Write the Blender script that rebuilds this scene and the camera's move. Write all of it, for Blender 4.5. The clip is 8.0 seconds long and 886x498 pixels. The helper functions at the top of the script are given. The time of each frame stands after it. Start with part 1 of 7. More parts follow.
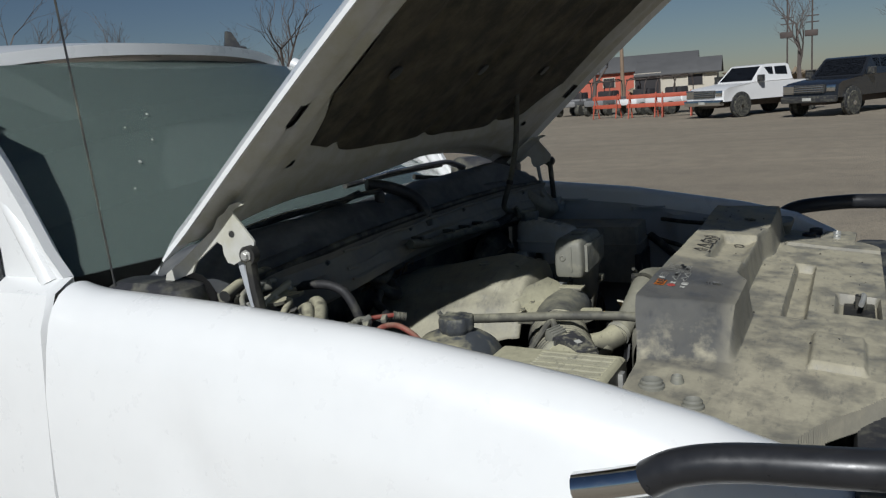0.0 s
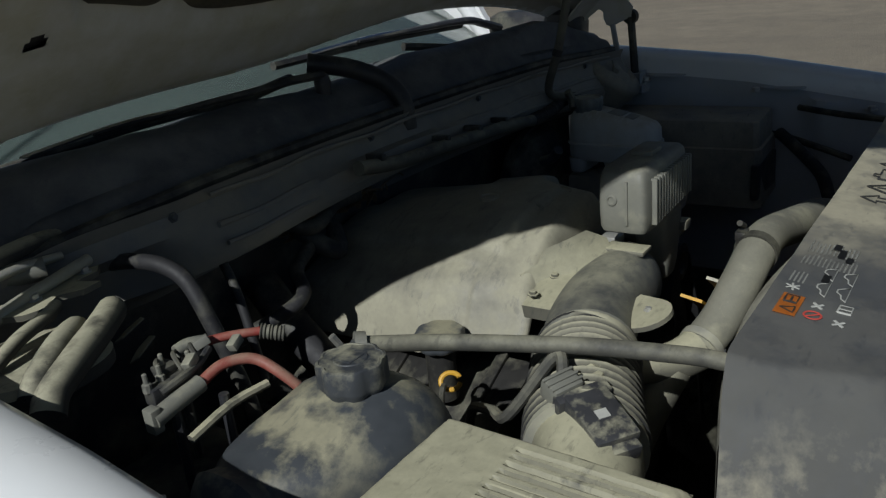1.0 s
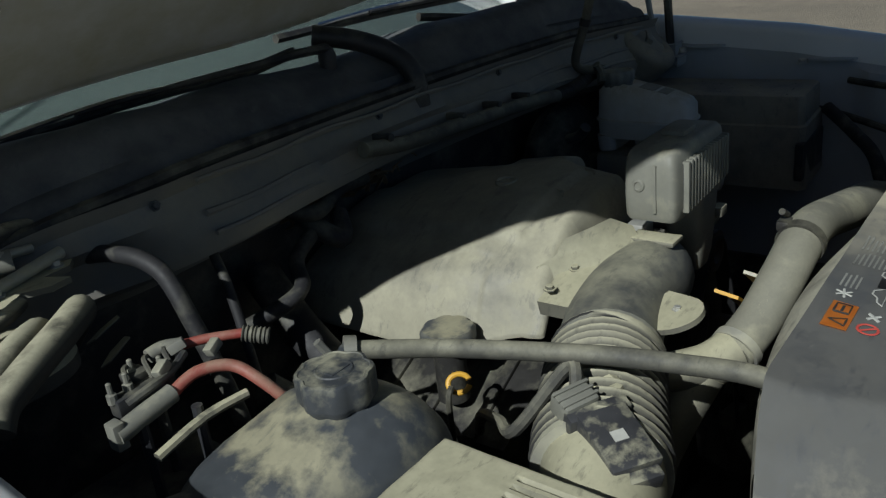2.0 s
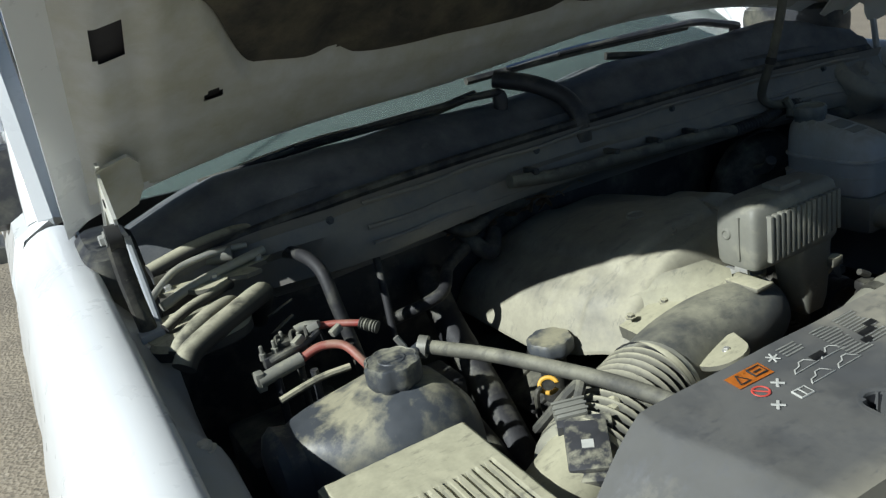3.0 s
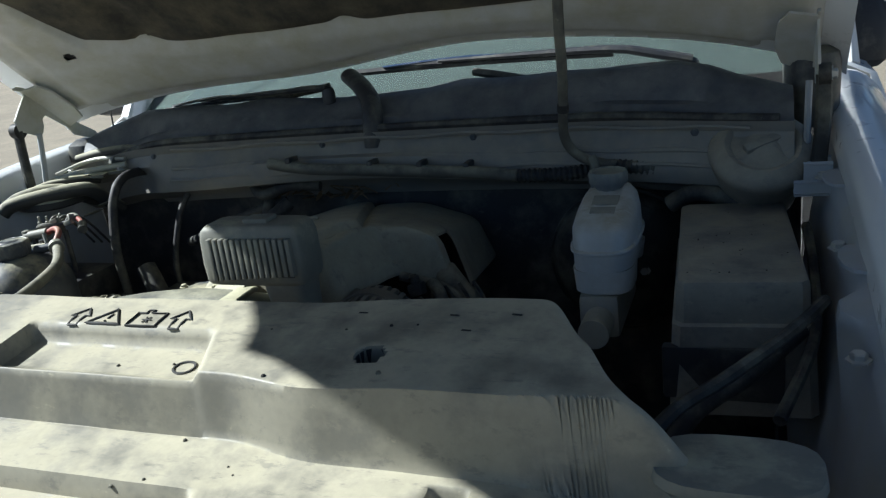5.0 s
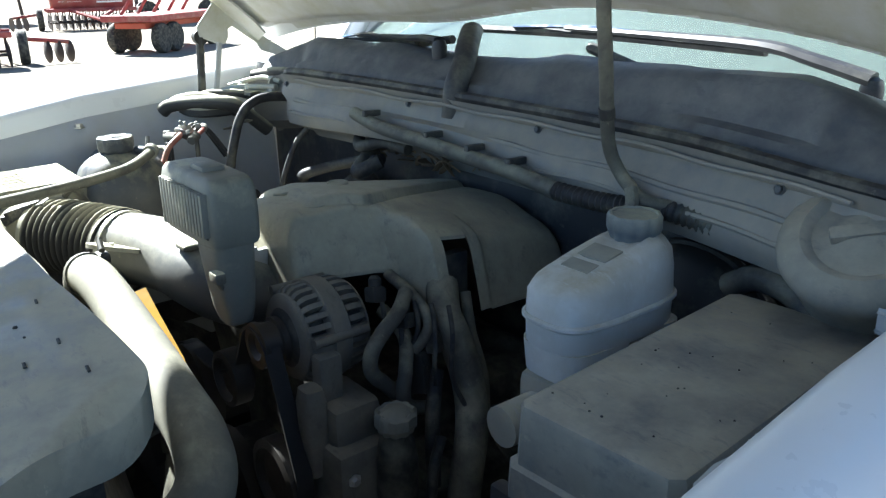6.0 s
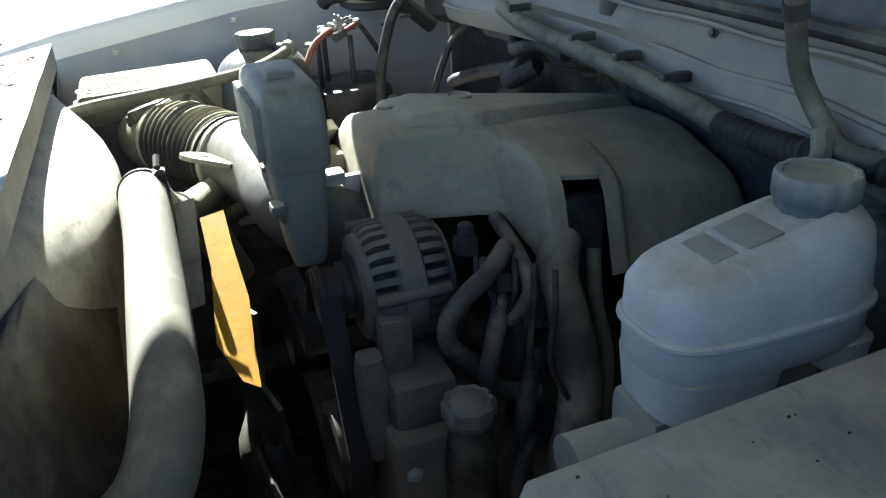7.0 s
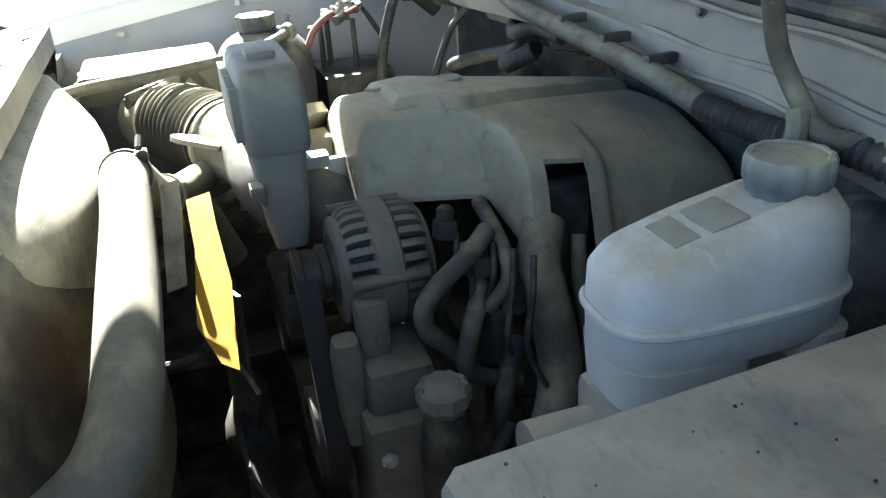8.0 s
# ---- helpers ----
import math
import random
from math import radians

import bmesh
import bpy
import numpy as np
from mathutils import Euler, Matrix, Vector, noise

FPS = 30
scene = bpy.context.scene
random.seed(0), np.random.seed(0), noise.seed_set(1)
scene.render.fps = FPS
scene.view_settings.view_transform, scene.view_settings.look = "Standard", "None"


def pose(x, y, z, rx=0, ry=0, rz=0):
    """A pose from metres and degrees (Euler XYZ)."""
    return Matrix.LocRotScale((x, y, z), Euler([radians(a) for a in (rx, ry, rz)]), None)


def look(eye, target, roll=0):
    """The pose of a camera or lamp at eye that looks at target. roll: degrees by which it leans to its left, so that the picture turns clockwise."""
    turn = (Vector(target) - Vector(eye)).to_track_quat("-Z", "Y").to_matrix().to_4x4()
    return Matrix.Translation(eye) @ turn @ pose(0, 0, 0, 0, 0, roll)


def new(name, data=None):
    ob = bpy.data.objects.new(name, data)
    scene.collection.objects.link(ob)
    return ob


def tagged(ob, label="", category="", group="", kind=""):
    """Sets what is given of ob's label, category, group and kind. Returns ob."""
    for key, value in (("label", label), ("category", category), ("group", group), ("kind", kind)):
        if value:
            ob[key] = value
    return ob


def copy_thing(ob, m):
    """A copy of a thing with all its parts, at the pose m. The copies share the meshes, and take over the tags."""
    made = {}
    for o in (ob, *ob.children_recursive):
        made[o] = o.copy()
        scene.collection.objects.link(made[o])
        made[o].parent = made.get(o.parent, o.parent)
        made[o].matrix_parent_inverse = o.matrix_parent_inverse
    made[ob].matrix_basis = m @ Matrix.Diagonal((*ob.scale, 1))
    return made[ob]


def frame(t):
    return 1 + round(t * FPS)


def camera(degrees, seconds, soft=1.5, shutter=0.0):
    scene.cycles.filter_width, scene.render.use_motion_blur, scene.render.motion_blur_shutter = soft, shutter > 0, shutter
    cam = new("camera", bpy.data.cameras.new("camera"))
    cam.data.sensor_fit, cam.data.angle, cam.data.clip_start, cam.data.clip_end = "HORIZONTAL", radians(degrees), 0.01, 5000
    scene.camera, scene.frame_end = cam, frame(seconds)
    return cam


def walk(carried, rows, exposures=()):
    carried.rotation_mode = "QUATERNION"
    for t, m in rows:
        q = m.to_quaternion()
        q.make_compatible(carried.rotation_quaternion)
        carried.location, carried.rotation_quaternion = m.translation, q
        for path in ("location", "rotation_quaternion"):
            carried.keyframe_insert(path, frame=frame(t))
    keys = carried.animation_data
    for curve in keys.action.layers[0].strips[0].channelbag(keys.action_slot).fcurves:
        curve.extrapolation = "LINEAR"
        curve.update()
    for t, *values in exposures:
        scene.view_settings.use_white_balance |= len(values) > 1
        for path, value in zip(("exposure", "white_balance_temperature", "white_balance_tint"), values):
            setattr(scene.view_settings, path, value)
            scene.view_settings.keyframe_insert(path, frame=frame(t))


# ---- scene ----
cam = camera(57.4, 8.0, soft=1.3)
PATH = [
    (0, (1.791, 0.925, 1.592), (0.046, 0.021, 1.224), -4.4),
    (0.4, (1.438, 0.926, 1.54), (-0.195, -0.139, 1.094), -6.6),
    (0.5, (1.332, 0.874, 1.558), (-0.282, -0.197, 1.059), -6.0),
    (1, (1.006, 0.75, 1.537), (-0.502, -0.367, 0.846), -5.9),
    (1.2, (0.94, 0.724, 1.529), (-0.529, -0.43, 0.814), -6.6),
    (2.3, (0.915, 0.725, 1.521), (-0.507, -0.467, 0.773), -6.2),
    (2.5, (0.914, 0.756, 1.536), (-0.479, -0.469, 0.788), -5.2),
    (3, (0.832, 1.04, 1.608), (-0.01, -0.644, 0.932), -10.0),
    (3.3, (0.721, 1.209, 1.621), (0.198, -0.623, 1.011), -9.5),
    (3.5, (0.593, 1.268, 1.596), (0.195, -0.609, 1.033), -8.8),
    (4, (0.164, 1.302, 1.583), (0.088, -0.575, 0.897), -7.6),
    (4.5, (-0.309, 1.368, 1.538), (-0.185, -0.501, 0.837), -5.1),
    (4.7, (-0.457, 1.357, 1.539), (-0.096, -0.492, 0.866), -7.4),
    (5.8, (-0.997, 0.864, 1.504), (0.349, -0.458, 0.841), 2.3),
    (5.9, (-0.994, 0.804, 1.496), (0.416, -0.445, 0.823), 1.2),
    (6, (-0.981, 0.737, 1.488), (0.503, -0.435, 0.836), -0.8),
    (6.2, (-0.942, 0.662, 1.466), (0.632, -0.398, 0.834), -0.3),
    (6.5, (-0.892, 0.57, 1.464), (0.82, -0.203, 0.775), -2.6),
    (6.6, (-0.89, 0.555, 1.47), (0.828, -0.183, 0.761), -2.5),
    (7, (-0.858, 0.475, 1.443), (0.847, -0.12, 0.584), -3.5),
    (7.5, (-0.845, 0.431, 1.425), (0.875, -0.044, 0.522), -4.0),
    (8, (-0.865, 0.428, 1.43), (0.852, -0.099, 0.551), -3.8),
]
EXPOSURE = [(0, -0.42, 6000, 10), (0.5, -0.48, 6000, 10), (1.0, -0.68, 5950, 8), (2.5, -0.1, 5900, 5), (3.0, 0.25, 5850, 5), (3.5, 0.3, 5800, 5), (4.0, 0.45, 5800, 5), (4.7, 0.6, 5750, 5), (5.8, 2.4, 5850, 6), (6.5, 2.88, 5900, 6), (7.0, 2.66, 6000, 7), (7.5, 3.02, 6250, 7), (8.0, 3.45, 6400, 7)]
walk(cam, [(t, look(eye, target, roll)) for t, eye, target, roll in PATH], EXPOSURE)

# ---- daylight: low winter sun over the passenger side, clear sky ----
SUN_DIR = Vector((1.25, 0.125, 1.0)).normalized()
world = bpy.data.worlds.new("sky")
scene.world = world
world.use_nodes = True
wn = world.node_tree
sky = wn.nodes.new("ShaderNodeTexSky")
sky.sky_type, sky.sun_disc = "NISHITA", False
sky.altitude, sky.dust_density, sky.ozone_density = 1200.0, 0.4, 2.0
sky.sun_elevation = math.asin(SUN_DIR.z)
sky.sun_rotation = math.atan2(SUN_DIR.x, SUN_DIR.y)
wn.links.new(sky.outputs[0], wn.nodes["Background"].inputs[0])
wn.nodes["Background"].inputs[1].default_value = 0.036
sun_data = bpy.data.lights.new("sun", "SUN")
sun_data.energy, sun_data.angle, sun_data.color = 5.0, radians(0.55), (1.0, 0.965, 0.90)
sun = new("sun", sun_data)
sun.matrix_world = look(SUN_DIR * 40, (0, 0, 0))


# ---- materials ----
def nodes_of(name):
    m = bpy.data.materials.new(name)
    m.use_nodes = True
    nt = m.node_tree
    return m, nt, nt.nodes["Principled BSDF"]


def add(nt, kind, **values):
    n = nt.nodes.new(kind)
    for k, v in values.items():
        n.inputs[k].default_value = v
    return n


def noise_node(nt, scale, detail=4.0, rough=0.6):
    tc = nt.nodes.get("coord") or nt.nodes.new("ShaderNodeTexCoord")
    tc.name = "coord"
    n = add(nt, "ShaderNodeTexNoise", Scale=scale, Detail=detail, Roughness=rough)
    nt.links.new(tc.outputs["Object"], n.inputs["Vector"])
    return n.outputs["Fac"]


def ramp(nt, src, lo, hi, out_lo=0.0, out_hi=1.0):
    n = nt.nodes.new("ShaderNodeMapRange")
    n.inputs["From Min"].default_value, n.inputs["From Max"].default_value = lo, hi
    n.inputs["To Min"].default_value, n.inputs["To Max"].default_value = out_lo, out_hi
    nt.links.new(src, n.inputs["Value"])
    return n.outputs["Result"]


def calc(nt, op, a, b):
    n = nt.nodes.new("ShaderNodeMath")
    n.operation = op
    for i, v in enumerate((a, b)):
        if isinstance(v, (int, float)):
            n.inputs[i].default_value = v
        else:
            nt.links.new(v, n.inputs[i])
    return n.outputs[0]


def mixed(nt, fac, a, b):
    n = nt.nodes.new("ShaderNodeMix")
    n.data_type = "RGBA"
    nt.links.new(fac, n.inputs["Factor"])
    for key, v in (("A", a), ("B", b)):
        sock = [s for s in n.inputs if s.name == key and s.type == "RGBA"][0]
        if isinstance(v, tuple):
            sock.default_value = (*v, 1)
        else:
            nt.links.new(v, sock)
    return [s for s in n.outputs if s.type == "RGBA"][0]


DUST = (0.40, 0.385, 0.275)


def surface(name, col, rough=0.6, metal=0.0, dust=0.0, vary=0.25, scale=30.0, bump=0.15, dust_col=DUST, up=0.5, coat=0.0, patch=9.0, edge=0.36, film=0.0, side=-0.3):
    """A worn surface: colour varied at two scales, with dust that settles in patches and on what faces up; raised up
    and side values also put shade on the flanks.
    """
    m, nt, b = nodes_of(name)
    big, fine = noise_node(nt, patch, 3.0), noise_node(nt, scale * 2.5, 5.0, 0.6)
    tone = ramp(nt, calc(nt, "ADD", calc(nt, "MULTIPLY", big, 0.6), calc(nt, "MULTIPLY", fine, 0.4)), 0.3, 0.7)
    low = tuple(c * (1 - vary) for c in col)
    high = tuple(min(1, c * (1 + vary)) for c in col)
    colour = mixed(nt, tone, low, high)
    roughness = ramp(nt, fine, 0.3, 0.7, max(0.02, rough - 0.08), min(1, rough + 0.08))
    if dust:
        geo = nt.nodes.new("ShaderNodeNewGeometry")
        sep = nt.nodes.new("ShaderNodeSeparateXYZ")
        nt.links.new(geo.outputs["Normal"], sep.inputs[0])
        facing = ramp(nt, sep.outputs["Z"], side, 0.9, 1 - up, 1.0)
        blot = ramp(nt, noise_node(nt, patch * 1.6, 8.0, 0.62), 0.56 - 0.42 * dust + (0.36 - edge) * 0.5, 0.92 - 0.42 * dust - (0.36 - edge) * 0.5)
        grain = ramp(nt, noise_node(nt, scale * 9, 4.0), 0.25, 0.6, 0.86, 1.0)
        cover = calc(nt, "MULTIPLY", calc(nt, "MULTIPLY", facing, blot), grain)
        cover = calc(nt, "MULTIPLY", cover, min(1.0, 0.55 + dust * 0.5))
        # wiped scuffs and dried splashes with crisp edges
        brush = nt.nodes.new("ShaderNodeMapping")
        brush.inputs["Scale"].default_value = (1.0, 3.2, 1.6)
        brush.inputs["Rotation"].default_value = (0.3, 0.2, 0.7)
        nt.links.new(nt.nodes["coord"].outputs["Object"], brush.inputs["Vector"])
        rub = add(nt, "ShaderNodeTexNoise", Scale=patch * 3.1, Detail=9.0, Roughness=0.72)
        nt.links.new(brush.outputs[0], rub.inputs["Vector"])
        cover = calc(nt, "MULTIPLY", cover, ramp(nt, rub.outputs["Fac"], 0.36, 0.44, 0.62, 1.0))
        splash = ramp(nt, rub.outputs["Fac"], 0.64, 0.68, 0.0, 0.30 * min(1.0, dust + 0.2))
        cover = calc(nt, "MINIMUM", calc(nt, "ADD", cover, splash), 1.0)
        if film:
            # thin even film under the patches
            thin = ramp(nt, noise_node(nt, patch * 0.8, 4.0), 0.3, 0.7, film * 0.8, film)
            cover = calc(nt, "MAXIMUM", cover, calc(nt, "MULTIPLY", thin, grain))
        pale = tuple(min(1, c * 1.15) for c in dust_col)
        dusty = mixed(nt, ramp(nt, noise_node(nt, scale * 1.7, 5.0), 0.35, 0.65), dust_col, pale)
        colour = mixed(nt, cover, colour, dusty)
        roughness = calc(nt, "MAXIMUM", roughness, calc(nt, "MULTIPLY", cover, 0.92))
        if metal:
            nt.links.new(calc(nt, "MULTIPLY", calc(nt, "SUBTRACT", 1.0, cover), metal), b.inputs["Metallic"])
    elif metal:
        b.inputs["Metallic"].default_value = metal
    nt.links.new(colour, b.inputs["Base Color"])
    nt.links.new(roughness, b.inputs["Roughness"])
    b.inputs["Coat Weight"].default_value = coat
    if bump:
        bn = add(nt, "ShaderNodeBump", Strength=bump * 0.7, Distance=0.002)
        nt.links.new(noise_node(nt, scale * 5, 5.0, 0.6), bn.inputs["Height"])
        nt.links.new(bn.outputs[0], b.inputs["Normal"])
    return m


M = {}
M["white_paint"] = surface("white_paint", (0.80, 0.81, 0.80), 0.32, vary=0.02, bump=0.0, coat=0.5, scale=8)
# white paint with a grey base that carries the shade of the bay
M["shaded_white"] = surface("shaded_white_paint", (0.40, 0.42, 0.44), 0.5, dust=0.25, vary=0.08, scale=14, bump=0.05)
# dusty firewall paint, its base lowered from white to hold the shade
M["shaded_wall_paint"] = surface("dusty_shaded_firewall_paint", (0.185, 0.183, 0.180), 0.6, dust=0.60, vary=0.15, scale=16, bump=0.08, dust_col=(0.30, 0.27, 0.20))
M["hood_inner"] = surface("hood_inner_paint", (0.58, 0.58, 0.56), 0.55, dust=0.55, vary=0.10, scale=16, bump=0.06, up=0.0)
M["insulation"] = surface("hood_insulation", (0.045, 0.042, 0.036), 0.95, dust=0.42, vary=0.4, scale=26, bump=0.9, up=0.0, dust_col=(0.16, 0.14, 0.09))
M["black_plastic"] = surface("dusty_black_plastic", (0.062, 0.069, 0.077), 0.5, side=0.1, dust=0.52, vary=0.22, scale=24, up=0.95, edge=0.12, patch=8, dust_col=(0.38, 0.355, 0.235))
M["grey_plastic"] = surface("dusty_grey_plastic", (0.10, 0.105, 0.110), 0.6, dust=0.50, vary=0.2, scale=20, up=0.45, edge=0.24, film=0.34)
M["cover_plastic"] = surface("radiator_cover_plastic", (0.070, 0.074, 0.080), 0.5, dust=0.86, vary=0.2, scale=14, bump=0.14, up=0.62, patch=9, edge=0.34, dust_col=(0.39, 0.36, 0.262), film=0.48)


def clean_end(m, x0, x1):
    """Less dust towards the label end of the radiator cover, where it has been wiped."""
    nt = m.node_tree
    last = [n for n in nt.nodes if n.type == "MIX"][-1]
    old = last.inputs["Factor"].links[0].from_socket
    sep = nt.nodes.new("ShaderNodeSeparateXYZ")
    nt.links.new(nt.nodes["coord"].outputs["Object"], sep.inputs[0])
    ragged = calc(nt, "ADD", sep.outputs["X"], calc(nt, "MULTIPLY", noise_node(nt, 16.0, 5.0), 0.16))
    front = ramp(nt, sep.outputs["Y"], 0.72, 0.78)
    wiped = calc(nt, "MAXIMUM", ramp(nt, ragged, x0, x1, 1.0, 0.14), front)
    # tan hand smudges on the end face
    low = calc(nt, "MULTIPLY", ramp(nt, sep.outputs["Z"], 1.150, 1.164, 0.35, 1.0), ramp(nt, sep.outputs["Z"], 1.176, 1.224, 1.0, 0.0))
    smudge = calc(nt, "MULTIPLY", ramp(nt, noise_node(nt, 17.0, 7.0, 0.60), 0.45, 0.62), calc(nt, "MULTIPLY", low, ramp(nt, sep.outputs["X"], 0.40, 0.43)))
    apron = calc(nt, "MULTIPLY", ramp(nt, sep.outputs["X"], 0.555, 0.585), 0.9)
    wiped = calc(nt, "MAXIMUM", calc(nt, "MAXIMUM", wiped, smudge), apron)
    nt.links.new(calc(nt, "MULTIPLY", old, wiped), last.inputs["Factor"])


clean_end(M["cover_plastic"], 0.20, 0.33)
M["engine_plastic"] = surface("engine_cover_plastic", (0.10, 0.10, 0.10), 0.6, dust=0.95, vary=0.2, scale=18, up=0.3, patch=5, dust_col=(0.375, 0.355, 0.26), film=0.46)
# high up and side values: dust on top, flanks darkened for their shade
M["dust_plastic"] = surface("thickly_dusted_plastic", (0.065, 0.065, 0.062), 0.6, side=0.0, dust=0.98, vary=0.2, scale=18, up=0.80, edge=0.12, patch=12, dust_col=(0.42, 0.40, 0.275))
M["bellows_rubber"] = surface("dusty_bellows_rubber", (0.030, 0.030, 0.029), 0.7, side=0.2, dust=0.95, vary=0.2, scale=24, up=1.0, edge=0.20, patch=10, dust_col=(0.42, 0.40, 0.285))
# dusty black plastic with its dust colour raised to look struck by sun
M["pale_lit_plastic"] = surface("pale_sunlit_shroud", (0.035, 0.035, 0.037), 0.6, dust=1.0, vary=0.2, scale=20, up=0.4, dust_col=(0.50, 0.48, 0.38), film=0.55)
M["sensor_plastic"] = surface("dusty_sensor_plastic", (0.045, 0.046, 0.05), 0.5, dust=0.42, vary=0.25, scale=30, up=0.6, edge=0.16, patch=30)
M["elbow_plastic"] = surface("dusty_elbow_plastic", (0.062, 0.066, 0.070), 0.55, side=0.1, dust=0.60, vary=0.2, scale=22, up=0.9, edge=0.34, patch=8, film=0.10)
M["dry_leaf"] = surface("dry_leaf", (0.22, 0.15, 0.09), 0.9, vary=0.4, scale=30, bump=0.1)
M["mirror_plastic"] = surface("grained_mirror_plastic", (0.035, 0.037, 0.042), 0.45, vary=0.12, scale=20, bump=0.05)
M["cap_plastic"] = surface("scuffed_cap_plastic", (0.050, 0.055, 0.062), 0.5, dust=0.36, vary=0.2, scale=40, up=0.7, edge=0.2, patch=24)
M["dark_plastic"] = surface("black_trim_plastic", (0.028, 0.029, 0.033), 0.5, dust=0.22, vary=0.3, scale=22)
M["cowl_plastic"] = surface("cowl_plastic", (0.060, 0.068, 0.080), 0.6, dust=0.55, vary=0.2, scale=14, bump=0.08, up=0.3, patch=9, dust_col=(0.19, 0.19, 0.18))
M["fuse_plastic"] = surface("fuse_box_plastic", (0.11, 0.112, 0.115), 0.6, dust=0.80, vary=0.2, scale=20, up=0.4, edge=0.34, patch=9, dust_col=(0.33, 0.30, 0.225))
M["rubber"] = surface("dusty_rubber_hose", (0.040, 0.040, 0.040), 0.7, dust=0.58, vary=0.25, scale=40, up=0.70, film=0.10)
M["pale_rubber"] = surface("pale_dusted_rubber", (0.085, 0.085, 0.085), 0.75, dust=0.62, vary=0.2, scale=34, up=0.35, edge=0.30, patch=8, film=0.45)
M["black_rubber"] = surface("black_rubber", (0.022, 0.022, 0.024), 0.65, dust=0.25, vary=0.3, scale=40)
M["belt_rubber"] = surface("worn_belt_rubber", (0.014, 0.014, 0.015), 0.7, vary=0.3, scale=60, bump=0.1)
M["pulley_metal"] = surface("grimy_pulley_steel", (0.035, 0.031, 0.027), 0.55, metal=0.3, dust=0.12, vary=0.35, scale=30, up=0.5, dust_col=(0.12, 0.10, 0.07))
M["bare_metal"] = surface("dull_aluminium", (0.42, 0.42, 0.40), 0.5, metal=0.75, dust=0.72, vary=0.2, scale=30, up=0.3)
M["cast_metal"] = surface("dusty_cast_alloy", (0.085, 0.082, 0.075), 0.65, metal=0.12, dust=0.75, vary=0.2, scale=24, up=0.35, dust_col=(0.20, 0.186, 0.145), film=0.26)
M["dark_metal"] = surface("grimy_iron", (0.028, 0.027, 0.025), 0.65, metal=0.15, dust=0.25, vary=0.35, scale=30, up=0.4)
M["zinc"] = surface("zinc_bracket", (0.55, 0.55, 0.52), 0.42, metal=0.6, dust=0.35, vary=0.15, scale=34)
M["guard_black"] = surface("black_powder_coat", (0.02, 0.021, 0.024), 0.35, vary=0.2, scale=30, bump=0.02)
M["chrome"] = surface("chrome", (0.75, 0.75, 0.75), 0.12, metal=1.0, vary=0.05, bump=0.0)
M["reservoir"] = surface("milky_reservoir_plastic", (0.68, 0.70, 0.68), 0.45, dust=0.85, vary=0.07, scale=16, bump=0.04, up=0.80, dust_col=(0.40, 0.365, 0.27))
M["reservoir"].node_tree.nodes["Principled BSDF"].inputs["Subsurface Weight"].default_value = 0.25
M["reservoir"].node_tree.nodes["Principled BSDF"].inputs["Subsurface Radius"].default_value = (0.02, 0.02, 0.02)
M["blue_cap"] = surface("dusty_grey_blue_cap", (0.085, 0.105, 0.135), 0.55, dust=0.95, vary=0.2, scale=30, up=0.80)
M["dull_zinc"] = surface("grimy_zinc", (0.24, 0.24, 0.22), 0.5, metal=0.5, dust=0.5, vary=0.2, scale=40)
M["red_cable"] = surface("red_cable", (0.26, 0.024, 0.022), 0.5, dust=0.45, vary=0.2, scale=40)
M["yellow"] = surface("yellow_orange_plastic", (0.72, 0.40, 0.03), 0.5, dust=0.15, vary=0.12, scale=20)
M["orange"] = surface("orange_label", (0.78, 0.25, 0.035), 0.45, vary=0.08, scale=60, bump=0.0)
M["label_white"] = surface("label_print", (0.46, 0.46, 0.42), 0.6, vary=0.2, scale=60, bump=0.0)
M["faded_label"] = surface("faded_label", (0.25, 0.245, 0.21), 0.7, dust=0.5, vary=0.15, scale=40, bump=0.0)
M["label_red"] = surface("label_red_print", (0.55, 0.08, 0.06), 0.5, vary=0.1, scale=60, bump=0.0)
M["label_black"] = surface("label_black_print", (0.03, 0.03, 0.03), 0.6, vary=0.2, bump=0.0)
M["groove"] = surface("dark_embossed_line", (0.03, 0.03, 0.028), 0.8, vary=0.3, bump=0.0)
M["tyre"] = surface("tyre_rubber", (0.028, 0.028, 0.028), 0.85, dust=0.3, vary=0.2, scale=10)
M["body_black"] = surface("black_car_paint", (0.018, 0.020, 0.024), 0.22, vary=0.1, bump=0.0, coat=0.6)
M["body_white"] = surface("white_car_paint", (0.78, 0.78, 0.77), 0.3, vary=0.02, bump=0.0, coat=0.4)
M["dark_interior"] = surface("dark_interior", (0.03, 0.028, 0.03), 0.85, vary=0.3, bump=0.0)
M["red_steel"] = surface("red_farm_steel", (0.30, 0.05, 0.045), 0.55, dust=0.25, vary=0.2, scale=3, patch=2)
M["orange_steel"] = surface("orange_painted_steel", (0.42, 0.085, 0.045), 0.55, vary=0.2, scale=3, patch=2)
M["yellow_steel"] = surface("yellow_painted_steel", (0.70, 0.55, 0.03), 0.5, vary=0.15, scale=3, patch=2)
M["grey_steel"] = surface("grey_worn_steel", (0.25, 0.25, 0.25), 0.55, metal=0.3, vary=0.25, scale=4, patch=2)
M["dark_steel"] = surface("dark_rusty_steel", (0.07, 0.055, 0.048), 0.7, vary=0.3, scale=5, patch=3)
M["bark"] = surface("bare_tree_bark", (0.11, 0.092, 0.082), 0.9, vary=0.25, scale=2, bump=0.3, patch=1)
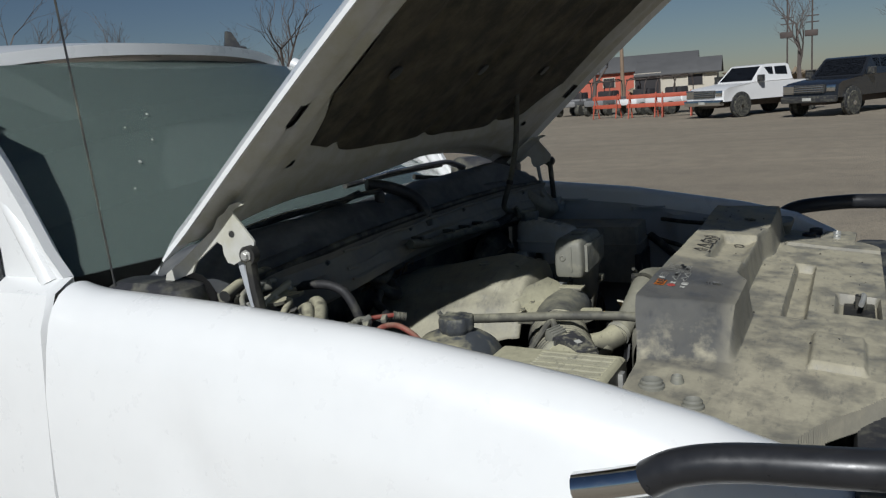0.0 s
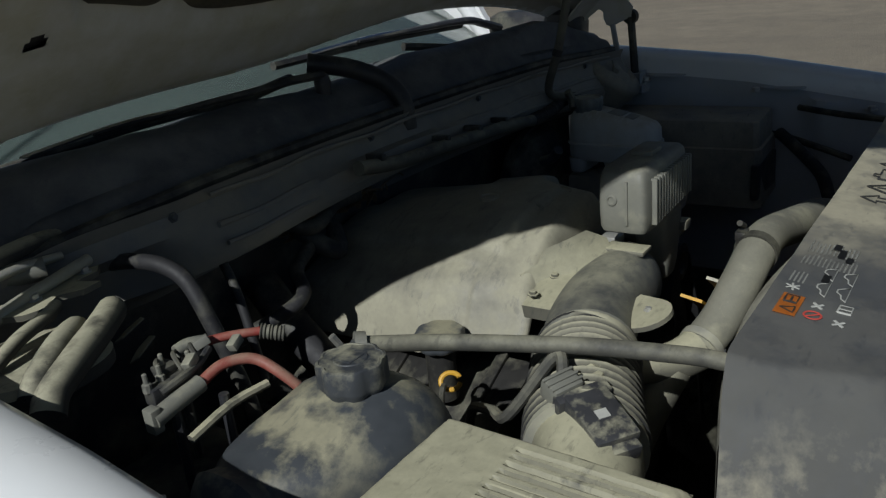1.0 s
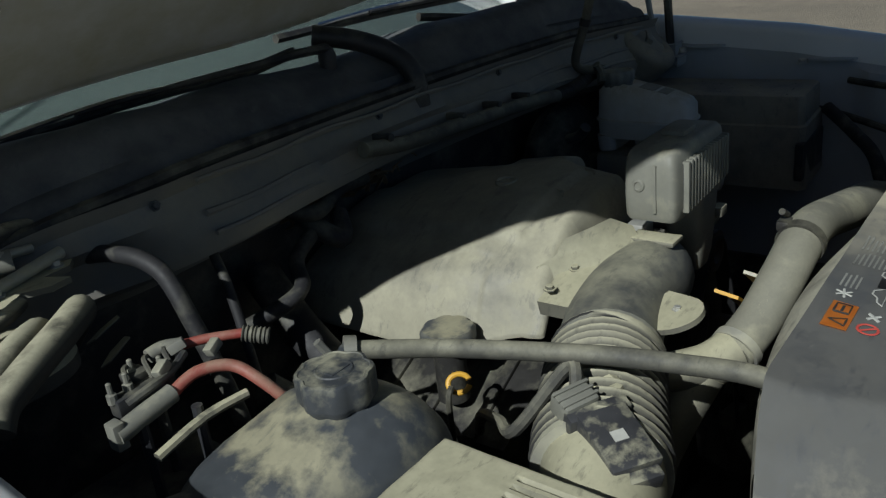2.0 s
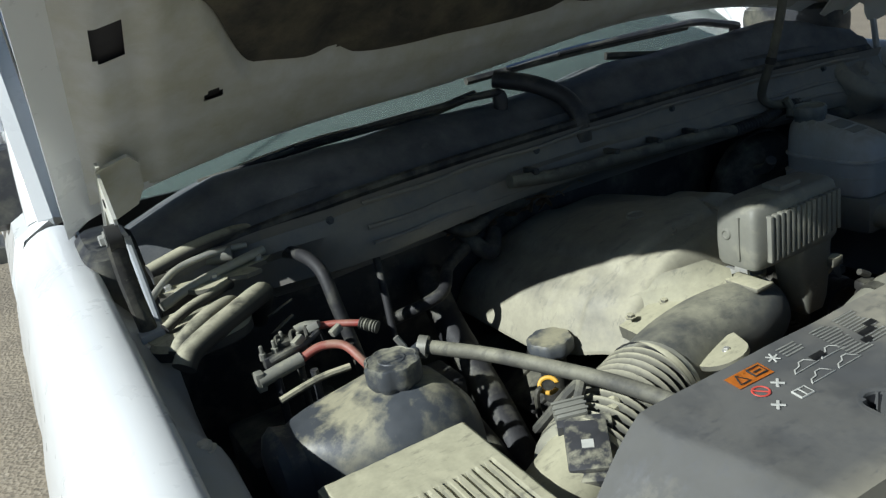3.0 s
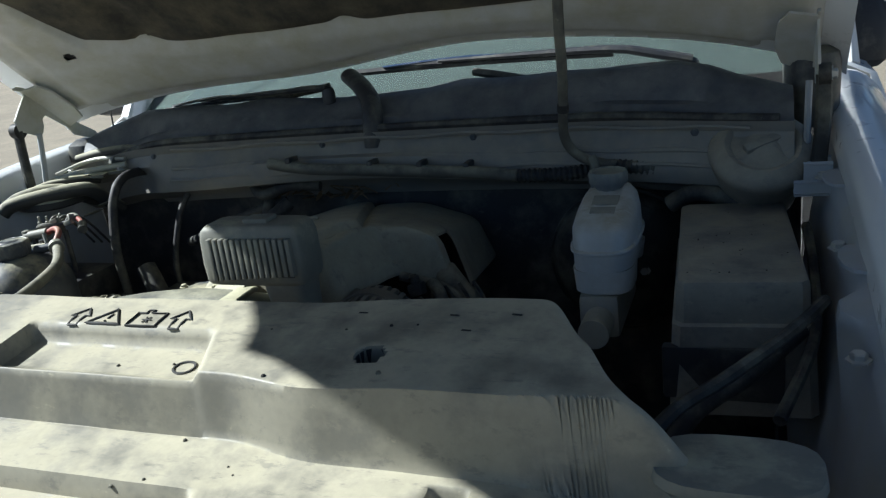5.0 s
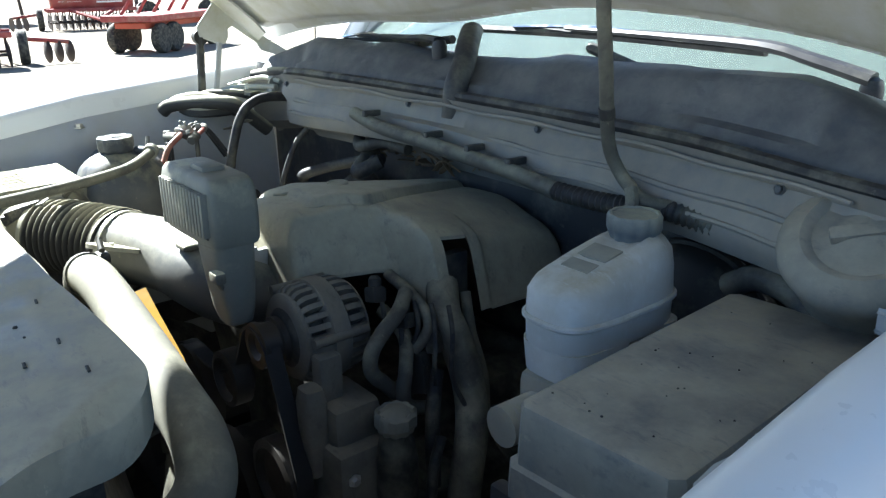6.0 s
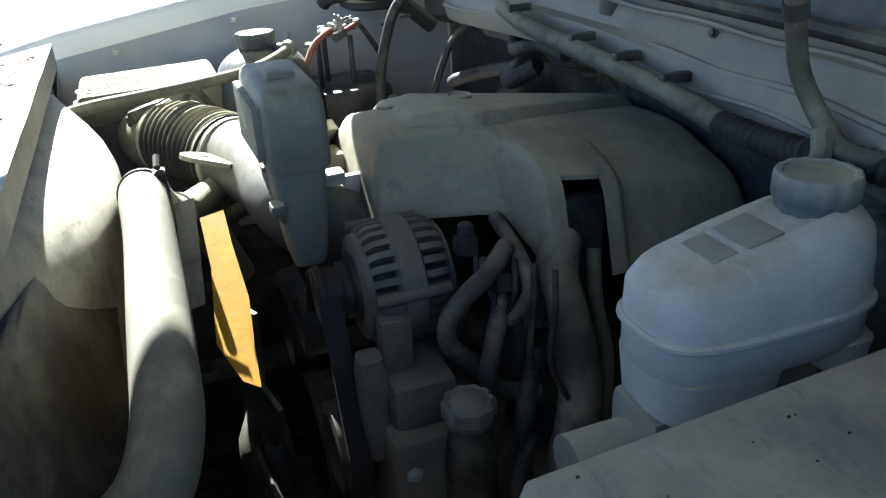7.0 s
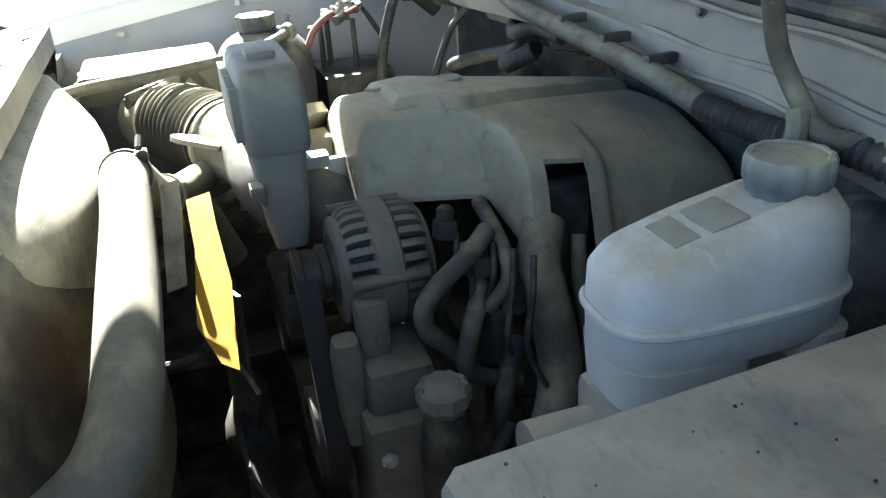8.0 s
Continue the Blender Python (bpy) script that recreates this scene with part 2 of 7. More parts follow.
M["barn_red"] = surface("weathered_red_siding", (0.42, 0.11, 0.07), 0.8, vary=0.15, scale=0.6, patch=0.2, bump=0.0)
M["roof_grey"] = surface("weathered_grey_roof", (0.10, 0.10, 0.10), 0.8, vary=0.2, scale=0.6, patch=0.2, bump=0.0)
M["shed_tan"] = surface("tan_shed_siding", (0.50, 0.46, 0.38), 0.8, vary=0.12, scale=0.6, patch=0.2, bump=0.0)
M["wood"] = surface("weathered_wood", (0.22, 0.16, 0.11), 0.85, vary=0.25, scale=3, patch=1)
M["scrub"] = surface("dry_winter_scrub", (0.24, 0.19, 0.13), 0.95, vary=0.3, scale=1.2, patch=0.4)


def glass(name, tint, rough=0.02, clear=0.92):
    m, nt, b = nodes_of(name)
    b.inputs["Base Color"].default_value = (*tint, 1)
    b.inputs["Roughness"].default_value = rough
    b.inputs["Transmission Weight"].default_value = clear
    b.inputs["IOR"].default_value = 1.45
    return m


M["windshield_glass"] = glass("windshield_glass", (0.52, 0.64, 0.59), 0.02, 0.90)
M["lamp_glass"] = glass("lamp_glass", (0.9, 0.9, 0.9), 0.05)
M["side_glass"] = glass("side_glass", (0.35, 0.38, 0.40))


def ground_material():
    """Packed gravel lot: grey-brown fines with pebbles, tyre-scuffed lighter and darker stretches."""
    m, nt, b = nodes_of("packed_gravel")
    tc = nt.nodes.new("ShaderNodeTexCoord")
    tc.name = "coord"
    wide, mid = noise_node(nt, 0.16, 4.0), noise_node(nt, 2.2, 6.0)
    tracks = nt.nodes.new("ShaderNodeMapping")
    tracks.inputs["Scale"].default_value = (0.9, 0.05, 1)
    nt.links.new(tc.outputs["Object"], tracks.inputs["Vector"])
    track = add(nt, "ShaderNodeTexNoise", Scale=1.0, Detail=3.0)
    nt.links.new(tracks.outputs[0], track.inputs["Vector"])
    vor = add(nt, "ShaderNodeTexVoronoi", Scale=55.0)
    nt.links.new(tc.outputs["Object"], vor.inputs["Vector"])
    a = mixed(nt, ramp(nt, wide, 0.35, 0.65), (0.240, 0.205, 0.150), (0.315, 0.268, 0.196))
    c = mixed(nt, ramp(nt, mid, 0.4, 0.65, 0, 0.6), a, (0.20, 0.17, 0.13))
    c = mixed(nt, ramp(nt, track.outputs["Fac"], 0.5, 0.65, 0, 0.35), c, (0.18, 0.155, 0.12))
    c = mixed(nt, ramp(nt, vor.outputs["Distance"], 0.0, 0.35, 0.5, 0.0), c, (0.37, 0.335, 0.28))
    c = mixed(nt, ramp(nt, noise_node(nt, 42, 3.0), 0.57, 0.64, 0, 0.55), c, (0.10, 0.085, 0.068))
    c = mixed(nt, ramp(nt, noise_node(nt, 23, 3.0), 0.60, 0.67, 0, 0.5), c, (0.42, 0.37, 0.29))
    nt.links.new(c, b.inputs["Base Color"])
    b.inputs["Roughness"].default_value = 0.95
    bn = add(nt, "ShaderNodeBump", Strength=0.6, Distance=0.010)
    nt.links.new(calc(nt, "ADD", noise_node(nt, 18, 8.0), vor.outputs["Distance"]), bn.inputs["Height"])
    nt.links.new(bn.outputs[0], b.inputs["Normal"])
    return m


M["gravel"] = ground_material()


# ---- mesh helpers ----
def part(name, bm, mat, parent=None, label="", sharp=38, at=None):
    me = bpy.data.meshes.new(name)
    bmesh.ops.recalc_face_normals(bm, faces=bm.faces)
    bm.to_mesh(me)
    bm.free()
    me.materials.append(M[mat] if isinstance(mat, str) else mat)
    me.polygons.foreach_set("use_smooth", [True] * len(me.polygons))
    me.set_sharp_from_angle(angle=radians(sharp))
    ob = new(name, me)
    if at is not None:
        ob.matrix_basis = at
    if parent:
        ob.parent = parent
    if label:
        tagged(ob, label)
    return ob


def thing(name, label, category, group="", kind="", at=None):
    ob = tagged(new(name), label, category, group, kind)
    ob.empty_display_size = 0.05
    if at is not None:
        ob.matrix_basis = at
    return ob


def B():
    return bmesh.new()


def box(bm, x0, x1, y0, y1, z0, z1, bevel=0.0, m=None, seg=2):
    r = bmesh.ops.create_cube(bm, size=1.0)
    vs = r["verts"]
    for v in vs:
        v.co = Vector(((x0 + x1) / 2 + v.co.x * (x1 - x0), (y0 + y1) / 2 + v.co.y * (y1 - y0), (z0 + z1) / 2 + v.co.z * (z1 - z0)))
    if bevel:
        es = list({e for v in vs for e in v.link_edges})
        made = bmesh.ops.bevel(bm, geom=es, offset=bevel, segments=seg, profile=0.6, affect="EDGES")
        vs = list({v for f in made["faces"] for v in f.verts} | {v for v in vs if v.is_valid})
    if m is not None:
        bmesh.ops.transform(bm, matrix=m, verts=vs)
    return bm


def smooth_path(pts, per=8):
    pts = [Vector(p) for p in pts]
    out = []
    for i in range(len(pts) - 1):
        p0, p1, p2, p3 = pts[max(i - 1, 0)], pts[i], pts[i + 1], pts[min(i + 2, len(pts) - 1)]
        for k in range(per):
            t = k / per
            out.append(0.5 * (2 * p1 + (p2 - p0) * t + (2 * p0 - 5 * p1 + 4 * p2 - p3) * t * t + (3 * p1 - p0 - 3 * p2 + p3) * t ** 3))
    out.append(pts[-1])
    return out


def tube(bm, pts, r, seg=12, per=8, squash=1.0, cap=True):
    """A round bar along a smooth path; r is a number or a function of the way along it from 0 to 1."""
    path = smooth_path(pts, per) if per > 1 else [Vector(p) for p in pts]
    total = [0.0]
    for a, b in zip(path, path[1:]):
        total.append(total[-1] + (b - a).length)
    side, rings = None, []
    for i, p in enumerate(path):
        d = (path[min(i + 1, len(path) - 1)] - path[max(i - 1, 0)]).normalized()
        if side is None:
            side = d.cross(Vector((0, 0, 1)))
            if side.length < 0.1:
                side = d.cross(Vector((1, 0, 0)))
        side = (side - d * side.dot(d)).normalized()
        up = d.cross(side)
        rad = r(total[i] / total[-1]) if callable(r) else r
        rings.append([bm.verts.new(p + side * rad * math.cos(a) + up * rad * squash * math.sin(a)) for a in (2 * math.pi * k / seg for k in range(seg))])
    for a, b in zip(rings, rings[1:]):
        for k in range(seg):
            bm.faces.new((a[k], a[(k + 1) % seg], b[(k + 1) % seg], b[k]))
    if cap:
        bm.faces.new(rings[0][::-1])
        bm.faces.new(rings[-1])
    return bm


def lathe(bm, profile, m=None, seg=24, flute=0, depth=0.0, cap=True):
    """A turned shape from (radius, height) pairs; flute gives a gripped cap its scallops."""
    rings = []
    for r, z in profile:
        ring = []
        for k in range(seg):
            a = 2 * math.pi * k / seg
            rr = r - (depth * (0.5 - 0.5 * math.cos(a * flute)) ** 2 if flute and r > 0.5 * max(p[0] for p in profile) else 0)
            ring.append(bm.verts.new((rr * math.cos(a), rr * math.sin(a), z)))
        rings.append(ring)
    for a, b in zip(rings, rings[1:]):
        for k in range(seg):
            bm.faces.new((a[k], a[(k + 1) % seg], b[(k + 1) % seg], b[k]))
    if cap:
        bm.faces.new(rings[0][::-1])
        bm.faces.new(rings[-1])
    if m is not None:
        bmesh.ops.transform(bm, matrix=m, verts=[v for ring in rings for v in ring])
    return bm


def loft(bm, rings, cap=True):
    vs = [[bm.verts.new(p) for p in ring] for ring in rings]
    n = len(vs[0])
    for a, b in zip(vs, vs[1:]):
        for k in range(n):
            bm.faces.new((a[k], a[(k + 1) % n], b[(k + 1) % n], b[k]))
    if cap:
        bm.faces.new(vs[0][::-1])
        bm.faces.new(vs[-1])
    return bm


def oval(cx, cy, z, hx, hy, p=4.0, n=28, tilt=0.0):
    """A rounded-rectangle ring."""
    out = []
    for k in range(n):
        a = 2 * math.pi * (k + 0.5) / n
        c, s = math.cos(a), math.sin(a)
        x, y = hx * math.copysign(abs(c) ** (2 / p), c), hy * math.copysign(abs(s) ** (2 / p), s)
        out.append((cx + x, cy + y, z + tilt * y))
    return out


def prism(bm, poly, z0, z1, m=None):
    lo, hi = [bm.verts.new((x, y, z0)) for x, y in poly], [bm.verts.new((x, y, z1)) for x, y in poly]
    n = len(poly)
    for k in range(n):
        bm.faces.new((lo[k], lo[(k + 1) % n], hi[(k + 1) % n], hi[k]))
    bm.faces.new(lo[::-1])
    bm.faces.new(hi)
    if m is not None:
        bmesh.ops.transform(bm, matrix=m, verts=lo + hi)
    return bm


def sheet(bm, xs, ys, place, keep=None, skirt=None):
    """A grid of points place(x, y); keep drops cells by their centre; skirt drops the open rim by a length."""
    vs = [[bm.verts.new(place(x, y)) for x in xs] for y in ys]
    for j in range(len(ys) - 1):
        for i in range(len(xs) - 1):
            if keep is None or keep((xs[i] + xs[i + 1]) / 2, (ys[j] + ys[j + 1]) / 2):
                bm.faces.new((vs[j][i], vs[j][i + 1], vs[j + 1][i + 1], vs[j + 1][i]))
    bmesh.ops.delete(bm, geom=[v for v in bm.verts if not v.link_faces], context="VERTS")
    if skirt:
        rim = [e for e in bm.edges if e.is_boundary]
        made = bmesh.ops.extrude_edge_only(bm, edges=rim)
        for v in made["geom"]:
            if isinstance(v, bmesh.types.BMVert):
                v.co += Vector(skirt)
    return bm


def steps(a, b, n):
    return [a + (b - a) * k / n for k in range(n + 1)]


def ease(x, a, b):
    t = min(1, max(0, (x - a) / (b - a)))
    return t * t * (3 - 2 * t)


def table(x, pairs):
    """Reads a smooth line through (x, value) pairs."""
    if x <= pairs[0][0]:
        return pairs[0][1]
    for (x0, v0), (x1, v1) in zip(pairs, pairs[1:]):
        if x <= x1:
            return v0 + (v1 - v0) * (x - x0) / (x1 - x0)
    return pairs[-1][1]


def bolt(name, place, parent, r=0.007, turn=None, mat="zinc"):
    bm = B()
    lathe(bm, [(r * 1.5, 0), (r * 1.5, r * 0.25), (r, r * 0.3), (r, r * 1.0), (r * 0.8, r * 1.15)], seg=6)
    return part(name, bm, mat, parent, at=Matrix.Translation(place) @ (turn or Matrix()))


# ---- ground ----
bm = B()
xs = [-2500, -600, -120] + steps(-60, 60, 60) + [120, 600, 2500]
sheet(bm, xs, xs, lambda x, y: (x, y, 0.02 * noise.noise((x * 0.2, y * 0.2, 0)) * (1 if max(abs(x), abs(y)) < 80 else 0) * ease(math.hypot(x, y), 3, 8)))
tagged(part("ground", bm, "gravel"), "dusty grey-brown packed gravel yard", "ground", kind="structure")

# ---- the white pickup truck: body ----
truck = thing("pickup_truck", "white pickup truck parked on gravel with its hood open", "pickup truck")
CREST = [(-0.36, 1.322), (-0.33, 1.309), (-0.28, 1.301), (-0.2, 1.297), (-0.1, 1.292), (0.0, 1.286), (0.28, 1.262), (0.62, 1.210), (0.77, 1.176), (0.88, 1.128), (0.97, 1.055)]
WHEEL_Y, WHEEL_R = 0.36, 0.40


def fender_row(y, side):
    c = table(y, CREST)
    pull = 0.055 * ease(y, 0.76, 0.98)
    foot = 0.62
    if abs(y - WHEEL_Y) < 0.47:
        foot = max(foot, 0.40 + math.sqrt(0.47 ** 2 - (y - WHEEL_Y) ** 2))
    row = [(0.776, c - 0.055), (0.777, c - 0.018), (0.780, c - 0.010), (0.788, c - 0.005), (0.802, c - 0.001), (0.818, c), (0.834, c - 0.004), (0.852, c - 0.014), (0.870, c - 0.034), (0.884, c - 0.062), (0.897, c - 0.11)]
    for k in range(1, 9):
        z = c - 0.11 + (foot - c + 0.11) * k / 8
        row.append((0.905 + 0.016 * math.sin(math.pi * k / 8), z))
    out = []
    for x, z in row:
        if side > 0:
            d = (y + 0.02) ** 2 / 0.05 ** 2 + (z - 1.06) ** 2 / 0.06 ** 2
            x -= 0.012 * math.exp(-d) * (x > 0.87)
        out.append(((x - pull) * side, y, z))
    return out


def fender(side):
    bm = B()
    ys = steps(-0.338, 0.97, 66)
    rows = [[bm.verts.new(p) for p in fender_row(y, side)] for y in ys]
    for a, b in zip(rows, rows[1:]):
        for k in range(len(a) - 1):
            bm.faces.new((a[k], a[k + 1], b[k + 1], b[k]))
    bmesh.ops.recalc_face_normals(bm, faces=bm.faces)
    bmesh.ops.solidify(bm, geom=bm.faces[:], thickness=0.004)
    return part("fender", bm, "white_paint", truck, "gloss white steel fender" + (" with a small dent" if side > 0 else ""))


for s in (1, -1):
    fender(s)


def inner_fender(side):
    """The flange with its bracket tabs and the dusty wall that drops into the bay."""
    bm = B()
    ys = steps(-0.12, 0.80, 46)

    def row(y):
        c = table(y, CREST)
        w = 0.012 * (ease(math.sin(y * 21 + 1), 0.2, 0.6))
        if side < 0:
            w = 0.022 * ease(0.035 - abs(y - 0.43), 0, 0.018)
            return [(0.776, c - 0.050), (0.773 - w * 0.4, c - 0.056), (0.770 - w, c - 0.060), (0.767 - w, c - 0.075), (0.752, c - 0.17), (0.73, c - 0.36), (0.70, 0.70)]
        return [(0.776, c - 0.050), (0.770 - w, c - 0.058), (0.754 - 1.2 * w, c - 0.082), (0.748 - 1.2 * w, c - 0.10), (0.732, c - 0.17), (0.72, c - 0.36), (0.70, 0.70)]

    rows = [[bm.verts.new((x * side, y, z)) for x, z in row(y)] for y in ys]
    for a, b in zip(rows, rows[1:]):
        for k in range(len(a) - 1):
            bm.faces.new((a[k], a[k + 1], b[k + 1], b[k]))
    ob = part("inner_fender", bm, "shaded_white", truck, "dusty white inner fender panel, greyed for the bay's shade")
    for y in (0.06, 0.30, 0.52):
        c = table(y, CREST)
        bolt("bolt", (0.757 * side, y, c - 0.064), ob, 0.008)
    return ob


inner_left, inner_right = inner_fender(-1), inner_fender(1)


# hood: a crowned panel hinged at the cowl and leaning forward over the bay
HOOD_SLOPE = 0.84
HOOD_Y0, HOOD_Z0 = -0.07, 1.40
hood_dir = Vector((0, 1, HOOD_SLOPE)).normalized()
hood_up = Vector((0, -hood_dir.z, hood_dir.y))


def hood_point(x, v, lift=0.0):
    """v: metres from the hinge line along the hood; lift: off the underside of the rim, away from the bay."""
    crown = 0.072 * (1 - min(1, abs(x) / 0.80) ** 4) * (1 - 0.25 * ease(v, 0.5, 1.1))
    nose = -0.085 * (max(0.0, v - 0.80) / 0.3) ** 2 + 0.012 * math.sin(math.pi * min(1, max(0, v / 0.95)))
    p = Vector((x, HOOD_Y0, HOOD_Z0)) + hood_dir * v + hood_up * (crown + lift + nose)
    return p


def hood_rear(x):
    k = ease(0.25 - x, 0, 0.5)
    return (1 - k) * (-0.105 + 0.012 * (1 - (x / 0.80) ** 2)) + k * (-0.028 - 0.074 * (abs(x) / 0.80) ** 2)


def hood_front(x):
    return 1.30 - 0.24 * (abs(x) / 0.80) ** 4


def hood_grid(x, t, lift, inset=0.0):
    half = 0.800 - inset
    xx = x * half
    v0, v1 = hood_rear(xx) + inset, hood_front(xx) - inset
    return hood_point(xx, v0 + (v1 - v0) * t, lift)


xs, ts = steps(-1, 1, 48), steps(0, 1, 40)
bm = B()
top = [[bm.verts.new(hood_grid(x, t, 0.028 - 0.020 * ease(abs(x), 0.93, 1.0) - 0.014 * ease(abs(t - 0.5), 0.46, 0.5))) for x in xs] for t in ts]
low = [[bm.verts.new(hood_grid(x, t, 0.004 - 0.004 * ease(abs(x), 0.97, 1.0))) for x in xs] for t in ts]
for g, flip in ((top, 0), (low, 1)):
    for j in range(len(ts) - 1):
        for i in range(len(xs) - 1):
            q = (g[j][i], g[j][i + 1], g[j + 1][i + 1], g[j + 1][i])
            bm.faces.new(q[::-1] if flip else q)
n, m_ = len(xs) - 1, len(ts) - 1
loop_t = [top[0][i] for i in range(n + 1)] + [top[j][n] for j in range(1, m_ + 1)] + [top[m_][i] for i in range(n - 1, -1, -1)] + [top[j][0] for j in range(m_ - 1, 0, -1)]
loop_l = [low[0][i] for i in range(n + 1)] + [low[j][n] for j in range(1, m_ + 1)] + [low[m_][i] for i in range(n - 1, -1, -1)] + [low[j][0] for j in range(m_ - 1, 0, -1)]
for k in range(len(loop_t)):
    bm.faces.new((loop_t[k], loop_t[(k + 1) % len(loop_t)], loop_l[(k + 1) % len(loop_t)], loop_l[k]))
hood = part("hood", bm, "white_paint", truck, "raised white steel hood")

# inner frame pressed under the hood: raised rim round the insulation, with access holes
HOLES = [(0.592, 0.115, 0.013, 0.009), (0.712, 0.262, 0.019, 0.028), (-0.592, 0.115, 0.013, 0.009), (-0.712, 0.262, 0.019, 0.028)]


def pad_edge(x):
    """Where the insulation begins, measured along the hood."""
    a = abs(x)
    return 0.105 + (0.05 * ease(a, 0.34, 0.56)) + 0.14 * ease(a, 0.535, 0.615)


def in_pad(x, v):
    return abs(x) < 0.605 - 0.05 * ease(v, 0.5, 0.9) and pad_edge(x) < v < 0.92


def frame_lift(x, v):
    edge = min(0.785 - abs(x), v - hood_rear(x) - 0.01, hood_front(x) - v)
    rise = 0.030 * ease(edge, 0.012, 0.065)
    a = abs(x)
    rise -= 0.014 * ease(v, pad_edge(x) - 0.05, pad_edge(x) - 0.004) * ease(0.66 - a, 0, 0.05)
    rise -= 0.010 * (ease(a, 0.655, 0.69))
    return -0.002 - rise


def hole_at(x, v):
    return any(((x - hx) / rx) ** 4 + ((v - hv) / rv) ** 4 < 1 for hx, hv, rx, rv in HOLES)


bm = B()
fx, fv = steps(-0.785, 0.785, 314), steps(-0.18, 1.31, 248)
sheet(bm, fx, fv, lambda x, v: hood_point(x, v, frame_lift(x, v)),
      keep=lambda x, v: hood_rear(x) + 0.012 < v < hood_front(x) - 0.012 and abs(x) < 0.786 and not hole_at(x, v) and not in_pad(x, v))
part("inner_frame", bm, "hood_inner", hood, "dusty white pressed inner frame", sharp=60)
# dark patches behind the access holes stand in for the shade inside the hood
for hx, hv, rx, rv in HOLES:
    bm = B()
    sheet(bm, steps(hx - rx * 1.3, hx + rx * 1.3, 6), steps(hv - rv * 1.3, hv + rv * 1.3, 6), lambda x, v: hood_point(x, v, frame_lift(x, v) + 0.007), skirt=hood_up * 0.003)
    part("cavity_shade", bm, "dark_interior", hood, "dark patch standing in for shade behind a hood access hole")
bm = B()


def pad_point(s, t):
    x = 0.618 * s * (1 - 0.09 * ease(t, 0.4, 1.0))
    v0 = pad_edge(x) - 0.012
    v = v0 + (0.935 - v0) * t
    edge = ease(min(1 - abs(s), 2 * t, 2 * (1 - t)), 0, 0.03)
    return hood_point(x, v, -0.016 - 0.004 * edge - 0.006 * noise.noise((x * 9, v * 9, 2)) - 0.008 * ease(abs(math.sin(x * 7.5)), 0.0, 0.35))


sheet(bm, steps(-1, 1, 150), steps(0, 1, 80), pad_point)
pad = part("insulation", bm, "insulation", hood, "dusty black felt insulation pad", sharp=80)
for x in (-0.42, 0.0, 0.42):
    for v in (0.32, 0.60):
        bm = B()
        turn = Matrix(((1, 0, 0, 0), (0, hood_dir.y, hood_up.y, 0), (0, hood_dir.z, hood_up.z, 0), (0, 0, 0, 1)))
        lathe(bm, [(0.0165, 0.0), (0.0165, -0.002), (0.006, -0.004), (0.001, -0.003)], seg=16)
        part("clip", bm, "black_plastic", pad, at=Matrix.Translation(hood_point(x, v, -0.027)) @ turn)


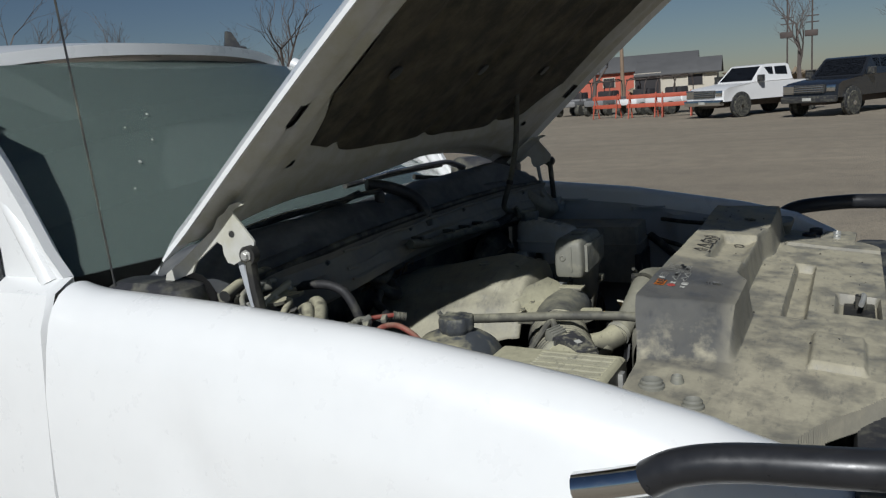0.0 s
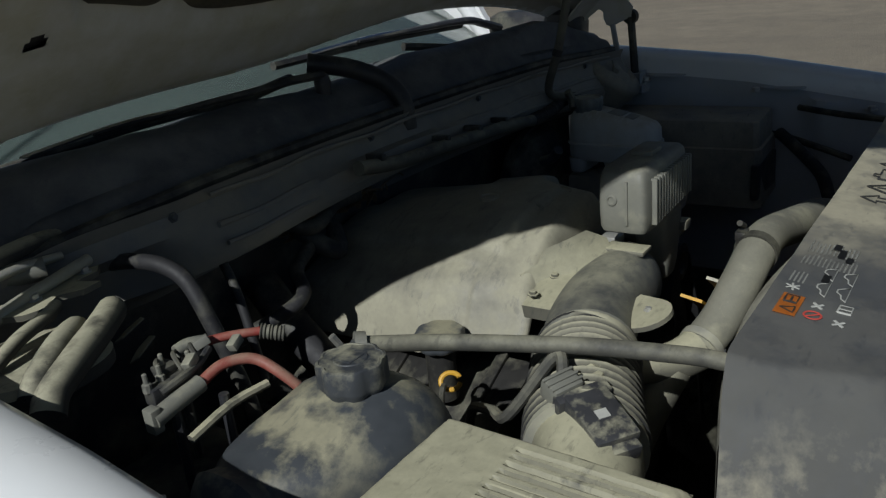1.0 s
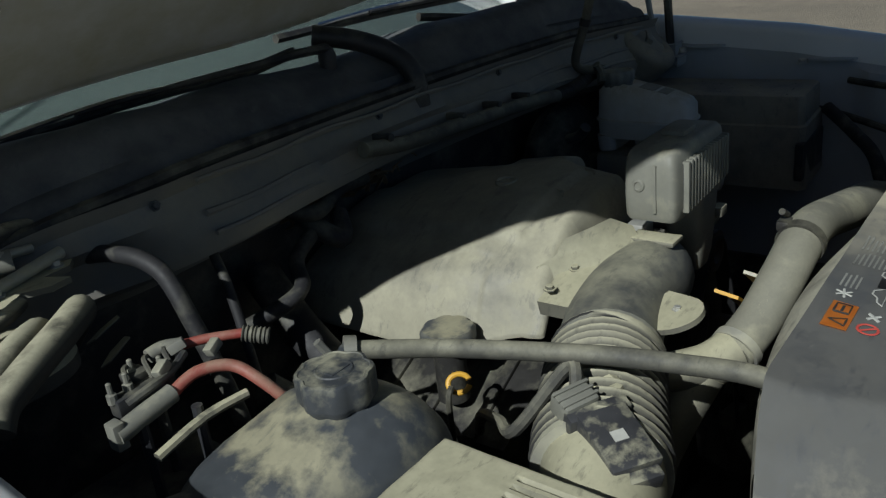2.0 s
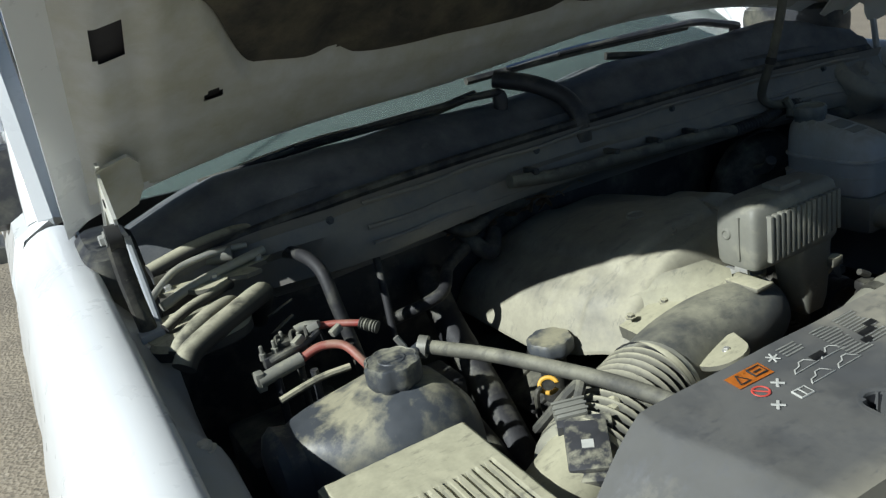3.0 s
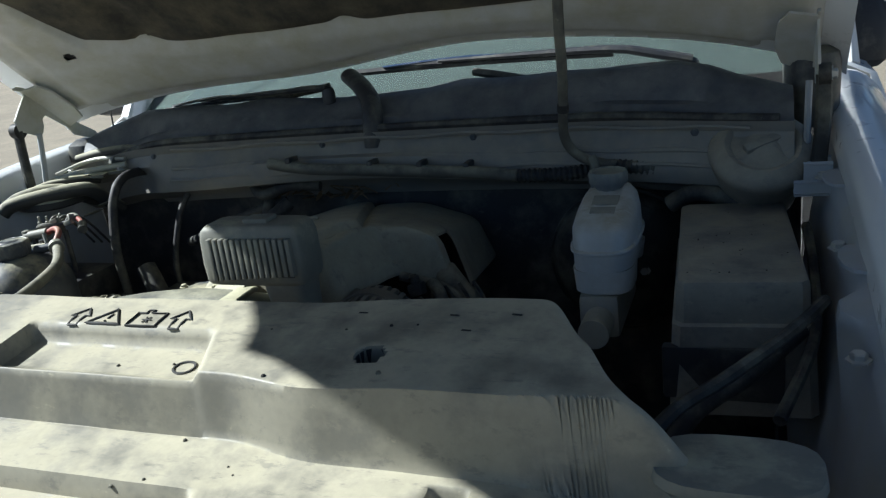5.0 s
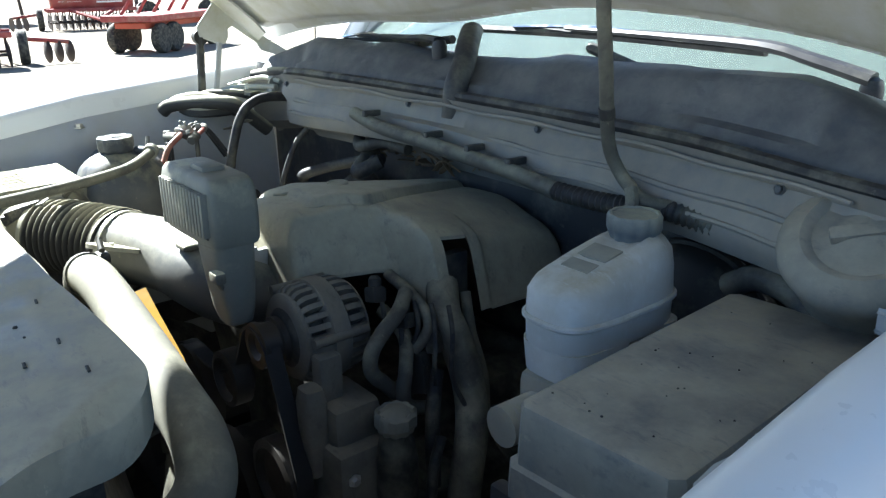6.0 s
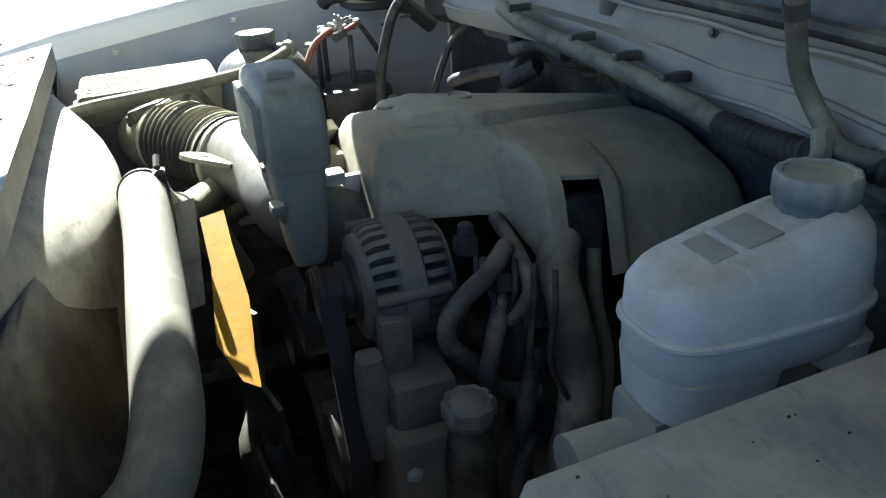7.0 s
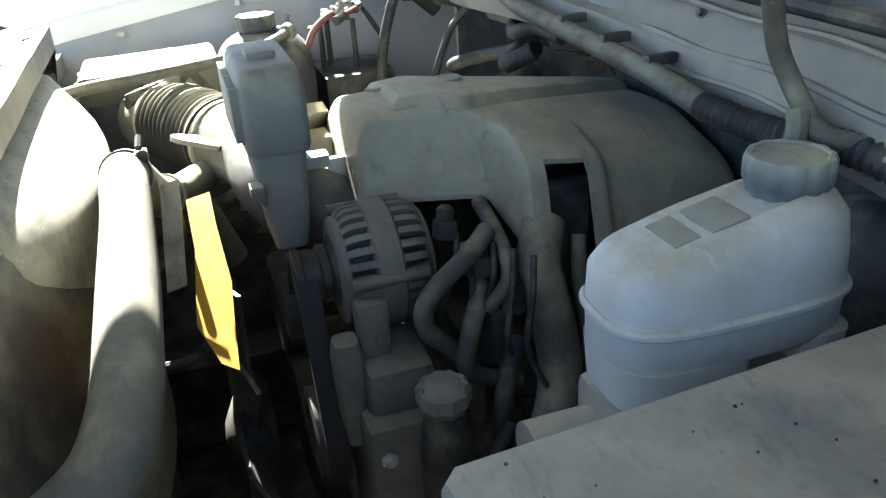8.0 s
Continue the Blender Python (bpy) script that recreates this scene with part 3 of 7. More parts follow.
def hinge(side):
    """Scissor hinge: plate bolted under the hood, swan arm, and post that stands on the fender flange."""
    bm = B()
    # side plate under the hood, with a lobe at the pivot
    poly = [(-0.182, 1.298), (-0.112, 1.322), (-0.101, 1.340), (-0.047, 1.378), (-0.036, 1.372), (-0.035, 1.356), (-0.028, 1.342), (-0.015, 1.339), (0.0, 1.346), (0.030, 1.358), (0.034, 1.380), (0.016, 1.402), (-0.003, 1.424), (-0.006, 1.433), (0.021, 1.442), (0.008, 1.446), (-0.010, 1.441), (-0.022, 1.429), (-0.039, 1.420), (-0.052, 1.400), (-0.132, 1.344), (-0.175, 1.318)]
    m = Matrix(((0, 0, side, 0), (1, 0, 0, 0), (0, 1, 0, 0), (0, 0, 0, 1)))
    prism(bm, poly, 0.748, 0.752, m)
    tab = [(0.751, 0.075), (0.712, 0.075), (0.698, 0.050), (0.694, -0.010), (0.704, -0.050), (0.751, -0.065)]
    up = [bm.verts.new(hood_point(x * side, v, -0.034)) for x, v in tab]
    dn = [bm.verts.new(hood_point(x * side, v, -0.038)) for x, v in tab]
    bm.faces.new(up)
    bm.faces.new(dn[::-1])
    for k in range(6):
        bm.faces.new((up[k], dn[k], dn[(k + 1) % 6], up[(k + 1) % 6]))
    # dustier hood paint, whose dimmer tone also stands for the plate's shaded face
    hp = part("hinge_plate", bm, "hood_inner", truck, "white-painted steel hinge plate")
    # near-black disc laid on the plate in place of a shaded hole
    bm = B()
    lathe(bm, [(0.006, 0.0), (0.006, 0.001), (0.004, 0.0012)], Matrix.Translation((0.7522 * side, -0.012, 1.392)) @ pose(0, 0, 0, 0, 90 * side, 0), 12)
    part("hole_spot", bm, "groove", hp)
    bm = B()
    tube(bm, [((0.757) * side, 0.026, 1.358), ((0.757) * side, 0.030, 1.30), ((0.750) * side, 0.038, 1.215)], 0.0085, 8, 3, squash=1.3)
    lathe(bm, [(0.016, -0.008), (0.016, 0.008)], Matrix.Translation((0.757 * side, 0.026, 1.358)) @ pose(0, 0, 0, 0, 90, 0), 14)
    part("arm", bm, "dark_metal", hp, "dull steel hinge arm")
    bm = B()
    tube(bm, [(0.740 * side, -0.010, 1.345), (0.738 * side, 0.000, 1.290), (0.736 * side, 0.016, 1.215)], 0.005, 8, 3, squash=1.4)
    part("link", bm, "shaded_white", hp, "painted steel hinge link")
    bolt("bolt", (0.766 * side, 0.026, 1.358), hp, 0.007, pose(0, 0, 0, 0, 90 * side, 0))
    bm = B()
    box(bm, 0.722 * side, 0.772 * side, -0.045, 0.065, 1.196, 1.212, 0.004)
    box(bm, 0.735 * side, 0.765 * side, 0.015, 0.055, 1.208, 1.236, 0.004)
    part("foot", bm, "shaded_white", hp)


for s in (1, -1):
    hinge(s)

# ---- cowl and firewall ----


def cowl_y(x, back):
    return -0.055 - back + 0.06 * (abs(x) / 0.72) ** 2.2 - 0.075 * ease(x, 0.44, 0.62)


def cowl_rows(x):
    return (0.045 if x > 0 else 0.012) * ease(abs(x), 0.42, 0.72)


# upper plastic cowl panel: seal lip, upright face with shallow bays, and top shelf towards the glass
bm = B()
XS = steps(-0.72, 0.72, 144)


COWL_CREST = [(-0.72, 1.330), (-0.64, 1.352), (-0.60, 1.368), (-0.545, 1.379), (-0.46, 1.376), (-0.34, 1.368), (-0.25, 1.367), (-0.17, 1.366), (-0.10, 1.356), (-0.01, 1.352), (0.09, 1.350), (0.22, 1.358), (0.31, 1.356), (0.41, 1.358), (0.50, 1.356), (0.58, 1.350), (0.65, 1.332), (0.72, 1.311)]


def cowl_point(x, t):
    d = cowl_rows(x)
    bay = 0.010 * ease(math.cos(x * 12.5), 0.3, 0.7)
    prof = [(0.0, 1.300), (0.012, 1.312), (0.018, 1.322), (0.024 + bay, 1.326), (0.036 + bay, 1.343), (0.050 + bay * 0.5, 1.354), (0.080, 1.356), (0.125, 1.344), (0.20, 1.326)]
    b, z = prof[int(t)]
    if t >= 4:
        z += table(x, COWL_CREST) - 1.356 + 0.0022 * math.sin(x * 31) * ease(abs(math.sin(x * 5.2)), 0.6, 0.95)
        z += (0, 0, 0.006, 0.012, 0.014)[int(t) - 4] * ease(x, -0.5, -0.2)
    else:
        z -= d
    return (x, cowl_y(x, b), z)


sheet(bm, XS, list(range(9)), cowl_point)
cowl = part("cowl_panel", bm, "cowl_plastic", truck, "dusty dark grey plastic cowl panel", sharp=45)
bm = B()
tube(bm, [(x, cowl_y(x, -0.004), 1.306 - cowl_rows(x)) for x in steps(-0.70, 0.70, 36)], 0.0085, 8, 2)
part("seal", bm, "black_rubber", cowl, "dusty rubber hood seal")
bm = B()
tube(bm, [(0.075, -0.165, 1.392), (0.030, -0.118, 1.376), (-0.004, -0.080, 1.350), (-0.014, -0.056, 1.318), (-0.014, -0.050, 1.272)], 0.019, 14, 7, 0.8)
part("drain_spout", bm, "dark_plastic", cowl, "black plastic drain spout")
for s in (1, -1):
    bm = B()
    loft(bm, [oval(0.752 * s, -0.205, z - 0.030 * (s - 1) - 0.008 * (s + 1), hx, hy - 0.012 * (s + 1), 4, 24) for z, hx, hy in ((1.20, 0.040, 0.12), (1.29, 0.042, 0.125), (1.312, 0.040, 0.12), (1.322, 0.030, 0.10))])
    part("end_cap", bm, "dark_plastic", cowl, "black plastic cowl end")
# painted firewall below, with a pressed ledge and stiffening steps
bm = B()


def wall_point(x, t):
    d = cowl_rows(x)
    prof = [(-0.018, 1.302), (-0.010, 1.285), (-0.020, 1.264), (-0.034, 1.246), (-0.040, 1.225), (-0.030, 1.205), (0.02, 1.190), (0.05, 1.18), (0.052, 1.175), (0.055, 1.17)]
    b, z = prof[int(t)]
    b *= 1 - 0.95 * ease(x, 0.36, 0.56) * (3 <= t <= 5)
    arch = 0.030 * math.exp(-((x - 0.05) / 0.30) ** 2) * (3 <= t <= 6)
    return (x, cowl_y(x, b), z - d * 0.7 + arch * 0.5)


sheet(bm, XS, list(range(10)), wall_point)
wall = part("firewall", bm, "shaded_wall_paint", truck, "dusty white firewall, coloured dark grey for its shade", sharp=45)
for x in (-0.58, -0.21, 0.09, 0.47):
    bolt("clip", (x, cowl_y(x, -0.012), 1.283 - cowl_rows(x) * 0.7), wall, 0.0045, pose(0, 0, 0, -80, 0, 0), "black_plastic")
for lift, out, r, mt, nm in ((1.292, 0.021, 0.0028, "shaded_wall_paint", "pinch_seam"), (1.256, 0.026, 0.0042, "shaded_wall_paint", "wall_bead"), (1.236, 0.038, 0.0032, "shaded_wall_paint", "wall_bead")):
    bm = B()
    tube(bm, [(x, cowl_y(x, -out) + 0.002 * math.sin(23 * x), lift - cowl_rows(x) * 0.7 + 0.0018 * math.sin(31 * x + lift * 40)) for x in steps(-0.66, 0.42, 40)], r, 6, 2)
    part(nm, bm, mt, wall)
# near-black lower bulkhead behind the wall
bm = B()
box(bm, -0.74, 0.74, -0.33, -0.125, 0.60, 1.185, 0.01)
part("bulkhead", bm, "dark_plastic", truck)

# ---- cab ----
bm = B()


def glass_point(x, t, off=0.0):
    half = 0.80 - 0.13 * t
    xx = x * half
    y = -0.24 - 0.55 * t - 0.15 * abs(x) ** 2.2 * (1 - 0.3 * t)
    return (xx, y - off, 1.325 + 0.425 * t - 0.015 * x * x)


gx, gt = steps(-1, 1, 24), steps(0, 1, 10)
front = [[bm.verts.new(glass_point(x, t)) for x in gx] for t in gt]
back = [[bm.verts.new(glass_point(x, t, 0.006)) for x in gx] for t in gt]
for g, flip in ((front, 0), (back, 1)):
    for j in range(len(gt) - 1):
        for i in range(len(gx) - 1):
            q = (g[j][i], g[j][i + 1], g[j + 1][i + 1], g[j + 1][i])
            bm.faces.new(q[::-1] if flip else q)
windshield = part("windshield", bm, "windshield_glass", truck, "tinted windshield glass with chips")
windshield.visible_shadow = False
# stone chips and scuffs on the glass
for x, t, ln in ((0.62, 0.42, 0.016), (0.52, 0.52, 0.010), (0.70, 0.30, 0.008), (0.45, 0.66, 0.012), (0.57, 0.60, 0.007)):
    p = Vector(glass_point(x, t)) + Vector((0, 0.003, 0.003))
    bm = B()
    lathe(bm, [(ln * 0.3, 0), (ln * 0.15, 0.002)], seg=7)
    part("chip", bm, "label_white", windshield, "pale stone chip", at=Matrix.Translation(p) @ pose(0, 0, 0, -40, 0, 0))
# roof, pillars and the dark cabin behind the glass
bm = B()


def roof_point(x, t):
    half = 0.66
    y = -0.78 - 0.16 * abs(x) ** 2.2 - t * (1.62 - 0.1)
    return (x * half * (1 + 0.02 * t), y, 1.758 + 0.075 * math.sin(math.pi * min(1, t * 0.85 + 0.12)) ** 0.7 - 0.055 * abs(x) ** 3)


sheet(bm, steps(-1, 1, 24), steps(0, 1, 16), roof_point, skirt=(0, 0, -0.03))
roof = part("roof", bm, "white_paint", truck, "white cab roof")
bm = B()
prism(bm, [(-0.055, 0.0), (0.035, 0.0), (0.030, 0.012), (0.012, 0.016), (-0.012, 0.060), (-0.030, 0.064), (-0.036, 0.02)], -0.012, 0.012, Matrix(((-0.75, 0, 0.66, -0.33), (0.66, 0, 0.75, -0.87), (0, 1, 0, 1.788), (0, 0, 0, 1))))
part("roof_antenna", bm, "dark_plastic", roof, "small black roof antenna")
bm = B()
tube(bm, [(0.785, -0.271, 1.285), (0.789, -0.299, 1.71), (0.792, -0.322, 2.02)], 0.0020, 6, 3)
part("whip_antenna", bm, "black_rubber", truck, "thin black whip antenna")
for s in (1, -1):
    bm = B()
    tube(bm, [(0.818 * s, -0.385, 1.31), (0.805 * s, -0.47, 1.435), (0.775 * s, -0.60, 1.575), (0.69 * s, -0.92, 1.755)], 0.028, 12, 6, squash=0.8)
    prism(bm, [(-0.352, 1.28), (-0.352, 1.322), (-0.39, 1.370), (-0.435, 1.450), (-0.485, 1.530), (-0.60, 1.68), (-0.68, 1.70), (-0.66, 1.28)], 0.0, 0.022, Matrix(((0, 0, s, 0.806 * s), (1, 0, 0, 0), (0, 1, 0, 0), (0, 0, 0, 1))))
    part("pillar", bm, "white_paint", truck)
    # door with window opening and glass
    bm = B()
    prof = [(0.825, 1.322), (0.868, 1.300), (0.892, 1.24), (0.903, 1.13), (0.918, 0.95), (0.908, 0.70), (0.87, 0.50)]
    ys = [-0.343, -0.350] + steps(-0.37, -1.28, 10) + [-1.30, -1.305]
    rows = []
    for y in ys:
        inset = 0.012 if y in (-0.343, -1.305) else 0.0
        rows.append([bm.verts.new(((x - inset) * s, y, z)) for x, z in prof])
    for a, b in zip(rows, rows[1:]):
        for k in range(len(a) - 1):
            bm.faces.new((a[k], a[k + 1], b[k + 1], b[k]))
    bmesh.ops.recalc_face_normals(bm, faces=bm.faces)
    bmesh.ops.solidify(bm, geom=bm.faces[:], thickness=0.02)
    door = part("door", bm, "white_paint", truck, "white front door")
    bm = B()
    box(bm, 0.908 * s, 0.935 * s, -1.22, -1.06, 1.10, 1.14, 0.008)
    part("door_handle", bm, "dark_plastic", door)
    bm = B()
    prism(bm, [(-0.67, 1.31), (-1.28, 1.31), (-1.24, 1.72), (-0.86, 1.74), (-0.69, 1.69)], 0.0, 0.006, Matrix(((0, 0, s, 0.76 * s), (1, 0, 0, 0), (0, 1, 0, 0), (0, 0, 0, 1))))
    part("window", bm, "side_glass", door)
    # mirror: tall housing on a double arm
    bm = B()
    for z0, z1, y0, y1 in ((1.325, 1.555, -0.88, -0.74),):
        loft(bm, [oval(1.105 * s, -0.70, z, hx, hy, 4.5, 24) for z, hx, hy in ((1.285, 0.075, 0.03), (1.292, 0.098, 0.046), (1.33, 0.112, 0.06), (1.42, 0.118, 0.066), (1.50, 0.112, 0.060), (1.535, 0.10, 0.048), (1.542, 0.08, 0.032))])
    mir = part("mirror", bm, "mirror_plastic", truck, "large black plastic towing mirror")
    for z in (1.325, 1.405):
        bm = B()
        tube(bm, [(0.85 * s, -0.60, z - 0.03), (0.93 * s, -0.63, z - 0.012), (1.09 * s, -0.69, z)], 0.017, 10, 5, squash=0.7)
        part("arm", bm, "mirror_plastic", mir)
    bm = B()
    loft(bm, [oval(0.862 * s, -0.58, z, hx, hy, 3.5, 18) for z, hx, hy in ((1.285, 0.035, 0.05), (1.30, 0.05, 0.07), (1.38, 0.05, 0.07), (1.42, 0.035, 0.05))])
    part("base", bm, "dark_plastic", mir)
bm = B()
box(bm, -0.82, 0.82, -2.28, -0.62, 0.55, 1.30, 0.02)
box(bm, -0.78, 0.78, -1.95, -0.95, 1.30, 1.42, 0.04)
for x in (-0.4, 0.4):
    box(bm, x - 0.25, x + 0.25, -1.75, -1.50, 1.28, 1.62, 0.06)
part("cabin", bm, "dark_interior", truck, "dark seats and dash behind the glass")
bm = B()
box(bm, -0.70, 0.70, -2.32, -2.26, 1.28, 1.78, 0.02)
part("rear_wall", bm, "white_paint", truck)
for s in (1, -1):
    bm = B()
    box(bm, 0.84 * s, 0.915 * s, -2.30, -1.31, 0.55, 1.31, 0.03)
    part("cab_side", bm, "white_paint", truck)
    bm = B()
    box(bm, 0.82 * s, 0.93 * s, -4.35, -2.34, 0.62, 1.28, 0.04)
    part("bed_side", bm, "white_paint", truck)
bm = B()
box(bm, -0.82, 0.82, -4.33, -2.36, 0.70, 0.78)
box(bm, -0.84, 0.84, -4.37, -4.31, 0.68, 1.27, 0.02)
box(bm, -0.84, 0.84, -2.40, -2.34, 0.68, 1.27, 0.02)
part("bed", bm, "white_paint", truck)
bm = B()
for x in (-0.42, 0.42):
    box(bm, x - 0.04, x + 0.04, -4.4, 0.95, 0.50, 0.66)
box(bm, -0.70, 0.70, 0.30, 0.42, 0.36, 0.46)
box(bm, -0.70, 0.70, -3.36, -3.24, 0.36, 0.46)
part("chassis", bm, "dark_metal", truck)
# unseen floor and side panels added to block light rising from the ground
bm = B()
box(bm, -0.72, 0.72, -0.30, 0.98, 0.47, 0.485, 0.004)
part("bay_light_block", bm, "dark_plastic", truck, "unseen black panel added to keep ground light out of the bay")
for x in (-0.712, 0.712):
    bm = B()
    box(bm, x - 0.008, x + 0.008, -0.30, 0.98, 0.47, 0.80, 0.004)
    part("bay_light_block", bm, "dark_plastic", truck, "unseen black panel added to keep ground light out of the bay")


def wheel(x, y, side, parent, r=0.40, w=0.26):
    bm = B()
    m = Matrix.Translation((x, y, r)) @ pose(0, 0, 0, 0, 90, 0)
    lathe(bm, [(r * 0.60, -w / 2), (r * 0.93, -w / 2), (r, -w * 0.36), (r, w * 0.36), (r * 0.93, w / 2), (r * 0.60, w / 2)], m, 32)
    wh = part("wheel", bm, "tyre", parent)
    bm = B()
    lathe(bm, [(r * 0.60, -w * 0.4), (r * 0.55, w * 0.40), (r * 0.50, w * 0.44), (r * 0.22, w * 0.30), (r * 0.18, w * 0.46), (r * 0.05, w * 0.47)], Matrix.Translation((x, y, r)) @ pose(0, 0, 0, 0, 90 * side, 0), 24)
    part("rim", bm, "grey_steel", wh)
    return wh


for s in (1, -1):
    for y in (WHEEL_Y, -3.30):
        wheel(0.78 * s, y, s, truck)

# front end: header panel, grille, lamps, bumper and black grille guard
bm = B()
box(bm, -0.80, 0.80, 0.93, 1.02, 0.80, 1.10, 0.02)
grille = part("grille", bm, "dark_plastic", truck, "black plastic grille")
for z in (0.86, 0.93, 1.00, 1.07):
    bm = B()
    box(bm, -0.50, 0.50, 1.02, 1.032, z - 0.008, z + 0.008, 0.003)
    part("slat", bm, "chrome", grille)
for s in (1, -1):
    bm = B()
    box(bm, 0.54 * s, 0.80 * s, 0.98, 1.025, 0.93, 1.07, 0.02)
    part("headlamp", bm, "lamp_glass", truck, "clear headlamp")
bm = B()
box(bm, -0.92, 0.92, 0.98, 1.12, 0.50, 0.74, 0.05)
part("bumper", bm, "chrome", truck, "chrome front bumper")
for s in (1, -1):
    bm = B()
    tube(bm, [(0.928 * s, 0.72, 1.145), (0.932 * s, 0.755, 1.166), (0.930 * s, 0.82, 1.180), (0.925 * s, 0.96, 1.190), (0.87 * s, 1.09, 1.182), (0.76 * s, 1.14, 1.10), (0.66 * s, 1.15, 0.85), (0.60 * s, 1.12, 0.60)], 0.022, 14, 8)
    hoop = part("guard_hoop", bm, "guard_black", truck, "black tubular steel grille guard hoop")
    bm = B()
    tube(bm, [(0.924 * s, 0.632, 1.118), (0.926 * s, 0.68, 1.132), (0.928 * s, 0.726, 1.147)], 0.019, 14, 3)
    part("guard_sleeve", bm, "chrome", hoop, "bright steel sleeve on the guard")
bm = B()
tube(bm, [(-0.76, 1.14, 1.10), (0.0, 1.17, 1.12), (0.76, 1.14, 1.10)], 0.022, 12, 8)
part("guard_bar", bm, "guard_black", truck, "black tubular steel grille guard bar")
# fender tab with its bolt by the fuse box
for y in (0.35, 0.10):
    bm = B()
    c = table(y, CREST)
    prism(bm, [(-0.778, -0.045), (-0.762, -0.040), (-0.754, -0.022), (-0.752, 0.0), (-0.756, 0.026), (-0.764, 0.040), (-0.778, 0.045)], 0, 0.004, pose(0, y, c - 0.052))
    tab = part("fender_tab", bm, "shaded_white", inner_left, "pale painted bolt tab")


# wipers: arm, linkage cover and blade in the slit under the hood
def wiper(pivot, elbow, tip, stout):
    """Cranked arm from the pivot over the elbow, with a blade hung below its outer length."""
    p, e, q = Vector(pivot), Vector(elbow), Vector(tip)
    bm = B()
    lathe(bm, [(0.012, -0.02), (0.013, 0.0), (0.010, 0.010), (0.005, 0.013)], Matrix.Translation(p), 16)
    tube(bm, [p + Vector((0, 0, 0.010)), p + (e - p) * 0.5 + Vector((0, 0.003, 0.012)), e + Vector((0, 0.002, 0.010)), e + (q - e) * 0.3 + Vector((0, 0, 0.012)), e + (q - e) * 0.62 + Vector((0, 0, 0.012))], lambda t: stout * (1.35 - 0.85 * t), 8, 5, squash=0.6)
    w = part("wiper", bm, "dark_plastic", truck, "black windshield wiper")
    bm = B()
    tube(bm, [e + Vector((0, -0.01, 0.002)), e + (q - e) * 0.5 + Vector((0, -0.012, 0.004)), q], stout * 0.62, 6, 6)
    part("blade", bm, "black_rubber", w)
    bm = B()
    tube(bm, [e + (q - e) * 0.22 + Vector((0, 0.002, 0.009)), e + (q - e) * 0.5 + Vector((0, 0, 0.016)), e + (q - e) * 0.84 + Vector((0, 0, 0.008))], 0.0033, 6, 5)
    part("bridge", bm, "chrome", w, "bright steel wiper bridge")


wiper((-0.565, -0.205, 1.356), (-0.430, -0.200, 1.386), (0.105, -0.210, 1.392), 0.0115)
wiper((0.10, -0.115, 1.368), (0.20, -0.134, 1.366), (0.60, -0.21, 1.345), 0.0085)
for a, b in (((-0.30, -0.135, 1.360), (-0.18, -0.17, 1.380)), ((0.25, -0.16, 1.360), (0.12, -0.16, 1.376))):
    bm = B()
    tube(bm, [a, b], 0.008, 6, 1)
    part("wiper_link", bm, "dark_metal", truck)

# ---- radiator cover: moulded black plastic panel over the radiator and grille opening ----
cover = thing("radiator_cover", "dusty moulded black plastic radiator cover with warning labels", "cover")


def ramp_edge(x, a, b):
    """A straight chamfer from a to b with slightly rounded edges."""
    t = min(1, max(0, (x - a) / (b - a)))
    return 0.75 * t + 0.25 * t * t * (3 - 2 * t)


def cover_z(x, y):
    """Raised bridge over the radiator, sloping nose, and flat apron towards the grille."""
    left = 0.462 - 0.040 * ease(y, 0.60, 0.76) + 0.0
    right = -0.492 - 0.085 * ease(y, 0.60, 0.73)
    side_a = ramp_edge(left + 0.105 - x, 0.0, 0.105)
    side_b = ease(x - right + 0.085, 0.0, 0.095)
    dip = 0.018 * ease(-x, 0.20, 0.31) + 0.026 * ease(x, 0.18, 0.26)
    nose = 1 - ramp_edge(y, 0.726 + dip, 0.737 + dip)
    top = 1.238 - 0.13 * (y - 0.60) + 0.010 * ease(-x, 0.2, 0.45)
    apron = 1.155 - 0.10 * (y - 0.76) - 0.02 * ease(abs(x), 0.45, 0.75)
    k = nose * side_a * side_b
    z = apron + (top - apron) * k
    # recessed hand grip along the nose
    g = ease(y, 0.652, 0.662) * ease(0.104 - x, 0, 0.008) * ease(x + 0.152 + 0.4 * (y - 0.66), 0, 0.012)
    z -= 0.021 * g * (1 - 0.5 * ease(y, 0.706, 0.728)) * (1 - ease(y, 0.724, 0.742))
    # sunk slot and step joints in the apron
    z -= 0.020 * ease(x + 0.215, 0, 0.010) * ease(0.24 - x, 0, 0.01) * ease(y, 0.806, 0.814) * ease(0.852 - y, 0, 0.010)
    z -= 0.030 * ease(x + 0.456, 0, 0.008) * ease(-0.418 - x, 0, 0.008) * ease(y, 0.765, 0.775)
    z -= 0.022 * ease(x - 0.02, 0, 0.008) * ease(0.17 - x, 0, 0.008) * ease(y, 0.895, 0.903) * ease(0.975 - y, 0, 0.008)
    z += 0.012 * ease(x - 0.33, 0, 0.008) * ease(0.50 - x, 0, 0.008) * ease(y, 0.862, 0.872) * ease(0.95 - y, 0, 0.008)
    return z + 0.0015 * noise.noise((x * 14, y * 14, 0))


def cover_rear(x):
    return 0.596 + 0.028 * ease(x, 0.44, 0.60) + 0.14 * ease(-x, 0.49, 0.585)


COVER_HOLES = [(0.304, 0.702, 0.0155), (-0.344, 0.693, 0.0155)]
bm = B()


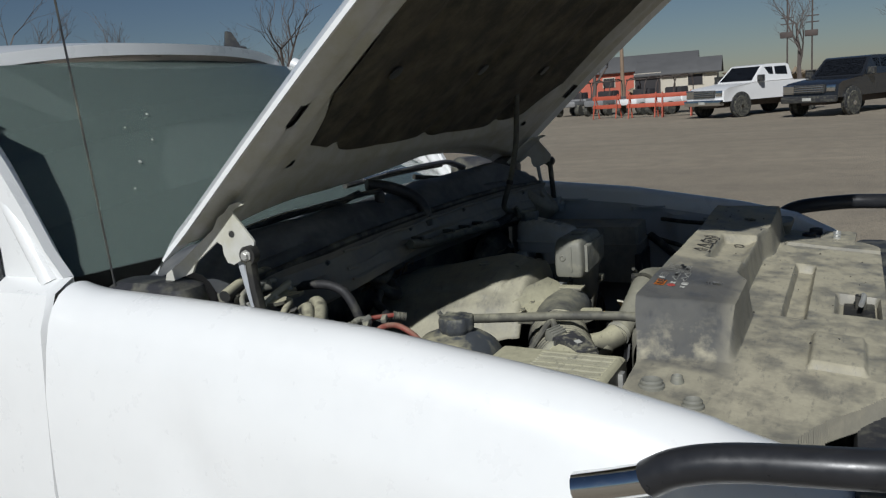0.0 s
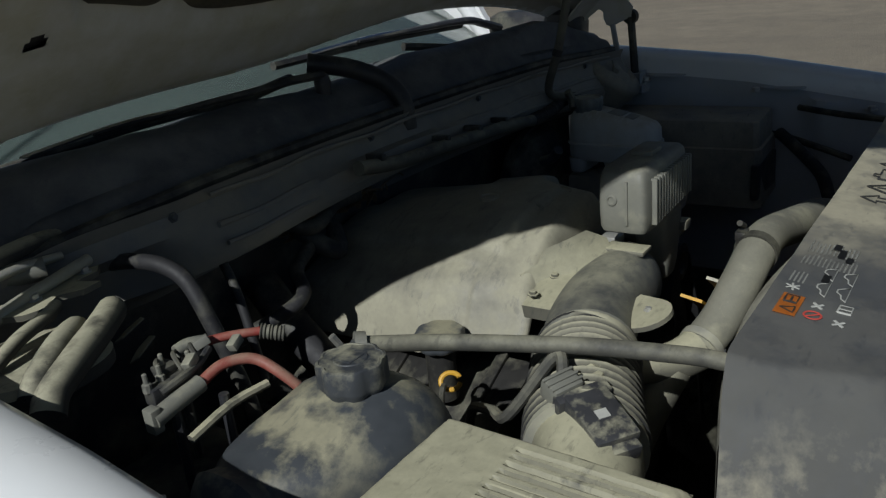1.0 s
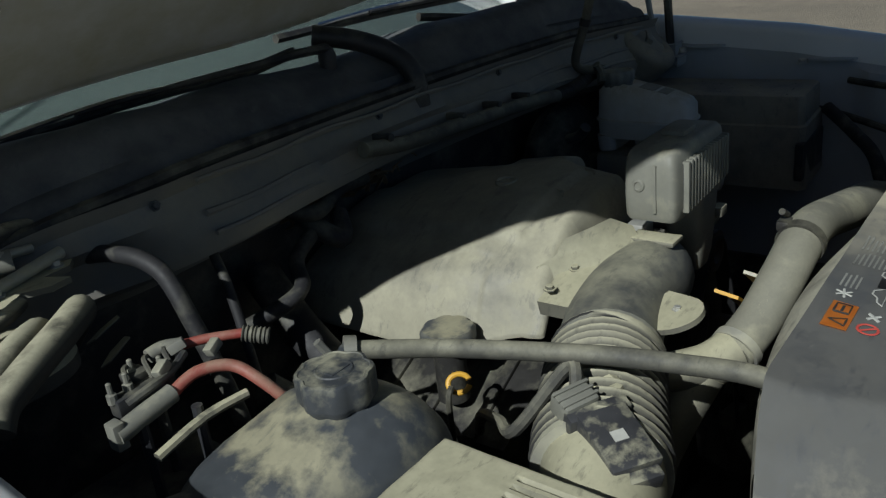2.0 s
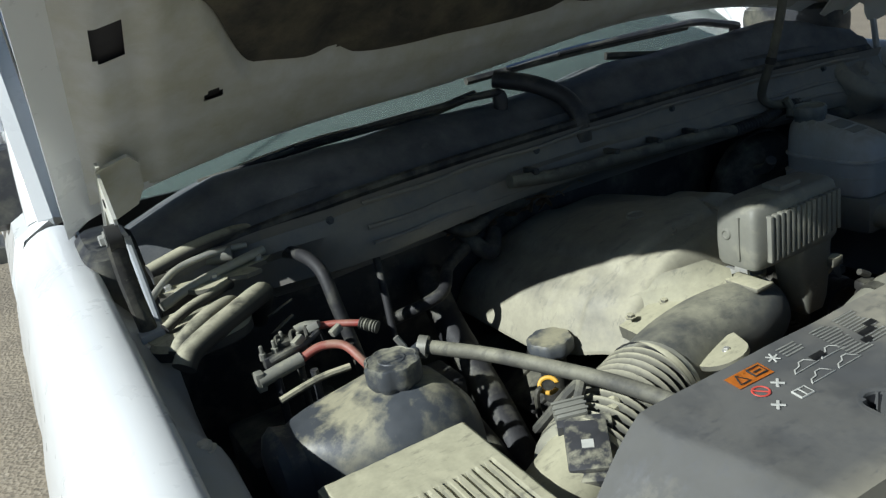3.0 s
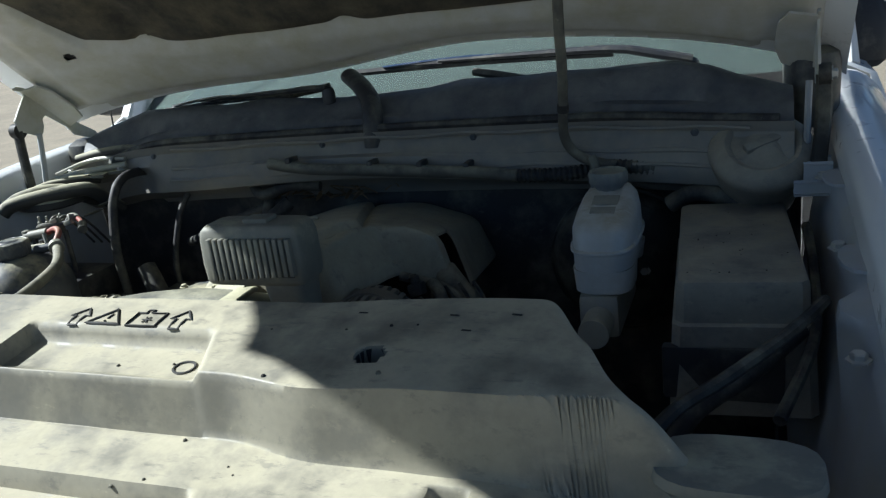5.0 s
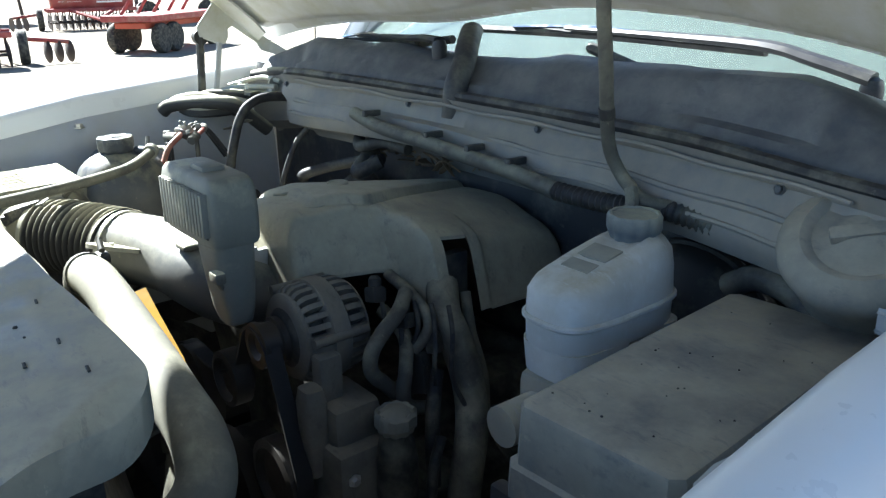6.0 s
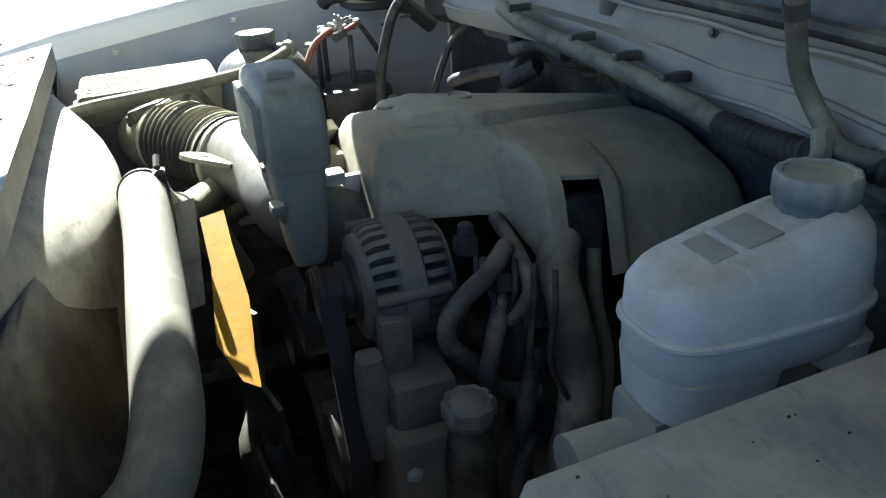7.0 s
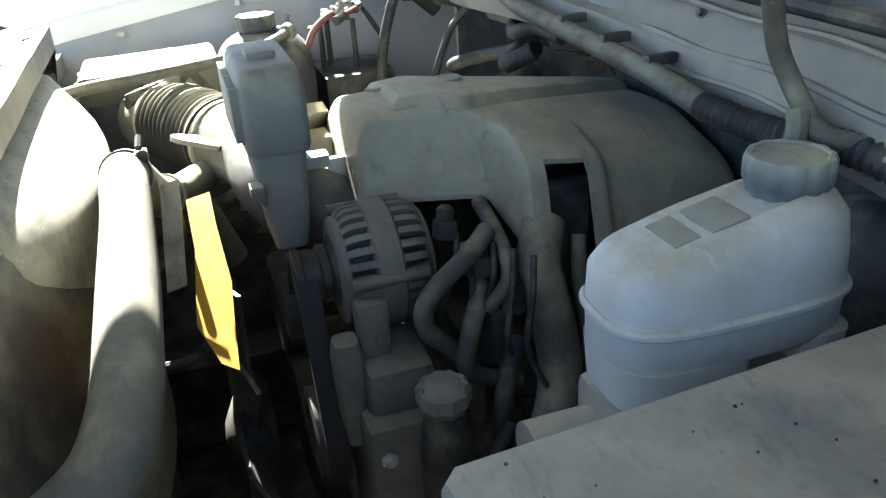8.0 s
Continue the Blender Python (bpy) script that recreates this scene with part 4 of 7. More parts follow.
def cover_row(x, q):
    """Rows of the panel follow the crest where it swings forward at both ends."""
    q += (0.018 * ease(-x, 0.20, 0.31) + 0.026 * ease(x, 0.18, 0.26)) * ease(q, 0.64, 0.715) * (1 - ease(q, 0.75, 0.95))
    rear = cover_rear(x)
    return rear + (q - 0.588) * (1.0 - rear) / 0.412


cx, cy = steps(-0.74, 0.735, 400), steps(0.588, 0.712, 36)[:-1] + steps(0.712, 0.748, 24)[:-1] + steps(0.748, 1.0, 70)


def panel_point(x, q):
    y = cover_row(x, q)
    return (x, y, cover_z(x, y))


def panel_keep(x, q):
    y = cover_row(x, q)
    return y < 0.985 - 0.12 * ease(abs(x), 0.5, 0.74) and all((x - a) ** 2 + (y - b) ** 2 > r * r for a, b, r in COVER_HOLES)


sheet(bm, cx, cy, panel_point, keep=panel_keep, skirt=(0, 0, -0.032))
panel = part("panel", bm, "cover_plastic", cover, "dusty black plastic panel", sharp=50)
for hx, hy, r in COVER_HOLES:
    tip = Matrix.Translation((hx, hy, cover_z(hx, hy))) @ pose(0, 0, 0, -7.4, 0, 0)
    bm = B()
    lathe(bm, [(r + 0.005, 0.0002), (r + 0.003, 0.0005), (r, -0.0006), (r - 0.001, -0.004)], tip, 36, cap=False)
    part("hole_rim", bm, "cover_plastic", panel)
    bm = B()
    lathe(bm, [(r - 0.001, -0.003), (r - 0.001, -0.055), (0.002, -0.057)], tip, 36, cap=False)
    part("socket", bm, "dark_plastic", panel)


def on_cover(x, y, up=0.0012):
    return (x, y, cover_z(x, y) + up)


def line_on_cover(name, pts, r, mat, closed=False, up=0.001):
    bm = B()
    pts = list(pts) + ([pts[0]] if closed else [])
    dense = []
    for (x0, y0), (x1, y1) in zip(pts, pts[1:]):
        k = max(1, int(math.hypot(x1 - x0, y1 - y0) / 0.006))
        dense += [(x0 + (x1 - x0) * i / k, y0 + (y1 - y0) * i / k) for i in range(k)]
    dense.append(pts[-1])
    tube(bm, [on_cover(x, y, up) for x, y in dense], r, 6, 1, squash=0.5)
    return part(name, bm, mat, panel)


def patch_on_cover(name, x0, x1, y0, y1, mat, up=0.0012, label=""):
    bm = B()
    vs = [bm.verts.new(on_cover(x, y, up)) for x, y in ((x0, y0), (x1, y0), (x1, y1), (x0, y1))]
    f = bm.faces.new(vs)
    bmesh.ops.solidify(bm, geom=[f], thickness=0.0008)
    return part(name, bm, mat, panel, label)


# embossed outlines: two arrows, a warning triangle, a battery, a ring
def arrow(x, y):
    pts = [(0.006, 0.018), (0.006, 0.002), (0.013, 0.002), (0.0, -0.014), (-0.013, 0.002), (-0.006, 0.002), (-0.006, 0.018)]
    return [(x + a, y + b) for a, b in pts]


line_on_cover("embossed_arrow", arrow(0.045, 0.636), 0.0016, "groove", True)
line_on_cover("embossed_arrow", arrow(-0.094, 0.636), 0.0016, "groove", True)
line_on_cover("embossed_triangle", [(0.004, 0.622), (0.026, 0.652), (-0.020, 0.652)], 0.0018, "groove", True)
line_on_cover("embossed_mark", [(0.003, 0.632), (0.003, 0.642)], 0.0014, "groove")
line_on_cover("embossed_dot", [(0.003, 0.646), (0.003, 0.648)], 0.0014, "groove")
line_on_cover("embossed_battery", [(-0.030, 0.628), (-0.040, 0.628), (-0.040, 0.622), (-0.048, 0.622), (-0.048, 0.628), (-0.070, 0.628), (-0.070, 0.653), (-0.030, 0.653)], 0.0016, "groove", True)
for k in range(3):
    a = math.pi * k / 3
    line_on_cover("embossed_spark", [(-0.050 + 0.006 * math.cos(a), 0.641 + 0.006 * math.sin(a)), (-0.050 - 0.006 * math.cos(a), 0.641 - 0.006 * math.sin(a))], 0.0011, "groove")
line_on_cover("embossed_ring", [(-0.132 + 0.012 * math.cos(a), 0.692 + 0.010 * math.sin(a)) for a in steps(0, 2 * math.pi, 20)[:-1]], 0.0016, "groove", True)

# printed labels: orange caution plate, icons, and blocks of unreadable small print
patch_on_cover("caution_label", 0.337, 0.378, 0.6085, 0.6255, "orange", label="orange caution label")
line_on_cover("caution_triangle", [(0.368, 0.612), (0.374, 0.623), (0.362, 0.623)], 0.0008, "label_black", True, 0.0024)
line_on_cover("caution_box", [(0.355, 0.612), (0.341, 0.612), (0.341, 0.622), (0.355, 0.622)], 0.0008, "label_black", True, 0.0024)
line_on_cover("caution_bar", [(0.352, 0.617), (0.344, 0.617)], 0.0010, "label_black", False, 0.0024)
line_on_cover("no_touch_ring", [(0.367 + 0.0075 * math.cos(a), 0.637 + 0.0065 * math.sin(a)) for a in steps(0, 2 * math.pi, 16)[:-1]], 0.0010, "label_red", True)
line_on_cover("no_touch_bar", [(0.372, 0.632), (0.362, 0.642)], 0.0010, "label_red")
for ax, ay in ((0.347, 0.637), (0.371, 0.657)):
    for k in range(4):
        a = math.pi * (0.25 + k / 2)
        line_on_cover("fan_icon_blade", [(ax, ay), (ax + 0.006 * math.cos(a), ay + 0.005 * math.sin(a))], 0.0014, "label_white")
line_on_cover("book_icon", [(0.349, 0.652), (0.334, 0.652), (0.334, 0.662), (0.349, 0.662)], 0.0009, "label_white", True)
line_on_cover("book_icon_spine", [(0.3415, 0.652), (0.3415, 0.662)], 0.0008, "label_white")
for k in range(3):
    a = math.pi * k / 3 + 0.2
    line_on_cover("snow_icon", [(0.322 + 0.0065 * math.cos(a), 0.612 + 0.006 * math.sin(a)), (0.322 - 0.0065 * math.cos(a), 0.612 - 0.006 * math.sin(a))], 0.0010, "label_white")
for x0 in (0.326, 0.292):
    for y0 in (0.634, 0.650):
        line_on_cover("vehicle_outline", [(x0, y0 + 0.004), (x0 - 0.004, y0), (x0 - 0.011, y0 - 0.001), (x0 - 0.015, y0 - 0.005), (x0 - 0.021, y0 - 0.005), (x0 - 0.026, y0), (x0 - 0.029, y0 + 0.004)], 0.0007, "label_white", True)
rng = random.Random(4)
for col, (x0, w) in enumerate(((0.312, 0.030), (0.268, 0.028), (0.236, 0.030))):
    for r in range((4, 13, 12)[col]):
        y = 0.606 + r * 0.0036
        patch_on_cover("print_bar", x0 - w * rng.uniform(0.7, 1.0), x0, y, y + 0.0015, "label_white")
for x, y, w in ((0.238, 0.632, 0.020), (0.245, 0.640, 0.012), (0.222, 0.626, 0.014), (0.300, 0.630, 0.016)):
    patch_on_cover("scuff_bar", x - w, x, y, y + 0.006, "label_black", 0.0021)
# small push clips and crumbs of mud on the panel
for x, y in ((-0.40, 0.628), (-0.46, 0.625), (-0.42, 0.655), (-0.30, 0.62)):
    line_on_cover("clip_mark", [(x, y), (x - 0.009, y + 0.001)], 0.0012, "groove")
for k in range(26):
    x, y = rng.uniform(-0.38, 0.42), rng.uniform(0.63, 0.95)
    bm = B()
    lathe(bm, [(0.0018, 0), (0.0012, 0.0012), (0.0003, 0.0016)], Matrix.Translation(on_cover(x, y, 0)) @ Matrix.Scale(rng.uniform(0.6, 1.6), 4), 6)
    part("mud_crumb", bm, "dark_metal", panel)

# hood latch in its opening, and the lamp-side brackets on the driver's corner
latch = thing("hood_latch", "grimy steel hood latch set in the radiator cover", "latch")
bm = B()
box(bm, 0.03, 0.16, 0.91, 0.965, 1.095, 1.125, 0.004)
box(bm, 0.05, 0.075, 0.93, 0.95, 1.12, 1.150, 0.003)
part("body", bm, "dark_metal", latch)
bm = B()
tube(bm, [(0.06, 0.94, 1.148), (0.09, 0.945, 1.156), (0.13, 0.94, 1.148)], 0.005, 8, 5)
part("striker_claw", bm, "zinc", latch)

corner = thing("corner_bracket", "dusty steel bracket with bolts on the headlamp corner", "bracket")
bm = B()
loft(bm, [oval(-0.655, 0.735, z, hx, hy, 3, 20) for z, hx, hy in ((1.10, 0.040, 0.035), (1.15, 0.038, 0.033), (1.172, 0.062, 0.040), (1.180, 0.060, 0.038))])
part("cup", bm, "grey_plastic", corner)
bm = B()
tube(bm, [(-0.578, 0.690, 1.158), (-0.605, 0.640, 1.168), (-0.640, 0.585, 1.168), (-0.700, 0.47, 1.165), (-0.738, 0.39, 1.168)], 0.0065, 8, 5)
part("stay_rod", bm, "dark_metal", corner, "thin dark steel stay rod")
for x, y in ((-0.625, 0.815), (-0.70, 0.83)):
    bm = B()
    lathe(bm, [(0.018, 1.128), (0.017, 1.146), (0.009, 1.148), (0.008, 1.140), (0.001, 1.139)], Matrix.Translation((x, y, 0)), 18)
    part("grommet", bm, "black_rubber", corner)
bm = B()
prism(bm, [(0.0, 0.0), (0.05, -0.012), (0.14, -0.012), (0.15, 0.0), (0.15, 0.07), (0.02, 0.075), (0.0, 0.06)], 0, 0.006, pose(-0.70, 0.858, 1.132))
lampcup = part("lamp_plate", bm, "cover_plastic", corner)
for x in (-0.665, -0.635, -0.59):
    bm = B()
    lathe(bm, [(0.010, 0), (0.010, 0.006), (0.006, 0.007), (0.005, 0.004), (0.001, 0.004)], Matrix.Translation((x, 0.885, 1.138)), 14)
    part("bolt", bm, "zinc", lampcup)
near_corner = thing("corner_grommet", "dusty rubber bumper and bracket by the fender corner", "bumper")
for x, y, r in ((0.648, 0.662, 0.017), (0.622, 0.694, 0.009), (0.688, 0.728, 0.014)):
    bm = B()
    z = cover_z(x, y)
    lathe(bm, [(r * 1.15, z - 0.01), (r * 1.15, z + 0.002), (r, z + 0.004), (r, z + 0.008), (r * 0.85, z + 0.0105), (r * 0.6, z + 0.006), (0.002, z + 0.004)], Matrix.Translation((x, y, 0)), 16)
    part("rubber_stop", bm, "grey_plastic", near_corner)

# ---- engine mass below: block, heads and brackets that carry everything ----
engine = thing("engine", "grimy diesel engine block deep in the dusty bay", "engine")
bm = B()
box(bm, -0.19, 0.26, -0.12, 0.22, 0.55, 0.92, 0.03)
box(bm, -0.20, 0.20, 0.20, 0.34, 0.55, 0.76, 0.03)
part("block", bm, "dark_metal", engine)
for s, x, zc in ((1, 0.20, 0.93), (-1, -0.19, 0.82)):
    bm = B()
    box(bm, -0.07, 0.07, -0.20, 0.20, -0.05, 0.05, 0.015, pose(x, 0.06, zc, 0, 25 * s, 0))
    ribs = []
    for y in steps(-0.15, 0.15, 4):
        rb = B()
        box(rb, -0.068, 0.068, y - 0.008, y + 0.008, 0.048, 0.056, 0.003, pose(x, 0.06, zc, 0, 25 * s, 0))
        ribs.append(rb)
    vc = part("valve_cover", bm, "dark_metal", engine)
    for rb in ribs:
        part("rib", rb, "dark_metal", vc)
# dusty moulded shield over the top of the engine
shield = thing("engine_cover", "large moulded plastic engine cover grey with dust", "engine cover")


def shield_section(y):
    """Outline across the cover at y, from the passenger rim over the top to the driver rim."""
    back = ease(0.146 - y, 0, 0.020)
    nose = min(1, max(0, (y - 0.135) / 0.117))
    front, side = 1 - 0.36 * nose, 1 - 0.15 * ease(y, 0.14, 0.26)
    front_driver = [(-0.086, 1.172), (-0.104, 1.142), (-0.116, 1.120), (-0.124, 1.103)]
    back_driver = [(-0.125, 1.172), (-0.172, 1.152), (-0.190, 1.100), (-0.203, 1.045)]
    pts = [(0.246 * side, 1.036 + 0.03 * nose), (0.230 * side, 1.088), (0.208 * side, 1.124), (0.158 * side, 1.154), (0.092, 1.177), (0.0, 1.187), (-0.070 * front, 1.187)]
    pts += [(f[0] * front + (b[0] - f[0] * front) * back, f[1] + (b[1] - f[1]) * back) for f, b in zip(front_driver, back_driver)]
    fall = 0.142 * max(0, 0.17 - y) + 0.06 * max(0, y - 0.17)
    return smooth_path([(x, y, z - fall * min(1, (z - 1.03) / 0.13)) for x, z in pts], 14)


SHIELD_COLUMNS = 140
SHIELD_ROWS = [(-0.102, a) for a in steps(-90, 0, 10)[:-1]] + [(y, 0) for y in steps(-0.102, 0.249, 78)] + [(0.249, a) for a in steps(0, 90, 12)[1:]]


def shield_point(column, row):
    y, turn = SHIELD_ROWS[int(row)]
    p = Vector(shield_section(y)[int(column)])
    # plateau with a soft step, and the proud frame round the window
    edge = -0.069 + (0.169 - y) * 0.394 + 0.9 * max(0.0, y - 0.150)
    p.z -= 0.005 * math.exp(-((p.x - edge + 0.006) / 0.005) ** 2) * ease(0.205 - y, 0, 0.01)
    p.z += 0.009 * ease(p.x - edge, -0.003, 0.003) * ease(0.215 - y, 0, 0.004) * ease(0.150 - p.x, 0, 0.01)
    proud = ease(y, 0.036, 0.046) * ease(0.140 - y, 0, 0.006) * ease(-p.x, 0.095, 0.125)
    p += Vector((-0.009, 0, 0.008)) * proud
    # moulded panel step on the passenger flank
    p.x -= 0.004 * ease(y, 0.128, 0.132) * ease(0.195 - y, 0, 0.004) * ease(p.x, 0.17, 0.18)
    if turn:
        c, si = math.cos(radians(turn)), math.sin(radians(turn))
        rim = 1.086 if turn > 0 else 1.040
        p.y += (0.024 if turn > 0 else 0.030) * si
        p.z = min(p.z, rim) + max(0.0, p.z - rim) * c
        p.x *= 1 - 0.05 * (1 - c)
    p.z += 0.0008 * noise.noise((p.x * 20, p.y * 20, 5))
    return p


def shield_keep(column, row):
    y, turn = SHIELD_ROWS[int(row)]
    return not (turn == 0 and 0.062 < y < 0.107 and column > 111)


bm = B()
sheet(bm, list(range(SHIELD_COLUMNS + 1)), list(range(len(SHIELD_ROWS))), shield_point, keep=shield_keep, skirt=(0, 0, -0.005))
sh = part("shell", bm, "engine_plastic", shield, "dust-covered grey plastic shell", sharp=50)
# dark box behind the window stands in for the shaded hollow
bm = B()
box(bm, -0.168, -0.150, 0.050, 0.12, 0.99, 1.12, 0.004)
part("window_shade_box", bm, "dark_plastic", sh)
bm = B()
lathe(bm, [(0.016, 1.186), (0.016, 1.1905), (0.013, 1.191), (0.012, 1.1885), (0.001, 1.1885)], Matrix.Translation((0.04, 0.13, 0.0)), 24)
part("raised_ring", bm, "engine_plastic", sh)
for x, y in ((-0.030, 0.226), (0.060, 0.226)):
    bm = B()
    tube(bm, [(x, y, 1.184), (x - 0.012, y - 0.006, 1.1855), (x - 0.016, y - 0.022, 1.187)], 0.0022, 6, 4)
    part("embossed_mark", bm, "engine_plastic", sh)
# dark insulated hump between the cover and the firewall
hump = thing("bulkhead_insulation", "dark dusty insulation hump behind the engine cover", "insulation")
bm = B()
loft(bm, [[(0.02 + hx * math.copysign(abs(math.cos(q)) ** 0.7, math.cos(q)), y, 1.0 + hz * abs(math.sin(q)) ** 0.7 * (1 if math.sin(q) > 0 else -0.6)) for q in steps(0, 2 * math.pi, 40)[:-1]] for y, hx, hz in ((-0.20, 0.225, 0.150), (-0.165, 0.222, 0.148), (-0.145, 0.205, 0.135), (-0.136, 0.17, 0.11))])
part("pad", bm, "dark_plastic", hump)
# oil filler beside the cover
filler = thing("oil_filler", "dusty oil filler cap on a short neck", "filler cap")
bm = B()
lathe(bm, [(0.020, 0.98), (0.020, 1.058)], Matrix.Translation((0.254, 0.171, 0)), 16)
part("neck", bm, "dark_metal", filler)
bm = B()
lathe(bm, [(0.028, 1.056), (0.033, 1.060), (0.034, 1.064), (0.034, 1.076), (0.031, 1.080), (0.002, 1.081)], Matrix.Translation((0.258, 0.176, 0)), 32, 8, 0.003)
part("cap", bm, "black_plastic", filler)
dip = thing("dipstick", "yellow ring handle of an oil dipstick", "dipstick")
bm = B()
hoop = Matrix.Translation((0.296, 0.215, 1.034)) @ Vector((0.62, 0.55, 0.56)).to_track_quat("Z", "Y").to_matrix().to_4x4()
ring = [hoop @ Vector((0.0125 * math.cos(q), 0.0105 * math.sin(q), 0)) for q in steps(0.3, 1.9 * math.pi, 18)]
tube(bm, ring, 0.0032, 8, 2)
part("handle", bm, "yellow", dip, "yellow plastic ring handle")
bm = B()
tube(bm, [(0.308, 0.213, 1.034), (0.318, 0.215, 1.02), (0.30, 0.20, 0.92)], 0.004, 8, 4)
part("tube", bm, "dark_metal", dip)

# ---- air path: filter box, sensor, bellows, elbow, resonator ----
airbox = thing("air_filter_box", "ribbed tan-dusted plastic air filter box", "air filter box")
bm = B()
loft(bm, [oval(0.600, 0.475, z, hx, hy, 9, 32) for z, hx, hy in ((0.86, 0.09, 0.10), (1.02, 0.100, 0.108), (1.10, 0.103, 0.110))])
part("base", bm, "black_plastic", airbox)
bm = B()


def lid_z(x, y):
    ribs = 0.004 * ease(math.sin((x - 0.5) * 2 * math.pi / 0.0105), -0.2, 0.5) * ease(y, 0.446, 0.452) * ease(0.576 - y, 0, 0.006)
    ribs *= ease(x, 0.521, 0.524) * ease(0.664 - x, 0, 0.004)
    return 1.148 - 0.004 * (y - 0.37) / 0.2 - ribs + 0.0008 * noise.noise((x * 60, y * 60, 0))


sheet(bm, steps(0.506, 0.676, 136), steps(0.366, 0.588, 60), lambda x, y: (x, y, lid_z(x, y) - 0.006 * (1 - ease(min(x - 0.506, 0.676 - x, y - 0.366, 0.588 - y), 0, 0.006))), skirt=(0, 0, -0.05))
part("lid", bm, "dust_plastic", airbox, "tan-dusted lid with moulded ribs", sharp=30)
for x in (0.55, 0.63):
    bm = B()
    box(bm, x - 0.010, x + 0.010, 0.586, 0.596, 1.085, 1.130, 0.002)
    part("clasp", bm, "zinc", airbox)

duct = thing("intake_duct", "tan-dusted ribbed rubber intake duct with flow sensor", "duct")
AXIS = [(0.50, 0.490, 1.070), (0.44, 0.468, 1.082), (0.36, 0.428, 1.086), (0.28, 0.392, 1.086), (0.20, 0.362, 1.088), (0.12, 0.345, 1.088), (0.06, 0.340, 1.085)]
bm = B()
tube(bm, AXIS[:2] + [(0.415, 0.456, 1.084)], 0.052, 28, 8)
part("sensor_tube", bm, "dust_plastic", duct, "dusty grey sensor housing")
bm = B()
tube(bm, [(0.418, 0.457, 1.084), (0.36, 0.428, 1.086), (0.28, 0.392, 1.086), (0.262, 0.386, 1.0862)], lambda t: 0.0470 + 0.0150 * abs(math.sin(math.pi * 12.5 * t)) ** 1.2, 32, 56)
part("bellows", bm, "bellows_rubber", duct, "ribbed rubber bellows", sharp=70)
for p, q in (((0.425, 0.460, 1.084), (0.417, 0.456, 1.084)), ((0.262, 0.386, 1.0862), (0.254, 0.3825, 1.0863))):
    bm = B()
    tube(bm, [p, q], 0.0595, 28, 1)
    part("clamp", bm, "bare_metal", duct)
bm = B()
tube(bm, [(0.262, 0.386, 1.0862), (0.20, 0.362, 1.090), (0.13, 0.348, 1.092), (0.070, 0.344, 1.090), (0.030, 0.332, 1.082), (0.012, 0.300, 1.064), (0.008, 0.250, 1.03)], lambda t: 0.056 - 0.007 * t, 28, 10)
part("elbow", bm, "elbow_plastic", duct, "dusty grey plastic elbow")
# mass-air sensor on top of the tube, with its plug and a tiny label
bm = B()
m = Matrix.Translation((0.432, 0.480, 1.129)) @ pose(0, 0, 0, -18, 0, -34)
box(bm, -0.022, 0.022, -0.030, 0.030, -0.010, 0.010, 0.003, m)
box(bm, -0.028, 0.028, -0.040, -0.026, -0.012, 0.006, 0.002, m)
box(bm, -0.018, 0.014, 0.028, 0.040, -0.012, 0.004, 0.002, m)
sens = part("sensor", bm, "sensor_plastic", duct, "dusty black flow sensor")
bm = B()
box(bm, -0.017, 0.017, -0.062, -0.038, -0.012, 0.010, 0.004, m @ pose(0.004, 0, 0, 0, 0, 10))
for k in range(3):
    box(bm, -0.018, 0.018, -0.059 + 0.007 * k, -0.056 + 0.007 * k, 0.009, 0.012, 0.001, m @ pose(0.004, 0, 0, 0, 0, 10))
part("plug", bm, "grey_plastic", sens, "pale grey connector plug")
bm = B()
box(bm, -0.006, 0.006, -0.005, 0.005, 0.0100, 0.0108, 0, m)
part("sticker", bm, "label_white", sens, "small white sticker")
bm = B()
tube(bm, [m @ Vector((0.004, -0.062, 0)), m @ Vector((0.0, -0.085, 0.004)), (0.42, 0.375, 1.10), (0.38, 0.33, 1.07), (0.33, 0.27, 1.03), (0.30, 0.24, 0.98)], 0.006, 8, 6)
part("wire", bm, "rubber", sens)
bm = B()
tube(bm, [m @ Vector((-0.02, -0.05, -0.01)), m @ Vector((-0.035, -0.06, -0.012)), m @ Vector((-0.03, -0.085, -0.02)), m @ Vector((-0.008, -0.08, -0.02))], 0.007, 8, 6)
part("wire_loop", bm, "dust_plastic", sens, "pale dusty wire loop")
# flat ear and bracket plates beside the elbow
ear = thing("mounting_ear", "round dusty plastic mounting ear", "bracket")
bm = B()
pts = [(0.037 * math.cos(a), 0.033 * math.sin(a)) for a in steps(-math.pi / 2, math.pi / 2, 12)] + [(-0.040, 0.033), (-0.040, -0.033)]
prism(bm, pts, 0, 0.006, Matrix.Translation((0.186, 0.424, 1.112)) @ pose(0, 0, 0, 14, -10, 62))
part("plate", bm, "dust_plastic", ear)
bolt("bolt", (0.180, 0.427, 1.119), ear, 0.004)
bm = B()
tube(bm, [(0.20, 0.41, 1.11), (0.21, 0.395, 1.08)], 0.008, 6, 1)
part("stay", bm, "dark_metal", ear)
flange = thing("intake_flange", "dusty cast flange between duct and engine cover", "flange")
bm = B()
prism(bm, [(0.0, 0.0), (0.085, -0.010), (0.10, 0.04), (0.06, 0.075), (0.0, 0.065), (-0.014, 0.03)], 0, 0.018, pose(0.125, 0.268, 1.108, 6, 8, 12))
box(bm, 0.07, 0.115, 0.27, 0.315, 1.10, 1.132, 0.006)
part("body", bm, "dust_plastic", flange)
